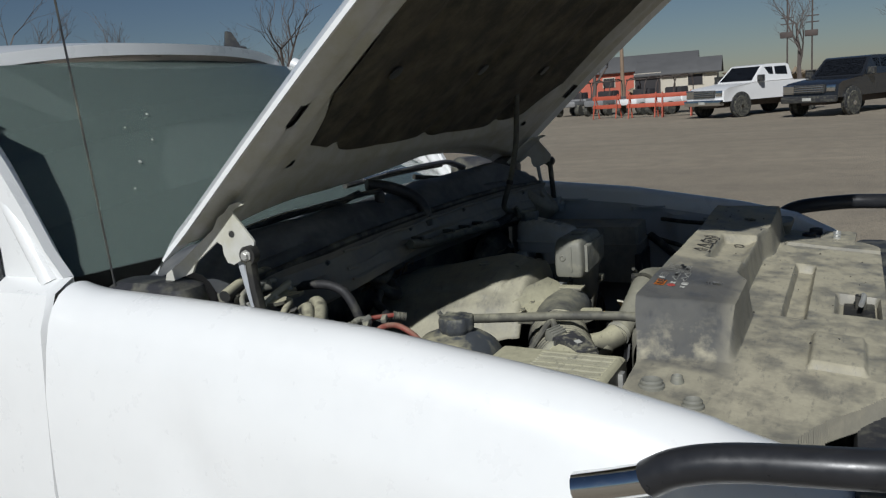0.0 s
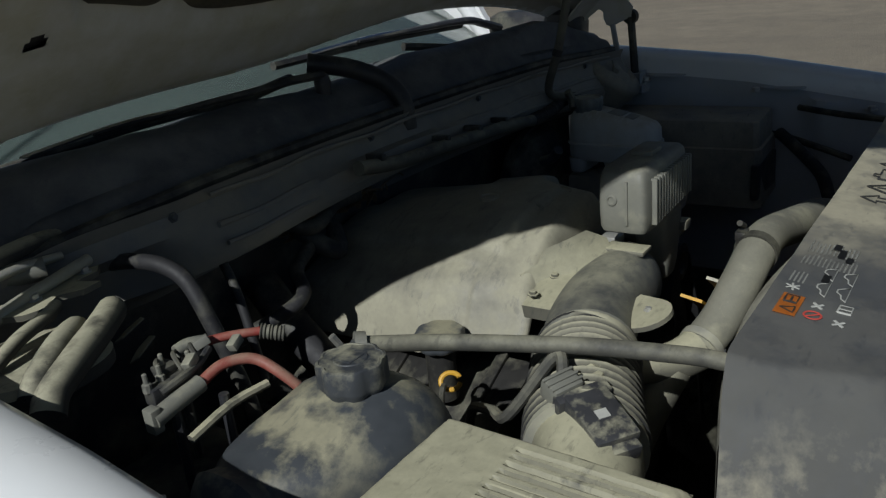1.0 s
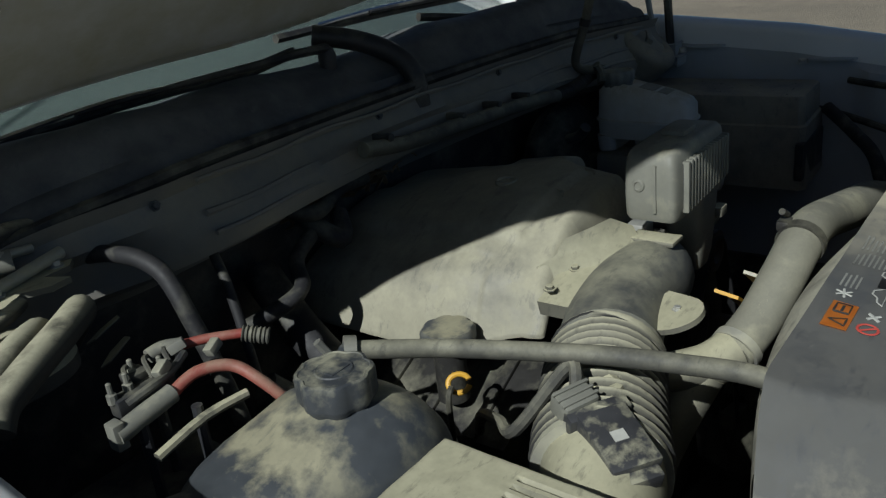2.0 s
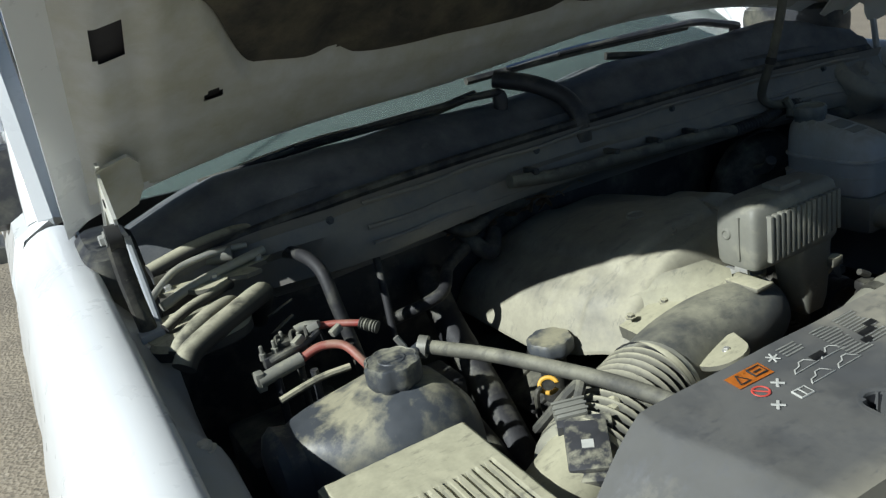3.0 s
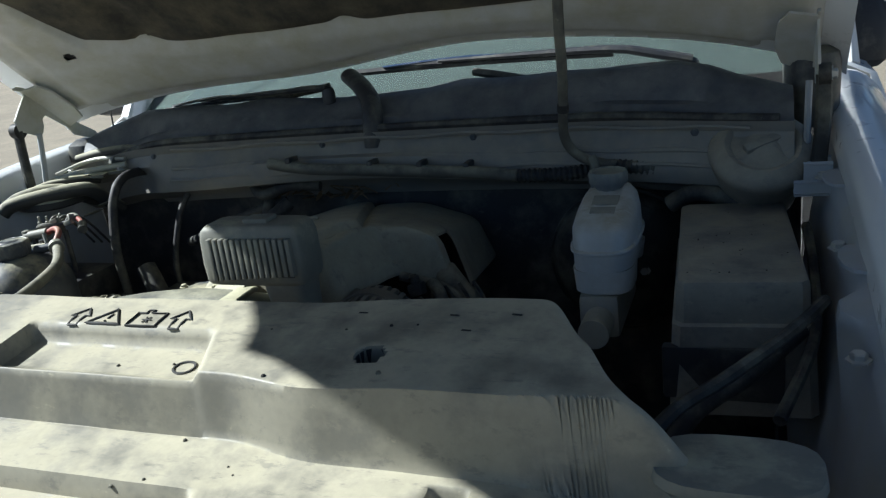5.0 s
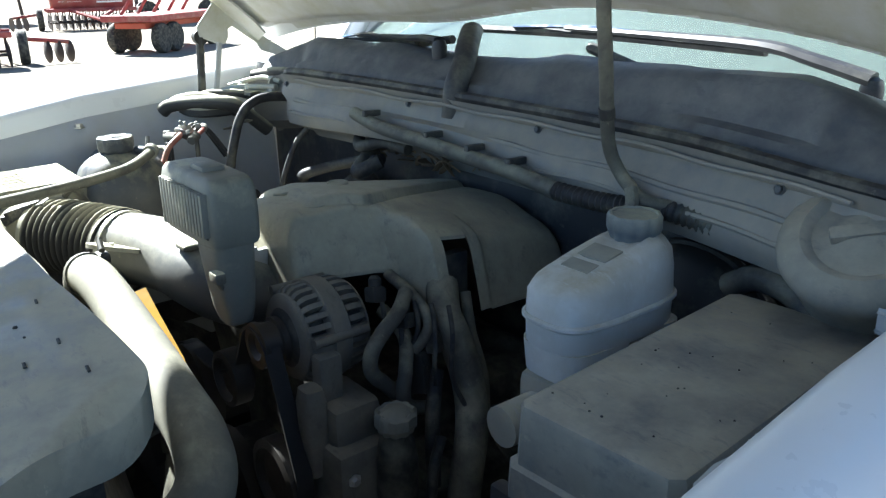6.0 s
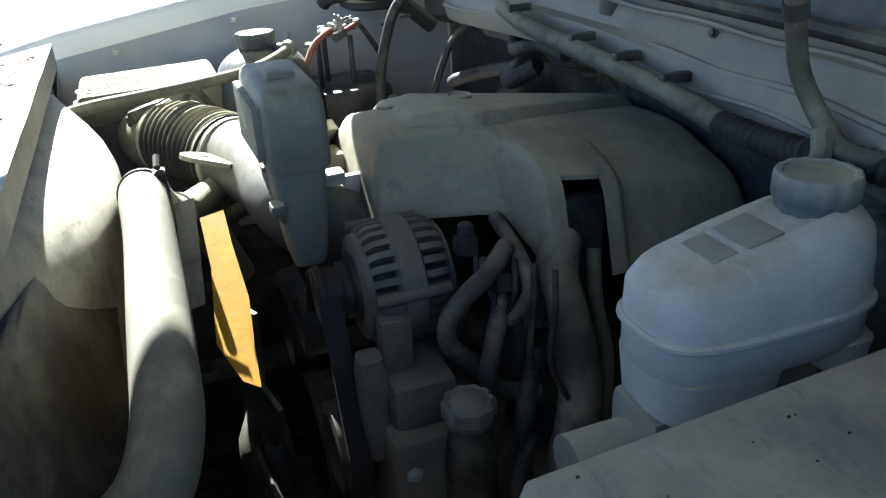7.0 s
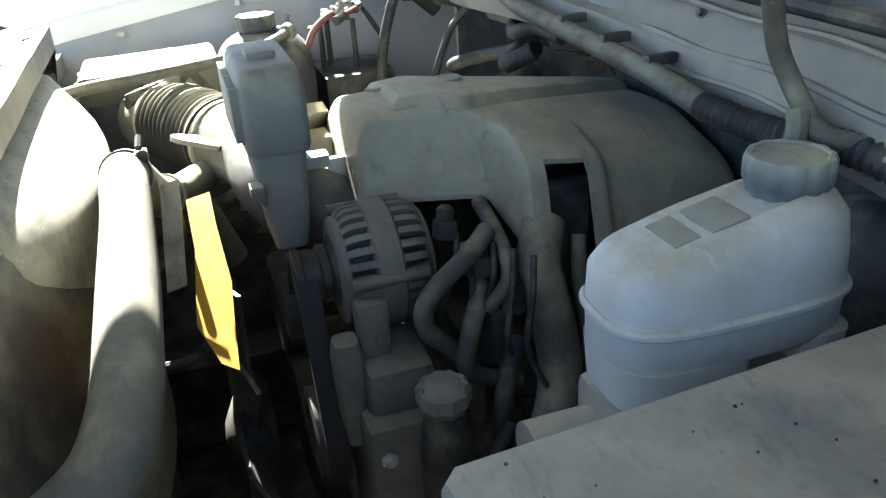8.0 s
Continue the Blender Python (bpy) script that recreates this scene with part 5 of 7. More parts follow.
for x, y in ((0.140, 0.285), (0.20, 0.285), (0.175, 0.335)):
    bolt("bolt", (x, y, 1.124), flange, 0.005, None, "dust_plastic")
bm = B()
plate = [(0.176, 0.262, 1.100), (0.166, 0.248, 1.132), (0.146, 0.262, 1.140), (0.132, 0.268, 1.158), (0.104, 0.290, 1.166), (0.078, 0.302, 1.170), (0.050, 0.318, 1.152), (0.060, 0.336, 1.132), (0.100, 0.330, 1.128), (0.150, 0.310, 1.110)]
ups, downs = [bm.verts.new(p) for p in plate], [bm.verts.new((p[0] - 0.004, p[1] - 0.006, p[2] - 0.012)) for p in plate]
mid_up, mid_dn = bm.verts.new((0.112, 0.298, 1.146)), bm.verts.new((0.108, 0.292, 1.132))
for k in range(len(plate)):
    q = (k + 1) % len(plate)
    bm.faces.new((ups[k], ups[q], mid_up))
    bm.faces.new((downs[q], downs[k], mid_dn))
    bm.faces.new((ups[q], ups[k], downs[k], downs[q]))
part("side_plate", bm, "dust_plastic", flange, "jagged tan-dusted side plate")
bm = B()
box(bm, 0.034, 0.066, 0.318, 0.376, 1.136, 1.143, 0.003)
part("end_plate", bm, "dust_plastic", flange)
# bright zinc puts sunlight on this edge of the dusty flange
bm = B()
box(bm, -0.012, 0.012, 0.290, 0.318, 1.122, 1.137, 0.003)
box(bm, 0.000, 0.010, 0.268, 0.292, 1.085, 1.128, 0.003)
part("lug", bm, "zinc", flange, "bright lug standing in for the sunlit flange edge")

reso = thing("resonator_box", "grey plastic intake resonator with a slatted face", "resonator")
bm = B()
X0, X1, Y0, Y1 = -0.090, 0.076, 0.316, 0.384
loft(bm, [oval((X0 + X1) / 2 + dx, (Y0 + Y1) / 2, z, (X1 - X0) / 2 * sx, (Y1 - Y0) / 2 * sy, 9, 72) for z, sx, sy, dx in ((1.168, 0.88, 0.84, 0), (1.170, 0.95, 0.92, 0), (1.176, 0.985, 0.98, 0), (1.20, 1.0, 1.0, 0), (1.236, 0.985, 0.98, 0), (1.248, 0.95, 0.92, 0), (1.254, 0.88, 0.82, 0), (1.256, 0.78, 0.68, 0))])
rb = part("body", bm, "grey_plastic", reso, "dusty grey plastic box")
bm = B()
loft(bm, [oval(-0.050 + dx, 0.351, z, hx, hy, 5, 32) for z, hx, hy, dx in ((1.060, 0.013, 0.012, -0.008), (1.064, 0.020, 0.017, -0.008), (1.082, 0.026, 0.021, -0.006), (1.12, 0.030, 0.025, -0.003), (1.160, 0.033, 0.028, 0), (1.174, 0.034, 0.029, 0))])
part("lower_body", bm, "grey_plastic", reso, "tapered grey plastic neck")
# dark sheet between the slats, standing in for shade in the gaps
bm = B()
box(bm, X0 + 0.014, X1 - 0.022, Y1 - 0.004, Y1 + 0.0006, 1.182, 1.238, 0.001)
part("slat_gap_shade", bm, "dark_plastic", rb)
for k in range(14):
    x = X1 - 0.0255 - k * 0.0098
    bm = B()
    box(bm, x - 0.0034, x + 0.0034, Y1 - 0.004, Y1 + 0.0062, 1.178 + 0.0006 * k, 1.240, 0.0016)
    part("slat", bm, "grey_plastic", rb)
bm = B()
box(bm, X1 - 0.002, X1 + 0.002, 0.356, 0.360, 1.182, 1.240, 0.001)
part("seam", bm, "grey_plastic", rb)
bm = B()
lathe(bm, [(0.008, 0), (0.007, 0.002), (0.005, 0.0025), (0.004, 0.0008), (0.001, 0.0005)], Matrix.Translation((X1 - 0.0005, 0.338, 1.214)) @ pose(0, 0, 0, 0, 90, 0), 16)
part("dimple", bm, "grey_plastic", rb)
bm = B()
box(bm, -0.035, 0.005, 0.335, 0.365, 1.253, 1.262, 0.003)
part("top_tab", bm, "grey_plastic", rb)
clipb = thing("hose_clip", "small pale plastic clip near the radiator cover", "clip")
bm = B()
box(bm, -0.092, -0.070, 0.372, 0.386, 1.128, 1.142, 0.003)
tube(bm, [(-0.080, 0.378, 1.132), (-0.076, 0.372, 1.118), (-0.060, 0.352, 1.10)], 0.004, 6, 4)
part("body", bm, "dust_plastic", clipb)

# ---- coolant surge tank by the passenger fender ----
tank = thing("coolant_tank", "dusty black plastic coolant surge tank with screw cap", "coolant tank")
bm = B()
rings = []
for x, y, hy, z0, z1 in ((0.468, 0.300, 0.030, 1.06, 1.118), (0.474, 0.298, 0.052, 1.03, 1.145), (0.492, 0.294, 0.072, 1.0, 1.168), (0.515, 0.292, 0.080, 1.0, 1.180), (0.548, 0.290, 0.084, 1.0, 1.184), (0.580, 0.286, 0.084, 1.0, 1.176),
                         (0.610, 0.278, 0.081, 1.0, 1.168), (0.636, 0.274, 0.072, 1.0, 1.164), (0.654, 0.270, 0.056, 1.02, 1.161), (0.664, 0.268, 0.044, 1.05, 1.158), (0.672, 0.268, 0.042, 1.07, 1.160), (0.682, 0.270, 0.043, 1.08, 1.164), (0.692, 0.272, 0.038, 1.09, 1.158), (0.699, 0.273, 0.024, 1.10, 1.145)):
    zc, hz = (z0 + z1) / 2, (z1 - z0) / 2
    rings.append([(x, y + hy * math.copysign(abs(math.cos(q)) ** 0.72, math.cos(q)), zc + hz * math.copysign(abs(math.sin(q)) ** 0.72, math.sin(q))) for q in steps(0, 2 * math.pi, 40)[:-1]])
loft(bm, rings)
tb = part("body", bm, "black_plastic", tank, "dusty black moulded tank")
bm = B()
tube(bm, [(0.470, 0.302, 1.092), (0.520, 0.378, 1.092), (0.580, 0.370, 1.090), (0.640, 0.346, 1.088)], 0.003, 6, 6)
part("mould_seam", bm, "black_plastic", tb)
bm = B()
lathe(bm, [(0.026, 1.176), (0.0320, 1.185), (0.0325, 1.187), (0.0325, 1.204), (0.0315, 1.207), (0.0290, 1.208), (0.0280, 1.2072), (0.016, 1.2075), (0.015, 1.2085), (0.002, 1.2085)], Matrix.Translation((0.545, 0.295, 0)), 48, 8, 0.0028)
cap = part("cap", bm, "cap_plastic", tank, "scalloped black screw cap")
bm = B()
box(bm, 0.535, 0.555, 0.287, 0.303, 1.2083, 1.2093, 0.0005)
part("embossed_sign", bm, "cap_plastic", cap)
tank_hose = thing("overflow_hose", "dusty grey rubber hose crossing the bay", "hose")
bm = B()
tube(bm, [(0.488, 0.250, 1.184), (0.466, 0.270, 1.179), (0.430, 0.312, 1.172), (0.400, 0.372, 1.169), (0.374, 0.440, 1.168), (0.358, 0.500, 1.167), (0.346, 0.560, 1.165), (0.345, 0.62, 1.155)], 0.0088, 14, 8)
part("hose", bm, "rubber", tank_hose)
bm = B()
tube(bm, [(0.490, 0.248, 1.1845), (0.482, 0.2555, 1.1825)], 0.0135, 12, 1)
tube(bm, [(0.508, 0.250, 1.19), (0.515, 0.245, 1.205)], 0.004, 6, 1)
part("clamp", bm, "dull_zinc", tank_hose)
bm = B()
tube(bm, [(0.522, 0.266, 1.182), (0.488, 0.250, 1.184)], 0.0075, 10, 1)
part("spigot", bm, "black_plastic", tank_hose)
# washer-neck rim and loose bits of litter caught behind the tank
litter = thing("dry_leaf_litter", "dry tan leaf scraps caught on the harness", "leaves")
for x, y, z, a in ((0.590, 0.050, 1.186, 20), (0.580, 0.019, 1.197, 8), (0.515, 0.31, 1.10, 10)):
    bm = B()
    prism(bm, [(-0.020, -0.004), (0.0, -0.008), (0.022, -0.002), (0.016, 0.006), (-0.016, 0.007)], 0, 0.0015, pose(x, y, z, 20, 15, a))
    part("scrap", bm, "dust_plastic", litter)
rl = random.Random(12)
debris = thing("dry_debris", "dry brown leaves and twigs heaped behind the engine", "leaves")
for k in range(34):
    x, y = rl.uniform(0.02, 0.24), rl.uniform(-0.125, -0.085)
    bm = B()
    s = rl.uniform(0.5, 1.1)
    prism(bm, [(-0.020 * s, -0.003), (-0.004, -0.009 * s), (0.018 * s, -0.004), (0.024 * s, 0.001), (0.006, 0.008 * s), (-0.014 * s, 0.006)], 0, 0.0012, pose(x, y, 1.168 + rl.uniform(0, 0.022), rl.uniform(-50, 50), rl.uniform(-50, 50), rl.uniform(0, 360)))
    part("leaf", bm, "dry_leaf", debris)
for k in range(7):
    x, y = rl.uniform(0.0, 0.25), rl.uniform(-0.12, -0.08)
    bm = B()
    tube(bm, [(x, y, 1.175), (x + rl.uniform(-0.03, 0.03), y + 0.015, 1.192), (x + rl.uniform(-0.06, 0.06), y + 0.02, 1.186)], 0.0014, 5, 3)
    part("twig", bm, "dry_leaf", debris)

# ---- starter cables and junction near the passenger firewall ----
junction = thing("cable_junction", "black junction block with red battery cables", "cable junction")
bm = B()
tube(bm, [(0.662, 0.158, 1.172), (0.635, 0.157, 1.176), (0.605, 0.156, 1.180)], 0.0088, 12, 3)
box(bm, 0.655, 0.666, 0.150, 0.164, 1.160, 1.184, 0.002)
jb = part("sleeve", bm, "grey_plastic", junction, "dusty grey cable sleeve")
bm = B()
tube(bm, [(0.604, 0.156, 1.180), (0.580, 0.160, 1.188), (0.556, 0.176, 1.186), (0.545, 0.20, 1.170), (0.53, 0.22, 1.14)], 0.0056, 10, 6)
part("red_cable", bm, "red_cable", jb, "red battery cable")
bm = B()
tube(bm, [(0.565, 0.118, 1.196), (0.545, 0.130, 1.196), (0.520, 0.150, 1.194)], 0.0046, 10, 4)
part("red_cable", bm, "red_cable", jb, "red battery cable")
bm = B()
tube(bm, [(0.520, 0.150, 1.194), (0.505, 0.168, 1.188)], lambda t: 0.0075 + 0.0012 * math.sin(40 * t), 12, 20)
part("conduit", bm, "rubber", jb)
bm = B()
tube(bm, [(0.592, 0.108, 1.196), (0.578, 0.110, 1.198), (0.563, 0.118, 1.196)], 0.0068, 10, 3)
part("sleeve_end", bm, "grey_plastic", jb)
bm = B()
box(bm, 0.590, 0.646, 0.126, 0.142, 1.172, 1.189, 0.002)
box(bm, 0.602, 0.622, 0.106, 0.124, 1.180, 1.194, 0.002)
tube(bm, [(0.640, 0.146, 1.186), (0.618, 0.150, 1.192), (0.592, 0.140, 1.190), (0.570, 0.130, 1.194)], 0.004, 8, 4)
part("block", bm, "dark_plastic", jb)
for x, y in ((0.645, 0.133), (0.628, 0.130), (0.612, 0.112), (0.596, 0.132)):
    bm = B()
    lathe(bm, [(0.0045, 1.186), (0.0045, 1.194), (0.0024, 1.195), (0.0024, 1.204), (0.001, 1.205)], Matrix.Translation((x, y, 0)), 8)
    part("stud", bm, "dull_zinc", jb)
bm = B()
tube(bm, [(0.650, 0.190, 1.155), (0.600, 0.188, 1.163), (0.560, 0.196, 1.166)], 0.0045, 8, 3)
part("pale_strip", bm, "dust_plastic", jb, "tan-dusted strip")
bm = B()
box(bm, 0.55, 0.70, 0.06, 0.19, 0.98, 1.085, 0.01)
part("tray", bm, "dark_plastic", jb)
for x, y in ((0.60, 0.12), (0.64, 0.16), (0.60, 0.18)):
    bm = B()
    tube(bm, [(x, y, 1.08), (x, y, 1.172)], 0.005, 8, 1)
    part("post", bm, "dark_plastic", jb)
for x, y, z, a in ((0.600, 0.140, 1.196, 20), (0.572, 0.124, 1.200, -30), (0.553, 0.150, 1.196, 15)):
    bm = B()
    box(bm, -0.008, 0.008, -0.005, 0.005, -0.004, 0.005, 0.0015, pose(x, y, z, 10, 20, a))
    part("terminal", bm, "grey_plastic", jb, "dusty grey cable terminal")
bm = B()
for q in range(3):
    tube(bm, [(0.625 - 0.02 * q, 0.132, 1.188), (0.62 - 0.02 * q, 0.115, 1.20), (0.60 - 0.02 * q, 0.10, 1.185), (0.585 - 0.02 * q, 0.07, 1.13)], 0.0024, 6, 5)
part("small_wire", bm, "black_rubber", jb)

# ---- heater and air-conditioning lines in the passenger rear corner ----
lines = thing("air_conditioning_lines", "tan-dusted metal lines bundled by the firewall", "pipes")
# bellows material on metal lines: its dark flanks carry their shaded side
specs = [([(0.736, 0.134, 1.212), (0.722, 0.123, 1.224), (0.690, 0.104, 1.231), (0.650, 0.078, 1.235), (0.618, 0.052, 1.236), (0.602, 0.030, 1.230), (0.600, 0.000, 1.205), (0.60, -0.04, 1.17)], 0.0145, "bellows_rubber"),
         ([(0.736, 0.115, 1.222), (0.722, 0.105, 1.233), (0.690, 0.082, 1.241), (0.662, 0.060, 1.240), (0.646, 0.040, 1.232), (0.640, 0.010, 1.21), (0.64, -0.03, 1.19)], 0.0120, "bellows_rubber"),
         ([(0.725, 0.000, 1.245), (0.675, -0.020, 1.254), (0.615, -0.034, 1.260), (0.568, -0.050, 1.262)], 0.0065, "bare_metal"),
         ([(0.700, -0.104, 1.262), (0.650, -0.086, 1.265), (0.606, -0.068, 1.265)], 0.013, "grey_plastic")]
specs += [([(0.735, 0.055, 1.236), (0.700, 0.040, 1.246), (0.664, 0.022, 1.248), (0.640, 0.0, 1.246), (0.63, -0.03, 1.235)], 0.007, "bellows_rubber"),
          ([(0.720, -0.075, 1.272), (0.660, -0.085, 1.282), (0.600, -0.09, 1.286), (0.56, -0.10, 1.28)], 0.011, "bellows_rubber"),
          ([(0.735, -0.020, 1.252), (0.690, -0.060, 1.268), (0.640, -0.066, 1.274), (0.585, -0.07, 1.270)], 0.005, "bare_metal")]
bm = B()
loft(bm, [oval(0.697, 0.042, z, hx, hy, 2.6, 32, 0.0) for z, hx, hy in ((1.204, 0.062, 0.058), (1.208, 0.068, 0.064), (1.220, 0.068, 0.064), (1.227, 0.062, 0.058), (1.229, 0.046, 0.042))])
part("ledge", bm, "bellows_rubber", lines, "tan-dusted ledge under the lines")
for pts, r, mt in specs:
    bm = B()
    tube(bm, pts, r, 14, 7)
    part("line", bm, mt, lines, {"bare_metal": "dull aluminium line", "black_rubber": "black rubber hose"}.get(mt, "tan-dusted metal line"))
bm = B()
prism(bm, [(0.722, -0.030), (0.716, -0.052), (0.660, -0.040), (0.640, -0.052), (0.612, -0.040), (0.585, -0.056), (0.560, -0.046), (0.572, -0.030), (0.600, -0.026), (0.588, 0.0), (0.610, 0.004), (0.632, -0.008), (0.655, 0.012), (0.676, 0.006), (0.690, -0.012)], 1.247, 1.253)
part("bracket", bm, "dust_plastic", lines, "tan-dusted bracket plate")
for x, y in ((0.648, -0.022), (0.580, -0.042), (0.708, -0.036)):
    bolt("bolt", (x, y, 1.2525), lines, 0.006)
heater = thing("heater_hose", "rubber heater hose arching up from the firewall", "hose")
bm = B()
tube(bm, [(0.535, -0.10, 1.232), (0.532, -0.050, 1.246), (0.527, 0.0, 1.250), (0.522, 0.030, 1.243), (0.520, 0.050, 1.228), (0.519, 0.070, 1.19), (0.510, 0.095, 1.10), (0.49, 0.10, 0.95)], 0.0092, 14, 8)
part("hose", bm, "black_rubber", heater)
harness = thing("wiring_harness", "black looms and hoses hanging in the shaded bay", "wiring")
for pts, r in (([(0.46, 0.08, 1.08), (0.40, 0.12, 1.00), (0.36, 0.20, 0.90)], 0.02), ([(0.30, -0.10, 1.12), (0.315, -0.02, 1.06), (0.325, 0.10, 0.98), (0.34, 0.22, 0.90)], 0.026),
               ([(0.42, -0.02, 1.10), (0.34, 0.02, 1.13), (0.29, -0.03, 1.15), (0.20, -0.06, 1.17)], 0.010), ([(0.55, 0.06, 1.02), (0.45, 0.18, 1.0), (0.42, 0.30, 0.98), (0.44, 0.42, 0.92)], 0.014),
               ([(0.28, -0.07, 1.21), (0.24, -0.04, 1.19), (0.18, -0.05, 1.205), (0.12, -0.06, 1.20)], 0.011), ([(0.24, -0.07, 1.18), (0.22, -0.02, 1.15), (0.19, -0.05, 1.17)], 0.014),
               ([(0.42, 0.02, 0.95), (0.43, 0.03, 1.06), (0.42, 0.0, 1.16), (0.41, -0.03, 1.20)], 0.006)):
    bm = B()
    tube(bm, pts, r, 10, 7)
    part("loom", bm, "black_rubber", harness)
bm = B()
box(bm, 0.36, 0.44, 0.02, 0.10, 0.96, 1.03, 0.008)
part("connector", bm, "dark_plastic", harness)

# ---- front of engine: alternator, belt drive, pump, hoses ----
alt = thing("alternator", "dusty finned aluminium alternator with belt pulley", "alternator")
AC = Vector((-0.130, 0.0, 1.054))
turn_y = pose(0, 0, 0, -90, 0, 0)


def ring_y(profile, seg=36, c=AC):
    bm = B()
    lathe(bm, [(r, y) for r, y in profile], Matrix.Translation((c.x, 0, c.z)) @ turn_y, seg)
    return bm


ab = part("core", ring_y([(0.02, 0.2280), (0.046, 0.2288), (0.050, 0.2408), (0.050, 0.3088), (0.036, 0.3232), (0.02, 0.3280)]), "dark_metal", alt)
for y0, y1, r0 in ((0.2576, 0.2880, 0.0665), (0.3072, 0.3208, 0.0555), (0.2240, 0.2336, 0.054)):
    part("case_ring", ring_y([(0.030, y0), (r0 - 0.004, y0 + 0.001), (r0, y0 + 0.004), (r0, y1 - 0.004), (r0 - 0.004, y1 - 0.001), (0.030, y1)], 44), "cast_metal", alt, "dusty cast case ring")
# curved bars of both end bells, with open slots between them
BELLS = ([(0.0640, 0.2848), (0.0635, 0.3024), (0.0600, 0.3096), (0.0520, 0.3144), (0.0460, 0.3112), (0.0530, 0.3024), (0.0530, 0.2848)], [(0.0640, 0.2592), (0.0635, 0.2448), (0.0600, 0.2352), (0.0520, 0.2296), (0.0440, 0.2320), (0.0520, 0.2400), (0.0550, 0.2592)])
for bell in BELLS:
    for k in range(28):
        bm = B()
        prism(bm, bell, -0.0036, 0.0036, Matrix.Translation((AC.x, 0, AC.z)) @ Matrix.Rotation(2 * math.pi * k / 28, 4, "Y"))
        part("bar", bm, "cast_metal", ab)
for a in (40, 160, 280):
    bm = B()
    tube(bm, [(0, 0.2368, 0.064), (0, 0.3136, 0.064)], 0.0062, 10, 1)
    bmesh.ops.transform(bm, matrix=Matrix.Translation((AC.x, 0, AC.z)) @ Matrix.Rotation(radians(a), 4, "Y"), verts=bm.verts)
    part("through_bolt", bm, "cast_metal", alt)
bm = B()
box(bm, -0.208, -0.184, 0.284, 0.316, 0.990, 1.05, 0.006)
part("mount_foot", bm, "cast_metal", alt)
part("pulley", ring_y([(0.02, 0.3248), (0.030, 0.3264), (0.030, 0.3344), (0.026, 0.3360), (0.026, 0.3520), (0.030, 0.3536), (0.030, 0.3600), (0.018, 0.3616), (0.012, 0.3552), (0.002, 0.3552)], 28), "pulley_metal", alt)
drive = thing("belt_drive", "black serpentine belt over dusty pulleys", "belt")
for x, z, r in ((-0.038, 0.974, 0.039), (0.10, 0.90, 0.07), (-0.16, 0.88, 0.055), (0.0, 0.78, 0.09)):
    part("pulley", ring_y([(0.01, 0.332), (r * 0.6, 0.334), (r * 0.65, 0.344), (r, 0.344), (r, 0.368), (r * 0.8, 0.370), (r * 0.7, 0.36), (0.01, 0.36)], 32, Vector((x, 0, z))), "pulley_metal", drive)
bm = B()
belt = [(-0.157, 0.352, 1.055), (-0.195, 0.352, 0.96), (-0.216, 0.352, 0.88), (-0.17, 0.352, 0.82), (-0.06, 0.352, 0.71), (0.06, 0.352, 0.71), (0.16, 0.352, 0.86), (0.14, 0.352, 0.96), (0.02, 0.352, 0.965), (-0.06, 0.352, 1.0), (-0.10, 0.352, 1.066), (-0.135, 0.352, 1.074), (-0.157, 0.352, 1.055)]
path = smooth_path(belt, 5)
rings = []
for k, p in enumerate(path[:-1]):
    d = (path[k + 1] - path[k - 1 if k else -2]).normalized()
    n = Vector((-d.z, 0, d.x)) * 0.002
    rings.append([bm.verts.new(p + n + Vector((0, -0.011, 0))), bm.verts.new(p + n + Vector((0, 0.011, 0))), bm.verts.new(p - n + Vector((0, 0.011, 0))), bm.verts.new(p - n + Vector((0, -0.011, 0)))])
for k in range(len(rings)):
    r0, r1 = rings[k], rings[(k + 1) % len(rings)]
    for q in range(4):
        bm.faces.new((r0[q], r0[(q + 1) % 4], r1[(q + 1) % 4], r1[q]))
bmesh.ops.recalc_face_normals(bm, faces=bm.faces)
part("belt", bm, "belt_rubber", drive)
fan = thing("cooling_fan", "dark cooling fan with a round clutch hub", "fan")
part("hub", ring_y([(0.01, 0.40), (0.06, 0.402), (0.075, 0.415), (0.075, 0.435), (0.05, 0.445), (0.02, 0.46), (0.005, 0.462)], 28, Vector((-0.02, 0, 0.80))), "dark_metal", fan)
for k in range(9):
    a = 2 * math.pi * k / 9
    bm = B()
    prism(bm, [(0.07, -0.03), (0.19, -0.045), (0.20, 0.02), (0.07, 0.03)], 0, 0.005, Matrix.Translation((-0.02, 0.430, 0.80)) @ turn_y @ pose(0, 0, 0, 0, 0, math.degrees(a)) @ pose(0, 0, 0, 22, 0, 0))
    part("blade", bm, "dark_plastic", fan)

pump = thing("power_steering_pump", "dusty black steering pump with screw cap", "pump")
PC = Vector((-0.276, 0.256))
bm = B()
lathe(bm, [(0.024, 0.80), (0.026, 0.84), (0.026, 0.925), (0.022, 0.95), (0.018, 0.957), (0.018, 0.968)], Matrix.Translation((PC.x, PC.y, 0)), 24)
part("reservoir", bm, "dark_metal", pump)
bm = B()
lathe(bm, [(0.022, 0.965), (0.024, 0.972), (0.0265, 0.974), (0.0265, 0.988), (0.023, 0.992), (0.020, 0.990), (0.012, 0.995), (0.002, 0.996)], Matrix.Translation((PC.x, PC.y, 0)), 32, 10, 0.003)
part("cap", bm, "grey_plastic", pump, "dusty grey cap")
bracket = thing("accessory_bracket", "dusty cast bracket below the alternator", "bracket")
bm = B()
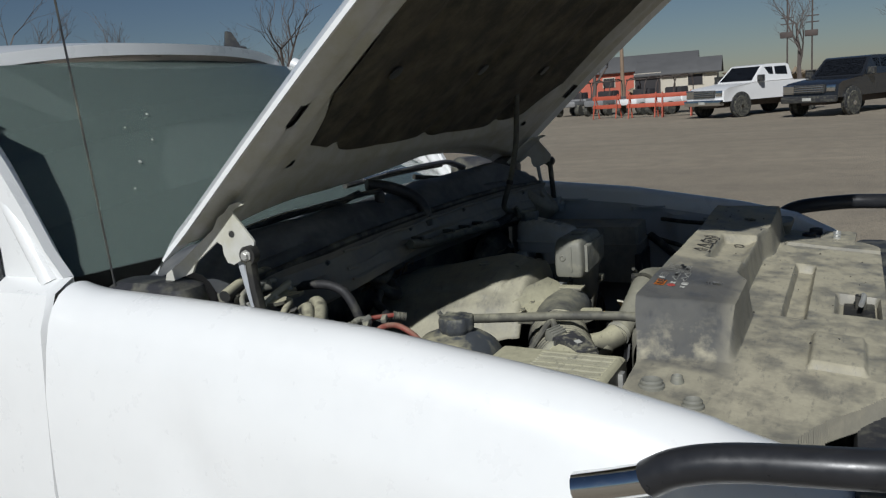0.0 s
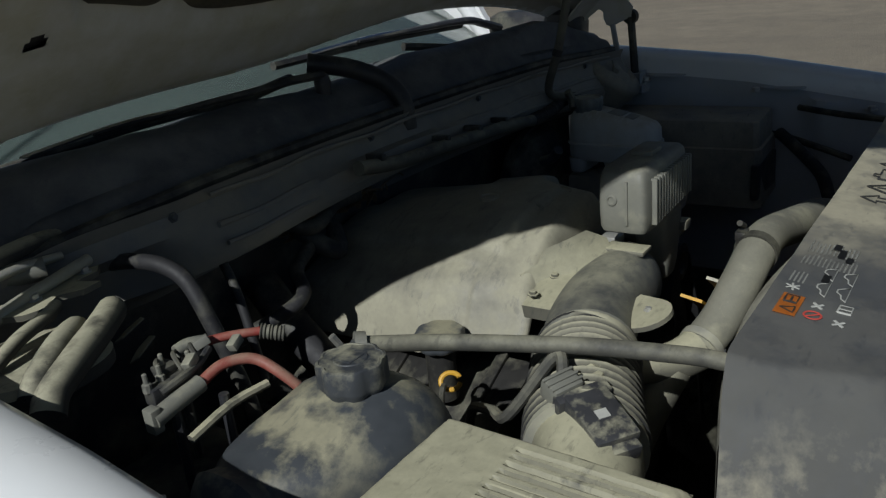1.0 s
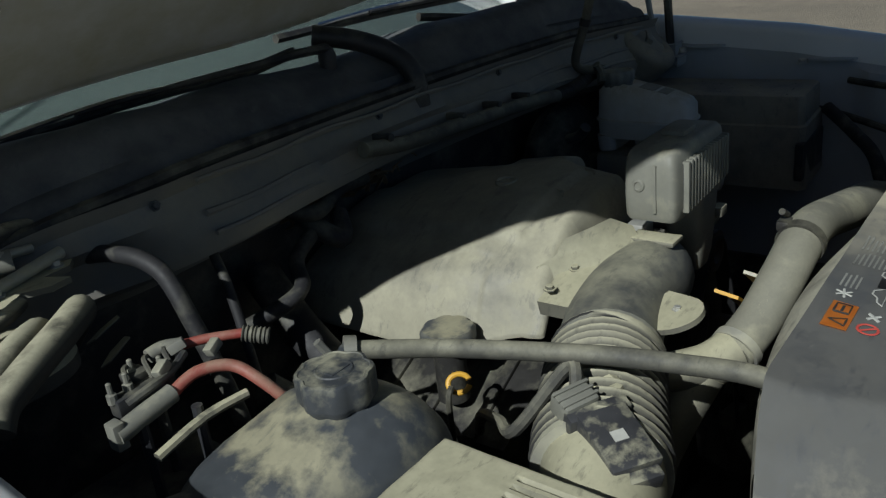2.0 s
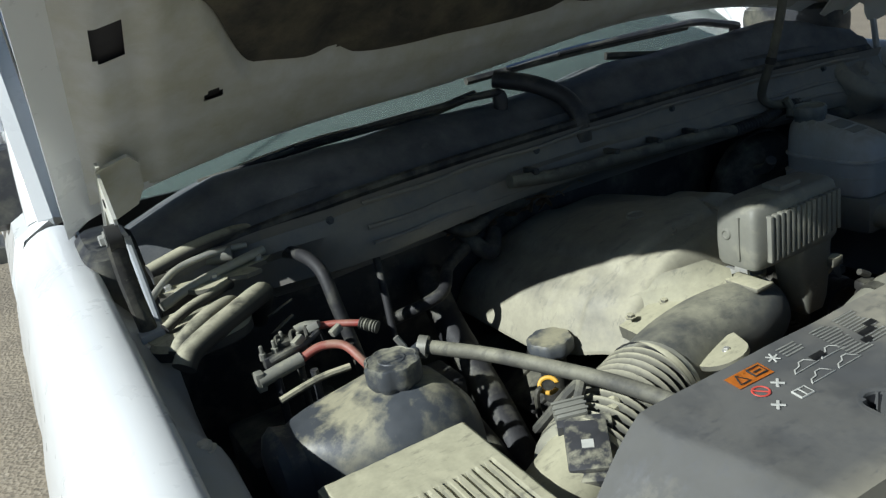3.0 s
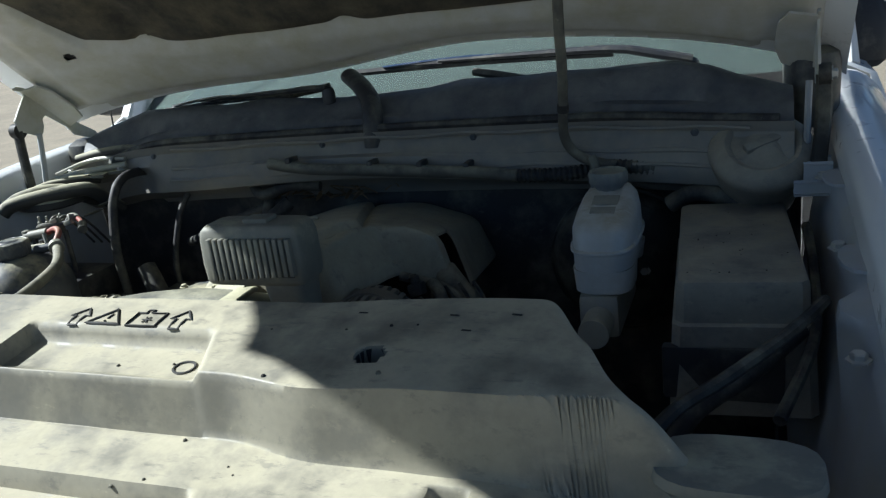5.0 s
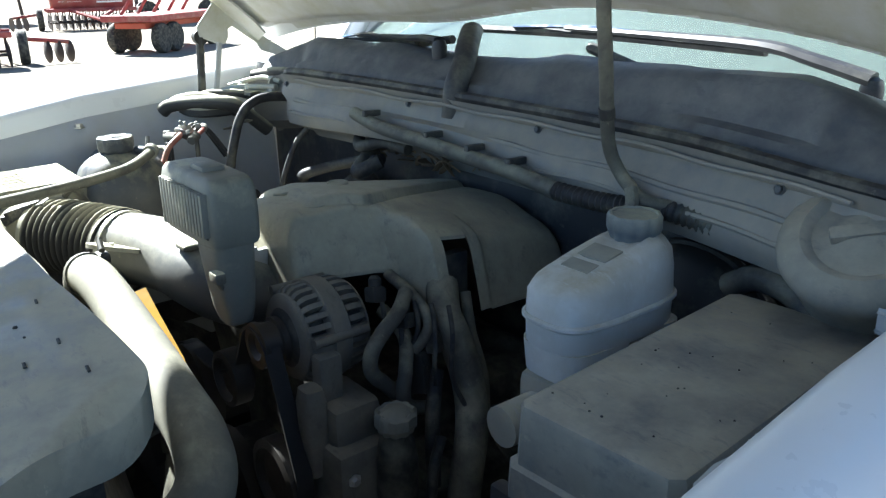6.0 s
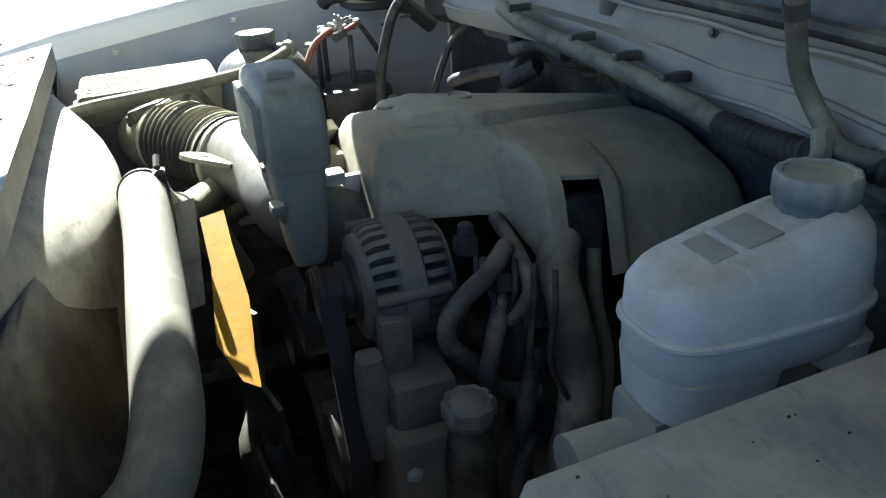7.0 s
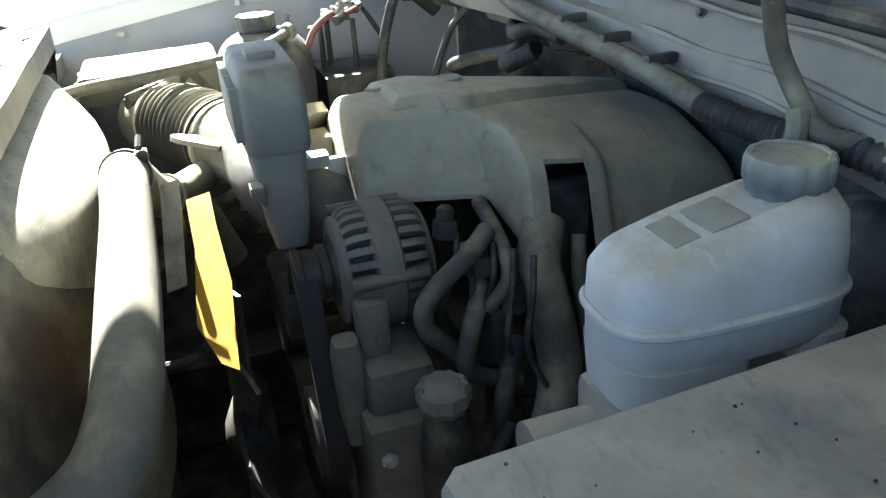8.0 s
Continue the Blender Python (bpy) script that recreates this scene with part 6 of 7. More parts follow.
box(bm, -0.262, -0.135, 0.250, 0.328, 0.62, 0.945, 0.012)
box(bm, -0.240, -0.150, 0.250, 0.318, 0.93, 0.992, 0.012)
part("casting", bm, "cast_metal", bracket)
bm = B()
loft(bm, [oval(-0.206, 0.330, z, hx, hy, 4, 18) for z, hx, hy in ((0.90, 0.012, 0.010), (0.94, 0.016, 0.014), (1.000, 0.018, 0.015), (1.018, 0.014, 0.012))])
part("lug", bm, "cast_metal", bracket)
bolt("bolt", (-0.263, 0.31, 0.91), bracket, 0.006, pose(0, 0, 0, 0, -90, 0))
# big vertical hose, curved hoses and connectors beside the pump
trunk = thing("engine_hoses", "dusty black hoses and connectors beside the engine", "hoses")
for pts, r, mt in (([(-0.186, 0.112, 1.090), (-0.216, 0.132, 1.064), (-0.238, 0.136, 1.044), (-0.251, 0.132, 1.010), (-0.263, 0.131, 0.978), (-0.280, 0.140, 0.950), (-0.298, 0.156, 0.925), (-0.305, 0.168, 0.890), (-0.300, 0.18, 0.78)], 0.0220, "rubber"),
                   ([(-0.150, 0.185, 1.060), (-0.205, 0.190, 1.045), (-0.238, 0.212, 1.020), (-0.245, 0.222, 0.985), (-0.230, 0.20, 0.955), (-0.23, 0.16, 0.94)], 0.0095, "rubber"),
                   ([(-0.13, 0.16, 1.10), (-0.20, 0.165, 1.085), (-0.232, 0.17, 1.06), (-0.225, 0.19, 1.03)], 0.008, "rubber"),
                   ([(-0.190, 0.075, 1.07), (-0.215, 0.085, 1.02), (-0.240, 0.085, 0.96), (-0.26, 0.10, 0.86)], 0.008, "rubber"),
                   ([(-0.24, 0.165, 1.00), (-0.262, 0.19, 0.95), (-0.275, 0.20, 0.86)], 0.010, "black_rubber"),
                   ([(-0.28, 0.19, 0.93), (-0.295, 0.215, 0.90), (-0.30, 0.225, 0.83)], 0.007, "black_rubber")):
    bm = B()
    tube(bm, pts, r, 14, 7)
    part("hose", bm, mt, trunk)
bm = B()
tube(bm, [(-0.190, 0.175, 1.095), (-0.215, 0.205, 1.084), (-0.222, 0.235, 1.066), (-0.224, 0.253, 1.045), (-0.222, 0.252, 1.018), (-0.222, 0.230, 0.992), (-0.224, 0.208, 0.960), (-0.22, 0.205, 0.90)], 0.0098, 14, 7)
part("curled_hose", bm, "rubber", trunk)
for x, y, z, sx, sy, sz, a in ((-0.228, 0.182, 1.000, 0.013, 0.012, 0.028, 20), (-0.205, 0.190, 1.066, 0.014, 0.012, 0.010, 10), (-0.180, 0.215, 1.100, 0.012, 0.010, 0.010, 0), (-0.236, 0.165, 1.040, 0.010, 0.012, 0.014, 35)):
    bm = B()
    box(bm, -sx, sx, -sy, sy, -sz, sz, 0.004, pose(x, y, z, 10, 15, a))
    lathe(bm, [(sx * 0.7, sz), (sx * 0.7, sz + 0.010), (sx * 0.4, sz + 0.014)], pose(x, y, z, 10, 15, a), 10)
    part("connector", bm, "dark_metal", trunk)
for k in range(5):
    bm = B()
    r0 = random.Random(k)
    p = Vector((-0.17 - 0.02 * k, 0.20 - 0.012 * k, 1.09))
    tube(bm, [p, p + Vector((-0.02, 0.01, -0.03)), p + Vector((r0.uniform(-0.04, 0.0), 0.02, -0.08)), p + Vector((r0.uniform(-0.04, 0.02), 0.0, -0.13))], 0.0032, 6, 6)
    part("wire", bm, "black_rubber", trunk)

# ---- fan shroud, upper radiator hose, yellow tag ----
rad = thing("radiator", "black plastic fan shroud on the radiator back", "radiator")
bm = B()
box(bm, -0.46, 0.46, 0.625, 0.70, 0.55, 1.185, 0.008)
part("core", bm, "dark_metal", rad)
bm = B()


def shroud_point(a, t):
    r = 0.265 + 0.20 * t
    x, z = 0.0 + min(0.46, max(-0.44, 1.10 * r * math.cos(a))), 0.80 + min(0.36, max(-0.3, 1.02 * r * math.sin(a)))
    y = 0.550 + 0.066 * t
    return (x, y, z)


sheet(bm, steps(0, 2 * math.pi, 72), steps(0, 1, 14), shroud_point)
part("fan_shroud", bm, "dark_plastic", rad, "dusty black plastic fan shroud")
bm = B()


def shelf_point(x, k):
    edge = 0.530 + 0.56 * (0.12 - x) ** 2
    prof = [(0.612, 1.196), (0.600, 1.192), (0.585, 1.182), (0.566, 1.168), (0.548, 1.151), (0.535, 1.134), (0.530, 1.120), (0.529, 1.095), (0.528, 1.04), (0.528, 0.96), (0.528, 0.86), (0.528, 0.74)]
    y, z = prof[int(k)]
    return (x, edge + (y - 0.530) * (0.612 - edge) / 0.082, z - 0.035 * (max(0, abs(x - 0.05) - 0.22) / 0.2) ** 2)


sheet(bm, steps(-0.40, 0.40, 64), list(range(12)), shelf_point)
part("top_housing", bm, "pale_lit_plastic", rad, "dusty top of the shroud, coloured pale for strong sun")
upper = thing("radiator_hose", "fat dusty upper radiator hose with a clamp", "hose")
bm = B()
tube(bm, [(0.150, 0.474, 1.062), (0.105, 0.488, 1.084), (0.060, 0.499, 1.118), (0.022, 0.504, 1.140), (-0.020, 0.505, 1.147), (-0.085, 0.504, 1.136), (-0.17, 0.506, 1.116), (-0.256, 0.509, 1.097), (-0.330, 0.513, 1.082), (-0.380, 0.530, 1.064), (-0.398, 0.570, 1.040), (-0.390, 0.62, 1.00)], lambda t: 0.0245 + 0.0025 * ease(t, 0.35, 0.6), 24, 8)
hose = part("hose", bm, "pale_rubber", upper)
bm = B()
tube(bm, [(0.018, 0.504, 1.1418), (0.006, 0.5045, 1.1445)], 0.0272, 24, 1)
box(bm, -0.002, 0.020, 0.478, 0.492, 1.156, 1.168, 0.003)
tube(bm, [(0.004, 0.486, 1.172), (0.018, 0.484, 1.180)], 0.004, 8, 1)
part("clamp", bm, "dark_metal", upper, "worn steel hose clamp")
bm = B()
tube(bm, [(0.146, 0.476, 1.064), (0.137, 0.4785, 1.068)], 0.0275, 24, 1)
part("clamp", bm, "bare_metal", upper)
bm = B()
tube(bm, [(0.148, 0.475, 1.063), (0.172, 0.458, 1.056), (0.200, 0.436, 1.058), (0.215, 0.420, 1.060)], lambda t: 0.026 - 0.006 * t, 18, 5)
tube(bm, [(0.178, 0.455, 1.050), (0.205, 0.435, 1.00), (0.21, 0.41, 0.93)], 0.024, 14, 4)
part("outlet", bm, "dust_plastic", upper, "dusty cast outlet")
tag = thing("yellow_fan_guard", "yellow plastic fan warning plate behind the hose", "warning plate")
def slab(bm, pts, thick):
    """A plate over an outline in space, thickened downwards."""
    up = [bm.verts.new(p) for p in pts]
    dn = [bm.verts.new((p[0] + thick, p[1], p[2] - thick)) for p in pts]
    bm.faces.new(up)
    bm.faces.new(dn[::-1])
    for k in range(len(pts)):
        q = (k + 1) % len(pts)
        bm.faces.new((up[q], up[k], dn[k], dn[q]))


bm = B()
slab(bm, [(0.060, 0.452, 1.086), (0.060, 0.424, 1.091), (0.016, 0.424, 1.066), (-0.045, 0.420, 1.024), (-0.088, 0.426, 0.990), (-0.138, 0.430, 0.968), (-0.128, 0.446, 0.974), (-0.082, 0.464, 0.998), (-0.024, 0.456, 1.032), (0.000, 0.452, 1.048)], 0.003)
part("plate", bm, "yellow", tag)
bm = B()
slab(bm, [(0.050, 0.476, 1.112), (0.050, 0.454, 1.116), (-0.050, 0.466, 1.032), (-0.055, 0.487, 1.030)], 0.003)
part("backing", bm, "pale_lit_plastic", tag, "pale dusted backing strip")
for stay in ([(0.03, 0.462, 1.088), (0.03, 0.470, 1.04), (0.03, 0.535, 1.00)], [(-0.08, 0.450, 0.992), (-0.08, 0.47, 0.96), (-0.07, 0.535, 0.95)]):
    bm = B()
    tube(bm, stay, 0.005, 8, 4)
    part("stay", bm, "dark_metal", tag)

# ---- driver's side: brake reservoir, fuse centre, hood cable ----
brake = thing("brake_fluid_reservoir", "milky white brake fluid reservoir with dark cap", "fluid reservoir")


def bres_ring(z, gx0, gx1, y0, y1, p=3.4, slope=0.0):
    ring = oval((gx0 + gx1) / 2, (y0 + y1) / 2, z, (gx1 - gx0) / 2, (y1 - y0) / 2, p, 36)
    return [(x, y, zz - slope * max(0, (y - 0.07))) for x, y, zz in ring]


bm = B()
loft(bm, [bres_ring(1.120, -0.503, -0.417, 0.026, 0.198), bres_ring(1.124, -0.505, -0.415, 0.023, 0.2005), bres_ring(1.150, -0.506, -0.414, 0.022, 0.201)])
loft(bm, [bres_ring(1.086, -0.496, -0.424, 0.106, 0.190), bres_ring(1.090, -0.502, -0.418, 0.100, 0.197), bres_ring(1.124, -0.5045, -0.4155, 0.094, 0.200)])
loft(bm, [bres_ring(1.092, -0.494, -0.426, 0.030, 0.056), bres_ring(1.096, -0.500, -0.420, 0.026, 0.062), bres_ring(1.124, -0.5045, -0.4155, 0.024, 0.068)])
part("lower_tank", bm, "reservoir", brake, "milky white lower tank")
bm = B()
loft(bm, [bres_ring(1.149, -0.5075, -0.4125, 0.0205, 0.2025), bres_ring(1.151, -0.5095, -0.4105, 0.0185, 0.2045), bres_ring(1.154, -0.5095, -0.4105, 0.0185, 0.2045), bres_ring(1.156, -0.5075, -0.4125, 0.0205, 0.2025)])
part("weld_rim", bm, "reservoir", brake)
bm = B()
loft(bm, [bres_ring(1.155, -0.506, -0.414, 0.022, 0.201), bres_ring(1.185, -0.505, -0.415, 0.024, 0.200, 3.4, 0.05), bres_ring(1.204, -0.501, -0.419, 0.026, 0.194, 3.4, 0.14), bres_ring(1.214, -0.494, -0.426, 0.031, 0.184, 3.0, 0.19), bres_ring(1.219, -0.482, -0.438, 0.034, 0.165, 2.8, 0.22)])
ut = part("upper_tank", bm, "reservoir", brake, "milky white upper tank, dusty on top")
bm = B()
lathe(bm, [(0.025, 1.200), (0.027, 1.212), (0.027, 1.2165), (0.0292, 1.221), (0.0300, 1.223), (0.0300, 1.2355), (0.0280, 1.2390), (0.0245, 1.2392), (0.0235, 1.2375), (0.002, 1.2380)], Matrix.Translation((-0.455, 0.058, 0)), 72, 12, 0.0016)
part("cap", bm, "blue_cap", brake, "dusty dark blue-grey screw cap")
for x0, x1, y0, y1 in ((-0.479, -0.441, 0.104, 0.132), (-0.478, -0.442, 0.139, 0.158)):
    bm = B()
    ym = (y0 + y1) / 2
    box(bm, x0, x1, y0 - ym, y1 - ym, -0.002, 0.0008, 0.0004, Matrix.Translation((0, ym, 1.2190 - 0.22 * (ym - 0.07))) @ pose(0, 0, 0, -12.4, 0, 0))
    part("label_patch", bm, "faded_label", ut, "dusty faded label")
bm = B()
box(bm, -0.485, -0.425, 0.02, 0.20, 1.02, 1.088, 0.012)
tube(bm, [(-0.455, 0.20, 1.05), (-0.455, 0.25, 1.05)], 0.022, 16, 1)
tube(bm, [(-0.455, 0.09, 1.06), (-0.455, 0.09, 1.095)], 0.014, 12, 1)
tube(bm, [(-0.455, 0.165, 1.06), (-0.455, 0.165, 1.095)], 0.014, 12, 1)
part("master_cylinder", bm, "bare_metal", brake, "dull cast master cylinder")
booster = thing("brake_booster", "round dusty black brake booster on the firewall", "brake booster")
part("drum", ring_y([(0.02, -0.10), (0.105, -0.098), (0.125, -0.08), (0.125, -0.055), (0.11, -0.035), (0.07, -0.015), (0.03, 0.0), (0.03, 0.02), (0.005, 0.021)], 36, Vector((-0.455, 0, 1.05))), "dark_metal", booster)
part("crimp_rim", ring_y([(0.121, -0.072), (0.1295, -0.070), (0.1305, -0.064), (0.1295, -0.058), (0.121, -0.056)], 48, Vector((-0.455, 0, 1.05))), "dark_metal", booster)
bm = B()
tube(bm, [(-0.405, -0.03, 1.115), (-0.405, 0.0, 1.125), (-0.395, 0.02, 1.145)], 0.010, 12, 4)
part("check_valve", bm, "black_plastic", booster)
for dx in (-0.04, 0.04):
    bolt("stud", (-0.455 + dx, -0.008, 1.05), booster, 0.007, pose(0, 0, 0, -90, 0, 0))
fuse = thing("fuse_box", "large dust-grey plastic fuse box cover", "fuse box")
bm = B()
m = pose(-0.643, 0.184, 1.172, -0.3, 0, 3.4)


def lid_ring(z, hx, hy, cut):
    """A rectangle with small clipped corners."""
    return [m @ Vector((sx * (hx - cut * a), sy * (hy - cut * (1 - a)), z)) for sx, sy, order in ((1, 1, (0, 1)), (-1, 1, (1, 0)), (-1, -1, (0, 1)), (1, -1, (1, 0))) for a in order]


loft(bm, [lid_ring(z, hx, hy, c) for z, hx, hy, c in ((-0.17, 0.086, 0.176, 0.010), (-0.055, 0.080, 0.170, 0.010), (-0.052, 0.076, 0.166, 0.010), (-0.006, 0.074, 0.164, 0.009), (-0.0015, 0.072, 0.162, 0.008), (0.0, 0.069, 0.159, 0.007))])
part("lid", bm, "fuse_plastic", fuse, "dust-grey plastic lid")
bm = B()
tube(bm, [(-0.715, 0.36, 1.12), (-0.66, 0.42, 1.09), (-0.60, 0.47, 1.06), (-0.56, 0.50, 0.98)], 0.012, 12, 6)
part("loom", bm, "black_rubber", fuse)
bm = B()
box(bm, -0.70, -0.56, 0.345, 0.36, 1.02, 1.09, 0.004)
part("base", bm, "dark_plastic", fuse)
for k in range(24):
    x, y = rl.uniform(-0.72, -0.585), rl.uniform(0.07, 0.33)
    bm = B()
    r0 = rl.uniform(0.0006, 0.0013)
    lathe(bm, [(r0, 0), (r0 * 0.8, r0 * 0.7), (r0 * 0.2, r0)], Matrix.Translation((x, y, 1.1722 - 0.005 * (y - 0.184))), 6)
    part("mud_crumb", bm, "dark_metal", fuse)
# strut-tower dome and hoses behind the fuse box
dome = thing("washer_filler", "dusty rounded plastic housing by the firewall corner", "housing")
bm = B()
tilt = pose(-0.676, 0.010, 1.250, -36, -6, 0) @ Matrix.Diagonal((0.96, 0.96, 1.0, 1.0))
lathe(bm, [(0.060, -0.10), (0.070, -0.04), (0.078, -0.012), (0.080, -0.004), (0.078, 0.003), (0.070, 0.010), (0.056, 0.016), (0.050, 0.014), (0.046, 0.010), (0.030, 0.012), (0.018, 0.018), (0.002, 0.020)], tilt, 40)
db = part("body", bm, "fuse_plastic", dome)
bm = B()
box(bm, -0.030, 0.030, -0.008, 0.008, 0.010, 0.022, 0.004, tilt @ pose(0, 0, 0, 0, 0, 35))
part("grip_bar", bm, "fuse_plastic", db)
bm = B()
tube(bm, [(-0.54, 0.00, 1.165), (-0.575, 0.005, 1.185), (-0.62, 0.01, 1.18), (-0.66, 0.02, 1.15)], 0.014, 12, 6)
part("hose", bm, "black_rubber", dome)
bm = B()
tube(bm, [(-0.735, 0.07, 1.15), (-0.738, 0.20, 1.13), (-0.730, 0.36, 1.11), (-0.69, 0.50, 1.08)], 0.007, 8, 6)
part("cable", bm, "black_rubber", dome)
cable = thing("hood_lamp_cable", "dusty corrugated cable hanging from the hood", "cable")
bm = B()
hp = hood_point(-0.40, 0.22, -0.02)
tube(bm, [hp, (-0.395, 0.056, 1.46), (-0.393, 0.046, 1.40), (-0.387, 0.032, 1.335), (-0.382, 0.018, 1.292), (-0.390, 0.008, 1.264), (-0.410, 0.010, 1.248), (-0.432, 0.022, 1.244), (-0.452, 0.014, 1.238), (-0.47, -0.03, 1.23)], 0.0080, 14, 8)
cb = part("sheath", bm, "rubber", cable)
bm = B()
tube(bm, [(-0.3876, 0.0335, 1.341), (-0.3862, 0.030, 1.329)], 0.0095, 12, 1)
part("tape", bm, "black_rubber", cb)
bm = B()
tube(bm, [(-0.425, 0.030, 1.255), (-0.432, 0.035, 1.238), (-0.425, 0.04, 1.222)], 0.008, 8, 4)
part("zip_tie_loop", bm, "rubber", cb)
conduit = thing("firewall_conduit", "dusty wire conduit clipped along the firewall", "conduit")
bm = B()
tube(bm, [(0.18, 0.006, 1.262), (0.10, 0.010, 1.250), (-0.02, 0.012, 1.244), (-0.12, 0.012, 1.238), (-0.22, 0.014, 1.233), (-0.30, 0.018, 1.225)], 0.011, 12, 8)
cn = part("sheath", bm, "rubber", conduit)
bm = B()
tube(bm, [(-0.30, 0.018, 1.225), (-0.38, 0.014, 1.225), (-0.46, 0.006, 1.232), (-0.56, 0.0, 1.22)], lambda t: 0.011 + 0.0016 * math.sin(t * 190), 12, 40)
part("corrugated_sleeve", bm, "black_rubber", cn)
for x, z in ((0.135, 1.258), (-0.03, 1.246), (-0.125, 1.241), (-0.21, 1.236)):
    bm = B()
    box(bm, x - 0.005, x + 0.005, -0.014, 0.018, z + 0.004, z + 0.014, 0.002, None)
    part("clip", bm, "dark_plastic", cn)

# ---- yard around: parked trucks, barricades, implements, buildings, trees ----


def far_pickup(paint, label, place):
    """A parked crew-cab pickup: nose along +x, origin on the ground under its middle."""
    t = thing("pickup_truck", label, "pickup truck", at=place)
    bm = B()
    prof = [(-2.75, 0.62), (-2.75, 1.22), (-0.95, 1.25), (-0.90, 1.28), (1.20, 1.27), (1.35, 1.24), (2.45, 1.13), (2.68, 1.02), (2.72, 0.62)]
    rings = []
    for y, k in ((-0.97, 0.96), (-0.99, 1.0), (0.99, 1.0), (0.97, 0.96)):
        rings.append([(x * (k if abs(x) > 2 else 1), y, 0.62 + (z - 0.62) * k) for x, z in prof])
    loft(bm, rings)
    part("body", bm, paint, t, sharp=25)
    bm = B()
    cab = [(-0.92, 1.24), (-0.80, 1.84), (-0.62, 1.90), (0.40, 1.91), (0.55, 1.87), (1.18, 1.26)]
    loft(bm, [[(x, y, z) for x, z in cab] for y in (-0.82, 0.82)])
    for v in bm.verts:
        if v.co.z < 1.3:
            v.co.y *= 1.16
    part("cab", bm, paint, t, sharp=25)
    for s in (1, -1):
        for x0, x1, a in ((-0.68, -0.02, 0.0), (0.06, 0.72, 0.34)):
            bm = B()
            vs = [bm.verts.new(p) for p in ((x0, 0.925 * s, 1.34), (x1 + a * 0.6, 0.925 * s, 1.34), (x1 - a * 0.6, 0.842 * s, 1.80), (x0 + 0.04, 0.842 * s, 1.80))]
            bmesh.ops.solidify(bm, geom=[bm.faces.new(vs)], thickness=0.02)
            part("side_window", bm, "body_black", t, "dark side window")
    bm = B()
    vs = [bm.verts.new(p) for p in ((1.14, -0.82, 1.33), (1.14, 0.82, 1.33), (0.60, 0.72, 1.84), (0.60, -0.72, 1.84))]
    bmesh.ops.solidify(bm, geom=[bm.faces.new(vs)], thickness=0.02)
    part("windshield", bm, "body_black", t, "dark windshield")
    bm = B()
    box(bm, 2.66, 2.78, -0.55, 0.55, 0.78, 1.06, 0.03)
    gr = part("grille", bm, "dark_plastic", t)
    for z in (0.85, 0.92, 0.99):
        bm = B()
        box(bm, 2.77, 2.80, -0.52, 0.52, z - 0.015, z + 0.015, 0.005)
        part("slat", bm, "chrome", gr)
    for s in (1, -1):
        bm = B()
        box(bm, 2.60, 2.75, 0.60 * s, 0.92 * s, 0.82, 1.04, 0.04)
        part("headlamp", bm, "chrome", t)
        for x in (1.85, -1.70):
            bm = B()
            lathe(bm, [(0.46, -0.01), (0.49, 0.0), (0.49, 0.06), (0.40, 0.07)], Matrix.Translation((x, 0.96 * s, 0.46)) @ pose(0, 0, 0, -90 * s, 0, 0), 24)
            part("wheel_arch", bm, "dark_plastic", t)
            bm = B()
            lathe(bm, [(0.24, -0.13), (0.38, -0.13), (0.40, -0.09), (0.40, 0.09), (0.38, 0.14), (0.24, 0.14)], Matrix.Translation((x, 0.93 * s, 0.40)) @ pose(0, 0, 0, -90 * s, 0, 0), 24)
            wh = part("wheel", bm, "tyre", t)
            bm = B()
            lathe(bm, [(0.25, 0.10), (0.22, 0.13), (0.10, 0.10), (0.08, 0.15), (0.01, 0.15)], Matrix.Translation((x, 0.93 * s, 0.40)) @ pose(0, 0, 0, -90 * s, 0, 0), 16)
            part("rim", bm, "chrome", wh)
        bm = B()
        box(bm, 0.85, 1.02, 0.98 * s, 1.22 * s, 1.28, 1.52, 0.03)
        part("mirror", bm, "dark_plastic", t)
    bm = B()
    box(bm, 2.68, 2.88, -0.98, 0.98, 0.48, 0.70, 0.05)
    part("bumper", bm, "chrome" if paint == "body_white" else "dark_plastic", t)
    bm = B()
    box(bm, 2.885, 2.895, -0.16, 0.16, 0.54, 0.64, 0.005)
    part("plate", bm, "label_white", t)
    bm = B()
    box(bm, -2.6, 2.5, -0.45, 0.45, 0.38, 0.66, 0.02)
    part("chassis", bm, "dark_steel", t)
    return t


far_pickup("body_white", "white crew-cab pickup parked across the yard", pose(-33.2, -2.6, 0, 0, 0, -38))
far_pickup("body_black", "black crew-cab pickup parked across the yard", pose(-30.6, 0.9, 0, 0, 0, -30))


def barricade(place):
    t = thing("barricade", "orange folding barricade on gravel", "barricade", "barricades in the yard", at=place)
    for z in (0.55, 0.95):
        bm = B()
        box(bm, -0.75, 0.75, -0.03, 0.03, z - 0.09, z + 0.09, 0.01)
        part("board", bm, "orange_steel", t)
    for x in (-0.6, 0.6):
        for s in (1, -1):
            bm = B()
            tube(bm, [(x, 0.28 * s, 0.0), (x, 0.02 * s, 1.1)], 0.03, 6, 1)
            part("leg", bm, "orange_steel", t)
    return t


b0 = barricade(pose(-36.5, -9.6, 0, 0, 0, 75))
for x, y, a in ((-35.2, -7.6, 85), (-34.6, -6.0, 95)):
    copy_thing(b0, pose(x, y, 0, 0, 0, a))


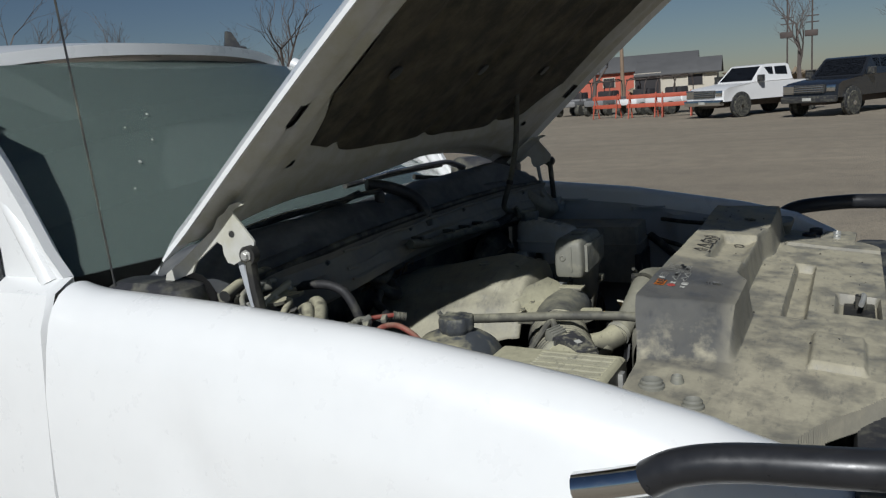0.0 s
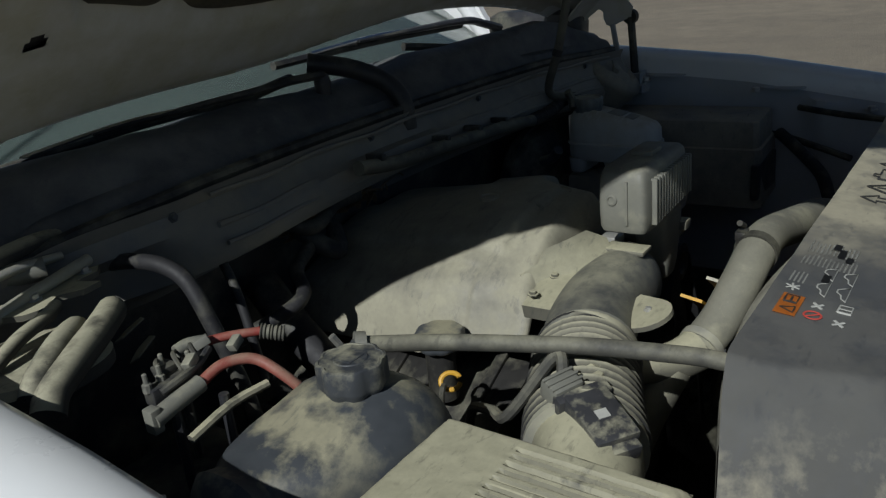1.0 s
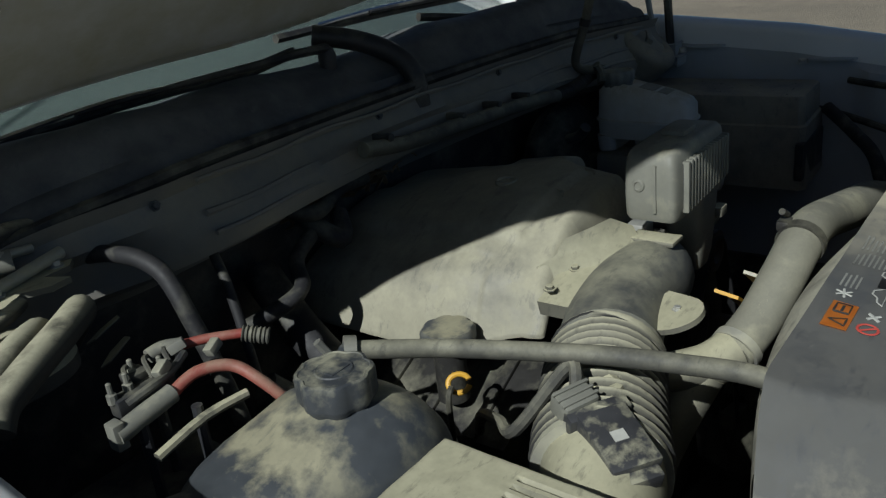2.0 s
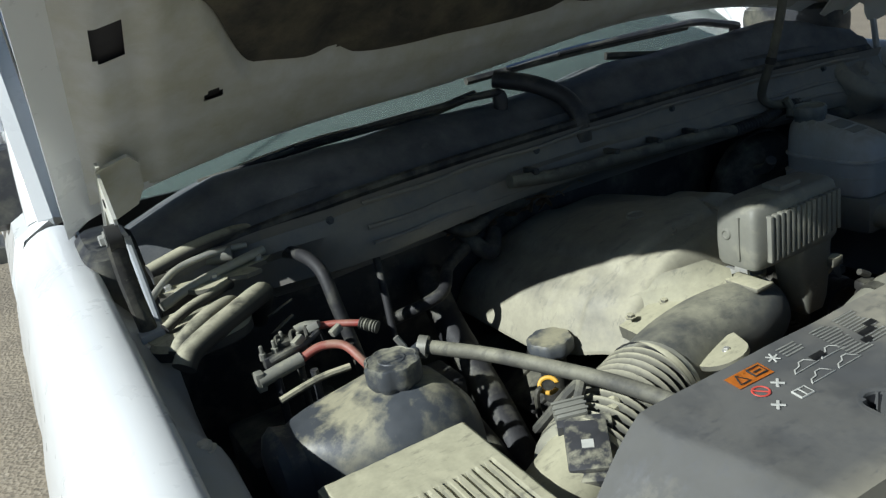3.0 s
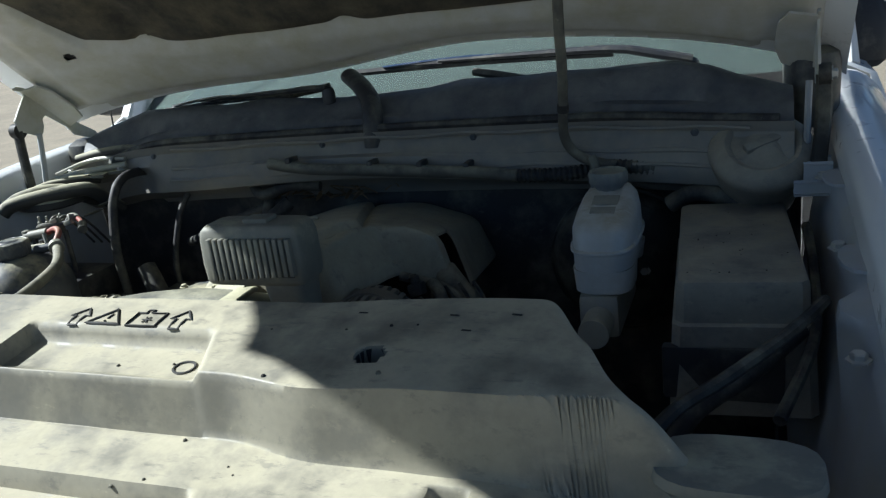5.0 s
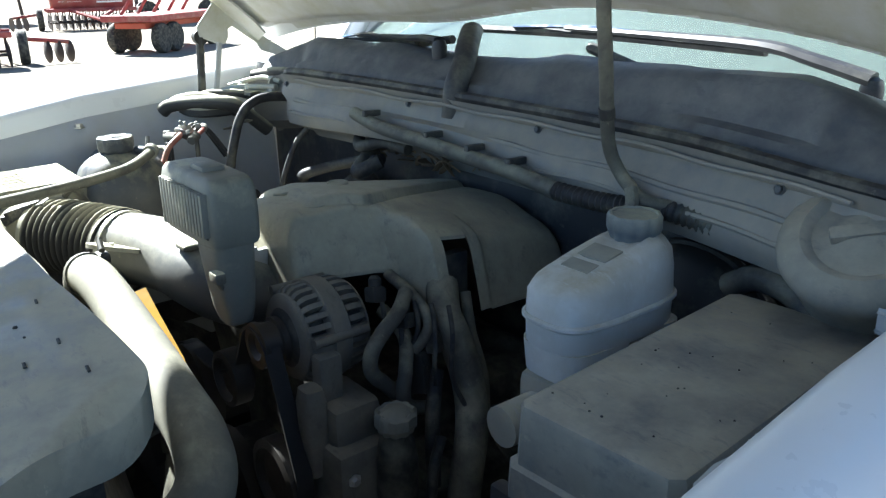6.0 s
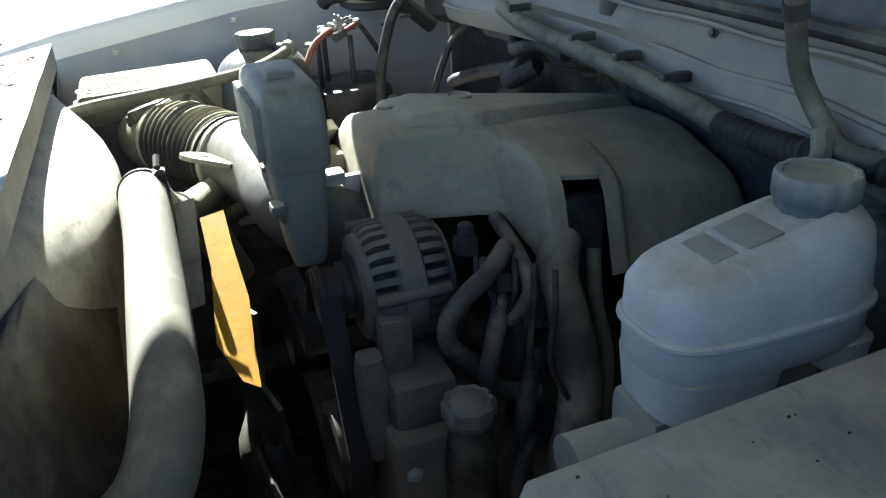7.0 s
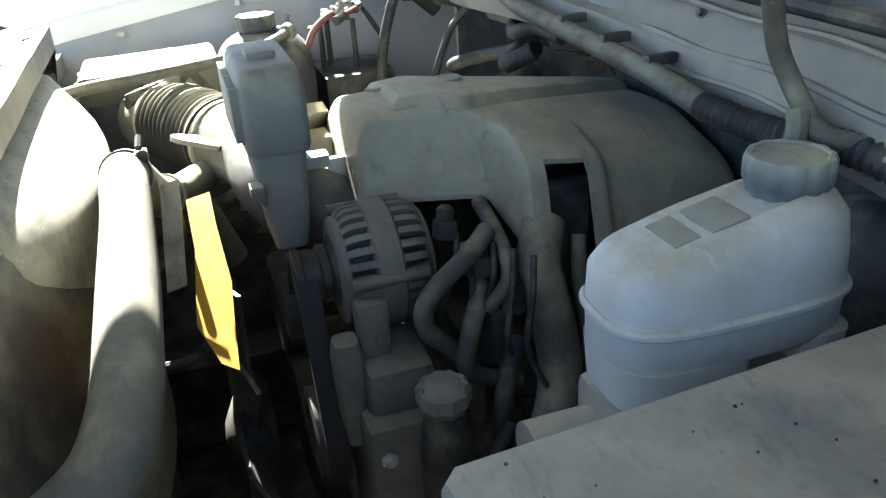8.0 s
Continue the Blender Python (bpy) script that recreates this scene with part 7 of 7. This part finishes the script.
def cart(paint, place, label):
    """A small utility buggy: tub, bonnet, roll frame, seat, four wheels."""
    t = thing("utility_cart", label, "utility cart", "carts in the yard", at=place)
    bm = B()
    box(bm, -1.2, 0.0, -0.62, 0.62, 0.55, 0.90, 0.05)
    box(bm, 0.0, 1.25, -0.58, 0.58, 0.50, 0.82, 0.10)
    part("body", bm, paint, t)
    bm = B()
    for s in (1, -1):
        tube(bm, [(0.55, 0.55 * s, 0.8), (0.30, 0.55 * s, 1.70), (-0.75, 0.55 * s, 1.72), (-0.85, 0.55 * s, 0.85)], 0.03, 6, 3)
    box(bm, -0.85, 0.40, -0.58, 0.58, 1.70, 1.76, 0.02)
    part("roll_frame", bm, "dark_steel", t)
    bm = B()
    box(bm, -0.6, -0.05, -0.5, 0.5, 0.85, 1.25, 0.08)
    part("seat", bm, "dark_interior", t)
    for s in (1, -1):
        for x in (0.85, -0.85):
            bm = B()
            lathe(bm, [(0.14, -0.12), (0.28, -0.12), (0.31, -0.07), (0.31, 0.07), (0.28, 0.12), (0.14, 0.12)], Matrix.Translation((x, 0.60 * s, 0.31)) @ pose(0, 0, 0, 90, 0, 0), 18)
            part("wheel", bm, "tyre", t)
    return t


cart("body_white", pose(-39.5, -8.7, 0, 0, 0, -20), "white utility cart parked beside orange barricades")
cart("grey_steel", pose(-41.0, -10.9, 0, 0, 0, -15), "grey utility cart parked beside orange barricades")
cart("body_white", pose(-38.2, -6.9, 0, 0, 0, -30), "white utility cart parked near a pickup")
cart("grey_steel", pose(-42.5, -13.0, 0, 0, 0, -10), "grey utility cart near the red barn")


def building(name, w, d, h, rise, wall_mat, roof_mat, place, label, openings):
    """A gabled shed: siding walls, thick pitched roof with eaves, doors and windows set into the front."""
    t = thing(name, label, "building", at=place)
    bm = B()
    prof = [(-d / 2, 0), (d / 2, 0), (d / 2, h), (0, h + rise), (-d / 2, h)]
    loft(bm, [[(x, y, z) for y, z in prof] for x in (-w / 2, w / 2)])
    wl = part("wall", bm, wall_mat, t, sharp=20)
    bm = B()
    for k in range(int(w / 1.2)):
        x = -w / 2 + 0.6 + k * 1.2
        box(bm, x - 0.03, x + 0.03, -d / 2 - 0.03, -d / 2, 0.1, h)
    part("batten", bm, wall_mat, wl)
    for s in (1, -1):
        bm = B()
        a = math.atan2(rise, d / 2)
        ln = math.hypot(rise, d / 2) + 0.45
        box(bm, -w / 2 - 0.4, w / 2 + 0.4, 0, ln, 0, 0.14, 0.02, pose(0, 0, h + rise + 0.04, -math.degrees(a) if s > 0 else 180 + math.degrees(a) - 180, 0, 0) if s > 0 else pose(0, 0, h + rise + 0.04, 0, 0, 180) @ pose(0, 0, 0, -math.degrees(a), 0, 0))
        part("roof_slope", bm, roof_mat, t)
    for x, z, ww, hh in openings:
        bm = B()
        box(bm, x - ww / 2, x + ww / 2, -d / 2 - 0.06, -d / 2 - 0.02, z, z + hh, 0.01)
        op = part("window" if z > 0.3 else "door", bm, "dark_interior", t)
        bm = B()
        for a, b, c, e in ((x - ww / 2 - 0.08, x - ww / 2, z, z + hh), (x + ww / 2, x + ww / 2 + 0.08, z, z + hh), (x - ww / 2 - 0.08, x + ww / 2 + 0.08, z + hh, z + hh + 0.1)):
            box(bm, a, b, -d / 2 - 0.10, -d / 2 - 0.01, c, e)
        part("frame", bm, "shed_tan", op)
    return t


building("barn", 24, 9, 2.8, 1.6, "barn_red", "roof_grey", pose(-92, -27, 0, 0, 0, 98), "long red barn with a dark weathered roof", [(8, 0, 3, 2.8), (3, 1.2, 1.2, 1.0), (-3, 1.2, 1.2, 1.0), (-8, 0, 3, 2.8)])
building("shed", 6.5, 5, 2.1, 1.1, "shed_tan", "roof_grey", pose(-74, -13.2, 0, 0, 0, 96), "small tan shed with a grey roof", [(-2.5, 0, 2.2, 2.2), (1.5, 1.0, 1.2, 0.9)])
pole = thing("utility_pole", "bare wooden utility pole beside the barn", "pole")
bm = B()
tube(bm, [(-62, -15.3, 0), (-62, -15.3, 8.5)], lambda t: 0.17 - 0.05 * t, 10, 1)
part("post", bm, "wood", pole)
bm = B()
box(bm, -62.06, -61.94, -16.4, -14.2, 7.8, 7.95)
part("crossarm", bm, "wood", pole)
for k, (y, h) in enumerate(((-3.2, 9.5), (-1.7, 8.8))):
    mast = thing("radio_mast", "thin dark radio mast against the sky", "mast", "masts behind the trucks")
    bm = B()
    tube(bm, [(-58, y, 0), (-58, y, h)], 0.05, 6, 1)
    part("pole", bm, "dark_steel", mast)
    for z in (4.6, 5.0):
        bm = B()
        tube(bm, [(-58, y - 0.4, z), (-58, y + 0.4, z)], 0.04, 6, 1)
        part("crossbar", bm, "dark_steel", mast)
    bm = B()
    box(bm, -58.15, -57.85, y - 0.45, y + 0.35, 3.7, 4.1, 0.05)
    part("array", bm, "dark_steel", mast)


def tree_mesh(seed, height):
    """A leafless tree: tapered trunk, forked limbs and a mass of fine twigs, all with an uneven outline."""
    rng = random.Random(seed)
    bm, tw = B(), B()

    def grow(p, d, ln, r, depth):
        mid = p + d * ln * 0.5 + Vector((rng.uniform(-1, 1), rng.uniform(-1, 1), 0)) * ln * 0.06
        end = p + d * ln + Vector((rng.uniform(-1, 1), rng.uniform(-1, 1), rng.uniform(-0.5, 1))) * ln * 0.08
        tube(bm if depth < 3 else tw, [p, mid, end], lambda t: r * (1 - 0.45 * t), 6 if depth < 2 else 3, 1, cap=False)
        if depth == 6:
            return
        n = 3 if depth in (0, 1, 3) else 2
        for k in range(n):
            ax = Vector((rng.uniform(-1, 1), rng.uniform(-1, 1), rng.uniform(-0.2, 0.6))).normalized()
            nd = (d + ax * rng.uniform(0.45, 0.95)).normalized()
            grow(end if k or depth > 4 else mid, nd, ln * rng.uniform(0.62, 0.82), r * 0.55, depth + 1)

    grow(Vector((0, 0, 0)), Vector((0.04, 0.02, 1)).normalized(), height * 0.30, height * 0.022, 0)
    return bm, tw


def tree(seed, height, place):
    t = thing("tree", "bare leafless winter tree beyond the yard", "tree", "bare trees round the yard", at=place)
    trunk, twigs = tree_mesh(seed, height)
    part("trunk", trunk, "bark", t)
    part("crown", twigs, "bark", t)
    return t


protos = [tree(s, h, pose(x, y, 0)) for s, h, x, y in ((3, 12, -49, -38), (8, 10, -41, -46), (21, 14, 8, -66))]
spots = [(0, -58, -30, 40), (1, -52, -48, 100), (2, -44, -60, 10), (0, -30, -62, 200), (1, -70, -20, 30), (2, -90, 6, 70), (0, -86, -4, 150), (1, -95, 14, 250), (0, 14, -60, 80), (1, 3, -62, 170), (2, 20, -70, 300), (0, -6, -70, 20), (1, 28, -64, 220), (2, -16, -76, 120)]
for k, x, y, a in spots:
    copy_thing(protos[k], pose(x, y, 0, 0, 0, a))
rng = random.Random(9)
bm = B()
for k in range(420):
    a = rng.uniform(math.pi * 0.80, math.pi * 2.25)
    r = rng.uniform(88, 120)
    h = rng.uniform(0.8, 2.6)
    c = Vector((r * math.cos(a), r * math.sin(a), 0))
    vs = [bm.verts.new(c + Vector((rng.uniform(-2, 2), rng.uniform(-2, 2), -0.05))) for _ in range(4)]
    tops = [bm.verts.new(c + Vector((rng.uniform(-1.5, 1.5), rng.uniform(-1.5, 1.5), h * rng.uniform(0.6, 1)))) for _ in range(3)]
    for i in range(3):
        bm.faces.new((vs[i], vs[i + 1], tops[i]))
        bm.faces.new((vs[i + 1], tops[i], tops[(i + 1) % 3]))
tagged(part("scrub", bm, "scrub"), "dry brown scrub along the far edge", "scrub", kind="stuff")

# row beyond the cab: site box, pipe rack, parked vehicles
site_box = thing("storage_box", "small orange storage box with brown end", "storage box", at=pose(7.4, -43.5, 0, 0, 0, 8))
bm = B()
box(bm, -1.1, 1.1, -1.0, 1.0, 0.1, 1.75, 0.03)
part("body", bm, "yellow", site_box)
bm = B()
box(bm, -1.25, -1.1, -1.0, 1.0, 0.1, 1.8, 0.02)
part("end_wall", bm, "wood", site_box)
rack = thing("pipe_rack", "white steel pipe rack standing in the yard", "rack", at=pose(4.9, -44.5, 0, 0, 0, 5))
for x in (-1.5, -0.5, 0.5, 1.5):
    for y in (-0.5, 0.5):
        bm = B()
        tube(bm, [(x, y, 0), (x, y, 3.0)], 0.05, 6, 1)
        part("post", bm, "body_white", rack)
for z in (0.7, 1.6, 2.5):
    for y in (-0.5, 0.5):
        bm = B()
        tube(bm, [(-1.5, y, z), (1.5, y, z)], 0.04, 6, 1)
        part("rail", bm, "body_white", rack)
bm = B()
box(bm, -1.3, 1.2, -0.35, 0.35, 0.0, 0.75, 0.05)
part("stacked_load", bm, "red_steel", rack)
far_pickup("body_white", "white pickup parked at the yard edge", pose(11.2, -45, 0, 0, 0, 120))
far_pickup("body_black", "black pickup parked at the yard edge", pose(14.5, -44, 0, 0, 0, 105))
cart("grey_steel", pose(9.6, -42.5, 0, 0, 0, 150), "grey utility cart beside the storage box")


def harrow(place, label):
    """Red seed drill: box with pale decals, a gang of notched steel discs, end wheel, hitch."""
    t = thing("disc_harrow", label, "disc harrow", "farm implements", at=place)
    bm = B()
    loft(bm, [oval(-0.05, 0, z, hx, hy, 14, 32) for z, hx, hy in ((0.52, 1.08, 0.22), (0.60, 1.10, 0.30), (0.86, 1.12, 0.34), (0.90, 1.12, 0.34), (0.92, 1.08, 0.30))])
    bx = part("seed_box", bm, "red_steel", t, "faded red steel box")
    for x0, x1, z in ((-0.85, -0.15, 0.76), (0.25, 0.62, 0.80), (0.72, 0.86, 0.80)):
        for s in (1, -1):
            bm = B()
            box(bm, x0, x1, 0.322 * s - 0.006, 0.322 * s + 0.006, z - 0.025, z + 0.025, 0.002)
            part("decal", bm, "body_white", bx)
    for y in (-0.42, 0.42):
        bm = B()
        box(bm, -1.2, 1.2, y - 0.05, y + 0.05, 0.50, 0.60, 0.01)
        part("rail", bm, "red_steel", t)
        bm = B()
        tube(bm, [(-1.15, y, 0.22), (1.15, y, 0.22)], 0.03, 8, 1)
        part("axle", bm, "dark_steel", t)
        for k in range(13):
            bm = B()
            lathe(bm, [(0.04, -0.01), (0.20, 0.02), (0.21, 0.025), (0.04, 0.02)], Matrix.Translation((-1.10 + 0.183 * k, y, 0.21)) @ pose(0, 0, 0, 0, 90, 8), 14)
            part("disc", bm, "dark_steel", t)
            bm = B()
            tube(bm, [(-1.10 + 0.183 * k, y, 0.24), (-1.10 + 0.183 * k, y * 0.8, 0.52)], 0.018, 5, 1)
            part("shank", bm, "dark_steel", t)
    for x, r in ((1.36, 0.30), (-1.36, 0.30)):
        bm = B()
        lathe(bm, [(r * 0.45, -0.08), (r * 0.92, -0.08), (r, -0.05), (r, 0.05), (r * 0.92, 0.08), (r * 0.45, 0.08)], Matrix.Translation((x, 0.0, r)) @ pose(0, 0, 0, 0, 90, 0), 20)
        wh = part("wheel", bm, "tyre", t)
        bm = B()
        lathe(bm, [(r * 0.5, -0.07), (r * 0.42, 0.07), (0.02, 0.085)], Matrix.Translation((x, 0.0, r)) @ pose(0, 0, 0, 0, 90, 0), 14)
        part("rim", bm, "body_white", wh)
    bm = B()
    tube(bm, [(1.3, 0.0, 0.45), (2.1, 0.0, 0.36)], 0.04, 6, 1)
    part("marker_arm", bm, "red_steel", t)
    for x in (1.72, 1.90, 2.08):
        bm = B()
        lathe(bm, [(0.03, -0.01), (0.19, 0.02), (0.20, 0.025), (0.03, 0.02)], Matrix.Translation((x, 0, 0.20)) @ pose(0, 0, 0, 0, 90, 20), 12)
        part("marker_disc", bm, "dark_steel", t)
    bm = B()
    tube(bm, [(-0.6, 0.4, 0.55), (0, 1.9, 0.35), (0.6, 0.4, 0.55)], 0.05, 6, 1)
    part("hitch", bm, "red_steel", t)
    return t


h0 = harrow(pose(15.3, -1.25, 0, 0, 0, 260), "red disc harrow standing on pale gravel")
copy_thing(h0, pose(24.5, -6.5, 0, 0, 0, 80))


def wagon(place):
    t = thing("farm_wagon", "worn orange and red running-gear wagon on dark tyres", "wagon", "farm implements", at=place)
    bm = B()
    box(bm, -2.4, 2.4, -0.55, 0.55, 0.80, 0.98, 0.02)
    part("frame", bm, "orange_steel", t)
    bm = B()
    box(bm, -2.6, 2.2, -0.9, 0.9, 1.02, 1.22, 0.02)
    part("deck", bm, "red_steel", t)
    for x in (-1.9, -1.1, 1.6):
        for y in (-0.8, 0.8):
            bm = B()
            lathe(bm, [(0.20, -0.14), (0.44, -0.14), (0.48, -0.08), (0.48, 0.08), (0.44, 0.14), (0.20, 0.14)], Matrix.Translation((x, y, 0.48)) @ pose(0, 0, 0, 90, 0, 0), 24)
            wh = part("wheel", bm, "tyre", t)
            bm = B()
            lathe(bm, [(0.21, -0.11), (0.18, 0.12), (0.03, 0.13)], Matrix.Translation((x, y, 0.48)) @ pose(0, 0, 0, 90, 0, 0), 14)
            part("rim", bm, "dark_steel", wh)
    for k in range(5):
        bm = B()
        tube(bm, [(-2.2 + k, 0.4, 1.2), (-2.0 + k, 0.1, 1.75)], 0.06, 6, 1)
        part("tine", bm, "red_steel", t)
    return t


wagon(pose(16.5, -5.75, 0, 0, 0, -50) @ Matrix.Scale(0.60, 4))
wagon(pose(20.5, 6.0, 0, 0, 0, 70))
for x, y, a, mt, lb in ((25.5, -1.5, 20, "yellow_steel", "yellow implement frame parked behind the harrow"), (27, 3.0, 60, "yellow_steel", "yellow hopper implement parked in the row"), (26, -9.5, 80, "red_steel", "red hopper implement parked in the row"), (28, 8, 30, "grey_steel", "grey hopper implement parked in the row"), (30, -4.5, 30, "body_black", "dark blue covered trailer parked in the row")):
    t = thing("hopper_implement", lb, "implement", "farm implements", at=pose(x, y, 0, 0, 0, a))
    bm = B()
    loft(bm, [oval(0, 0, z, hx, hy, 5, 20) for z, hx, hy in ((0.75, 0.5, 0.4), (1.3, 1.2, 0.8), (1.9, 1.3, 0.9), (1.95, 1.2, 0.8))])
    part("hopper", bm, mt, t)
    for px in (-1.2, 1.2):
        bm = B()
        tube(bm, [(px, -0.7, 0.05), (px, -0.6, 0.9), (px, 0.6, 0.9), (px, 0.7, 0.05)], 0.06, 6, 1)
        part("stand", bm, "dark_steel", t)
        bm = B()
        lathe(bm, [(0.15, -0.1), (0.36, -0.1), (0.36, 0.1), (0.15, 0.1)], Matrix.Translation((px * 0.8, 0.95, 0.36)) @ pose(0, 0, 0, 90, 0, 0), 18)
        part("wheel", bm, "tyre", t)
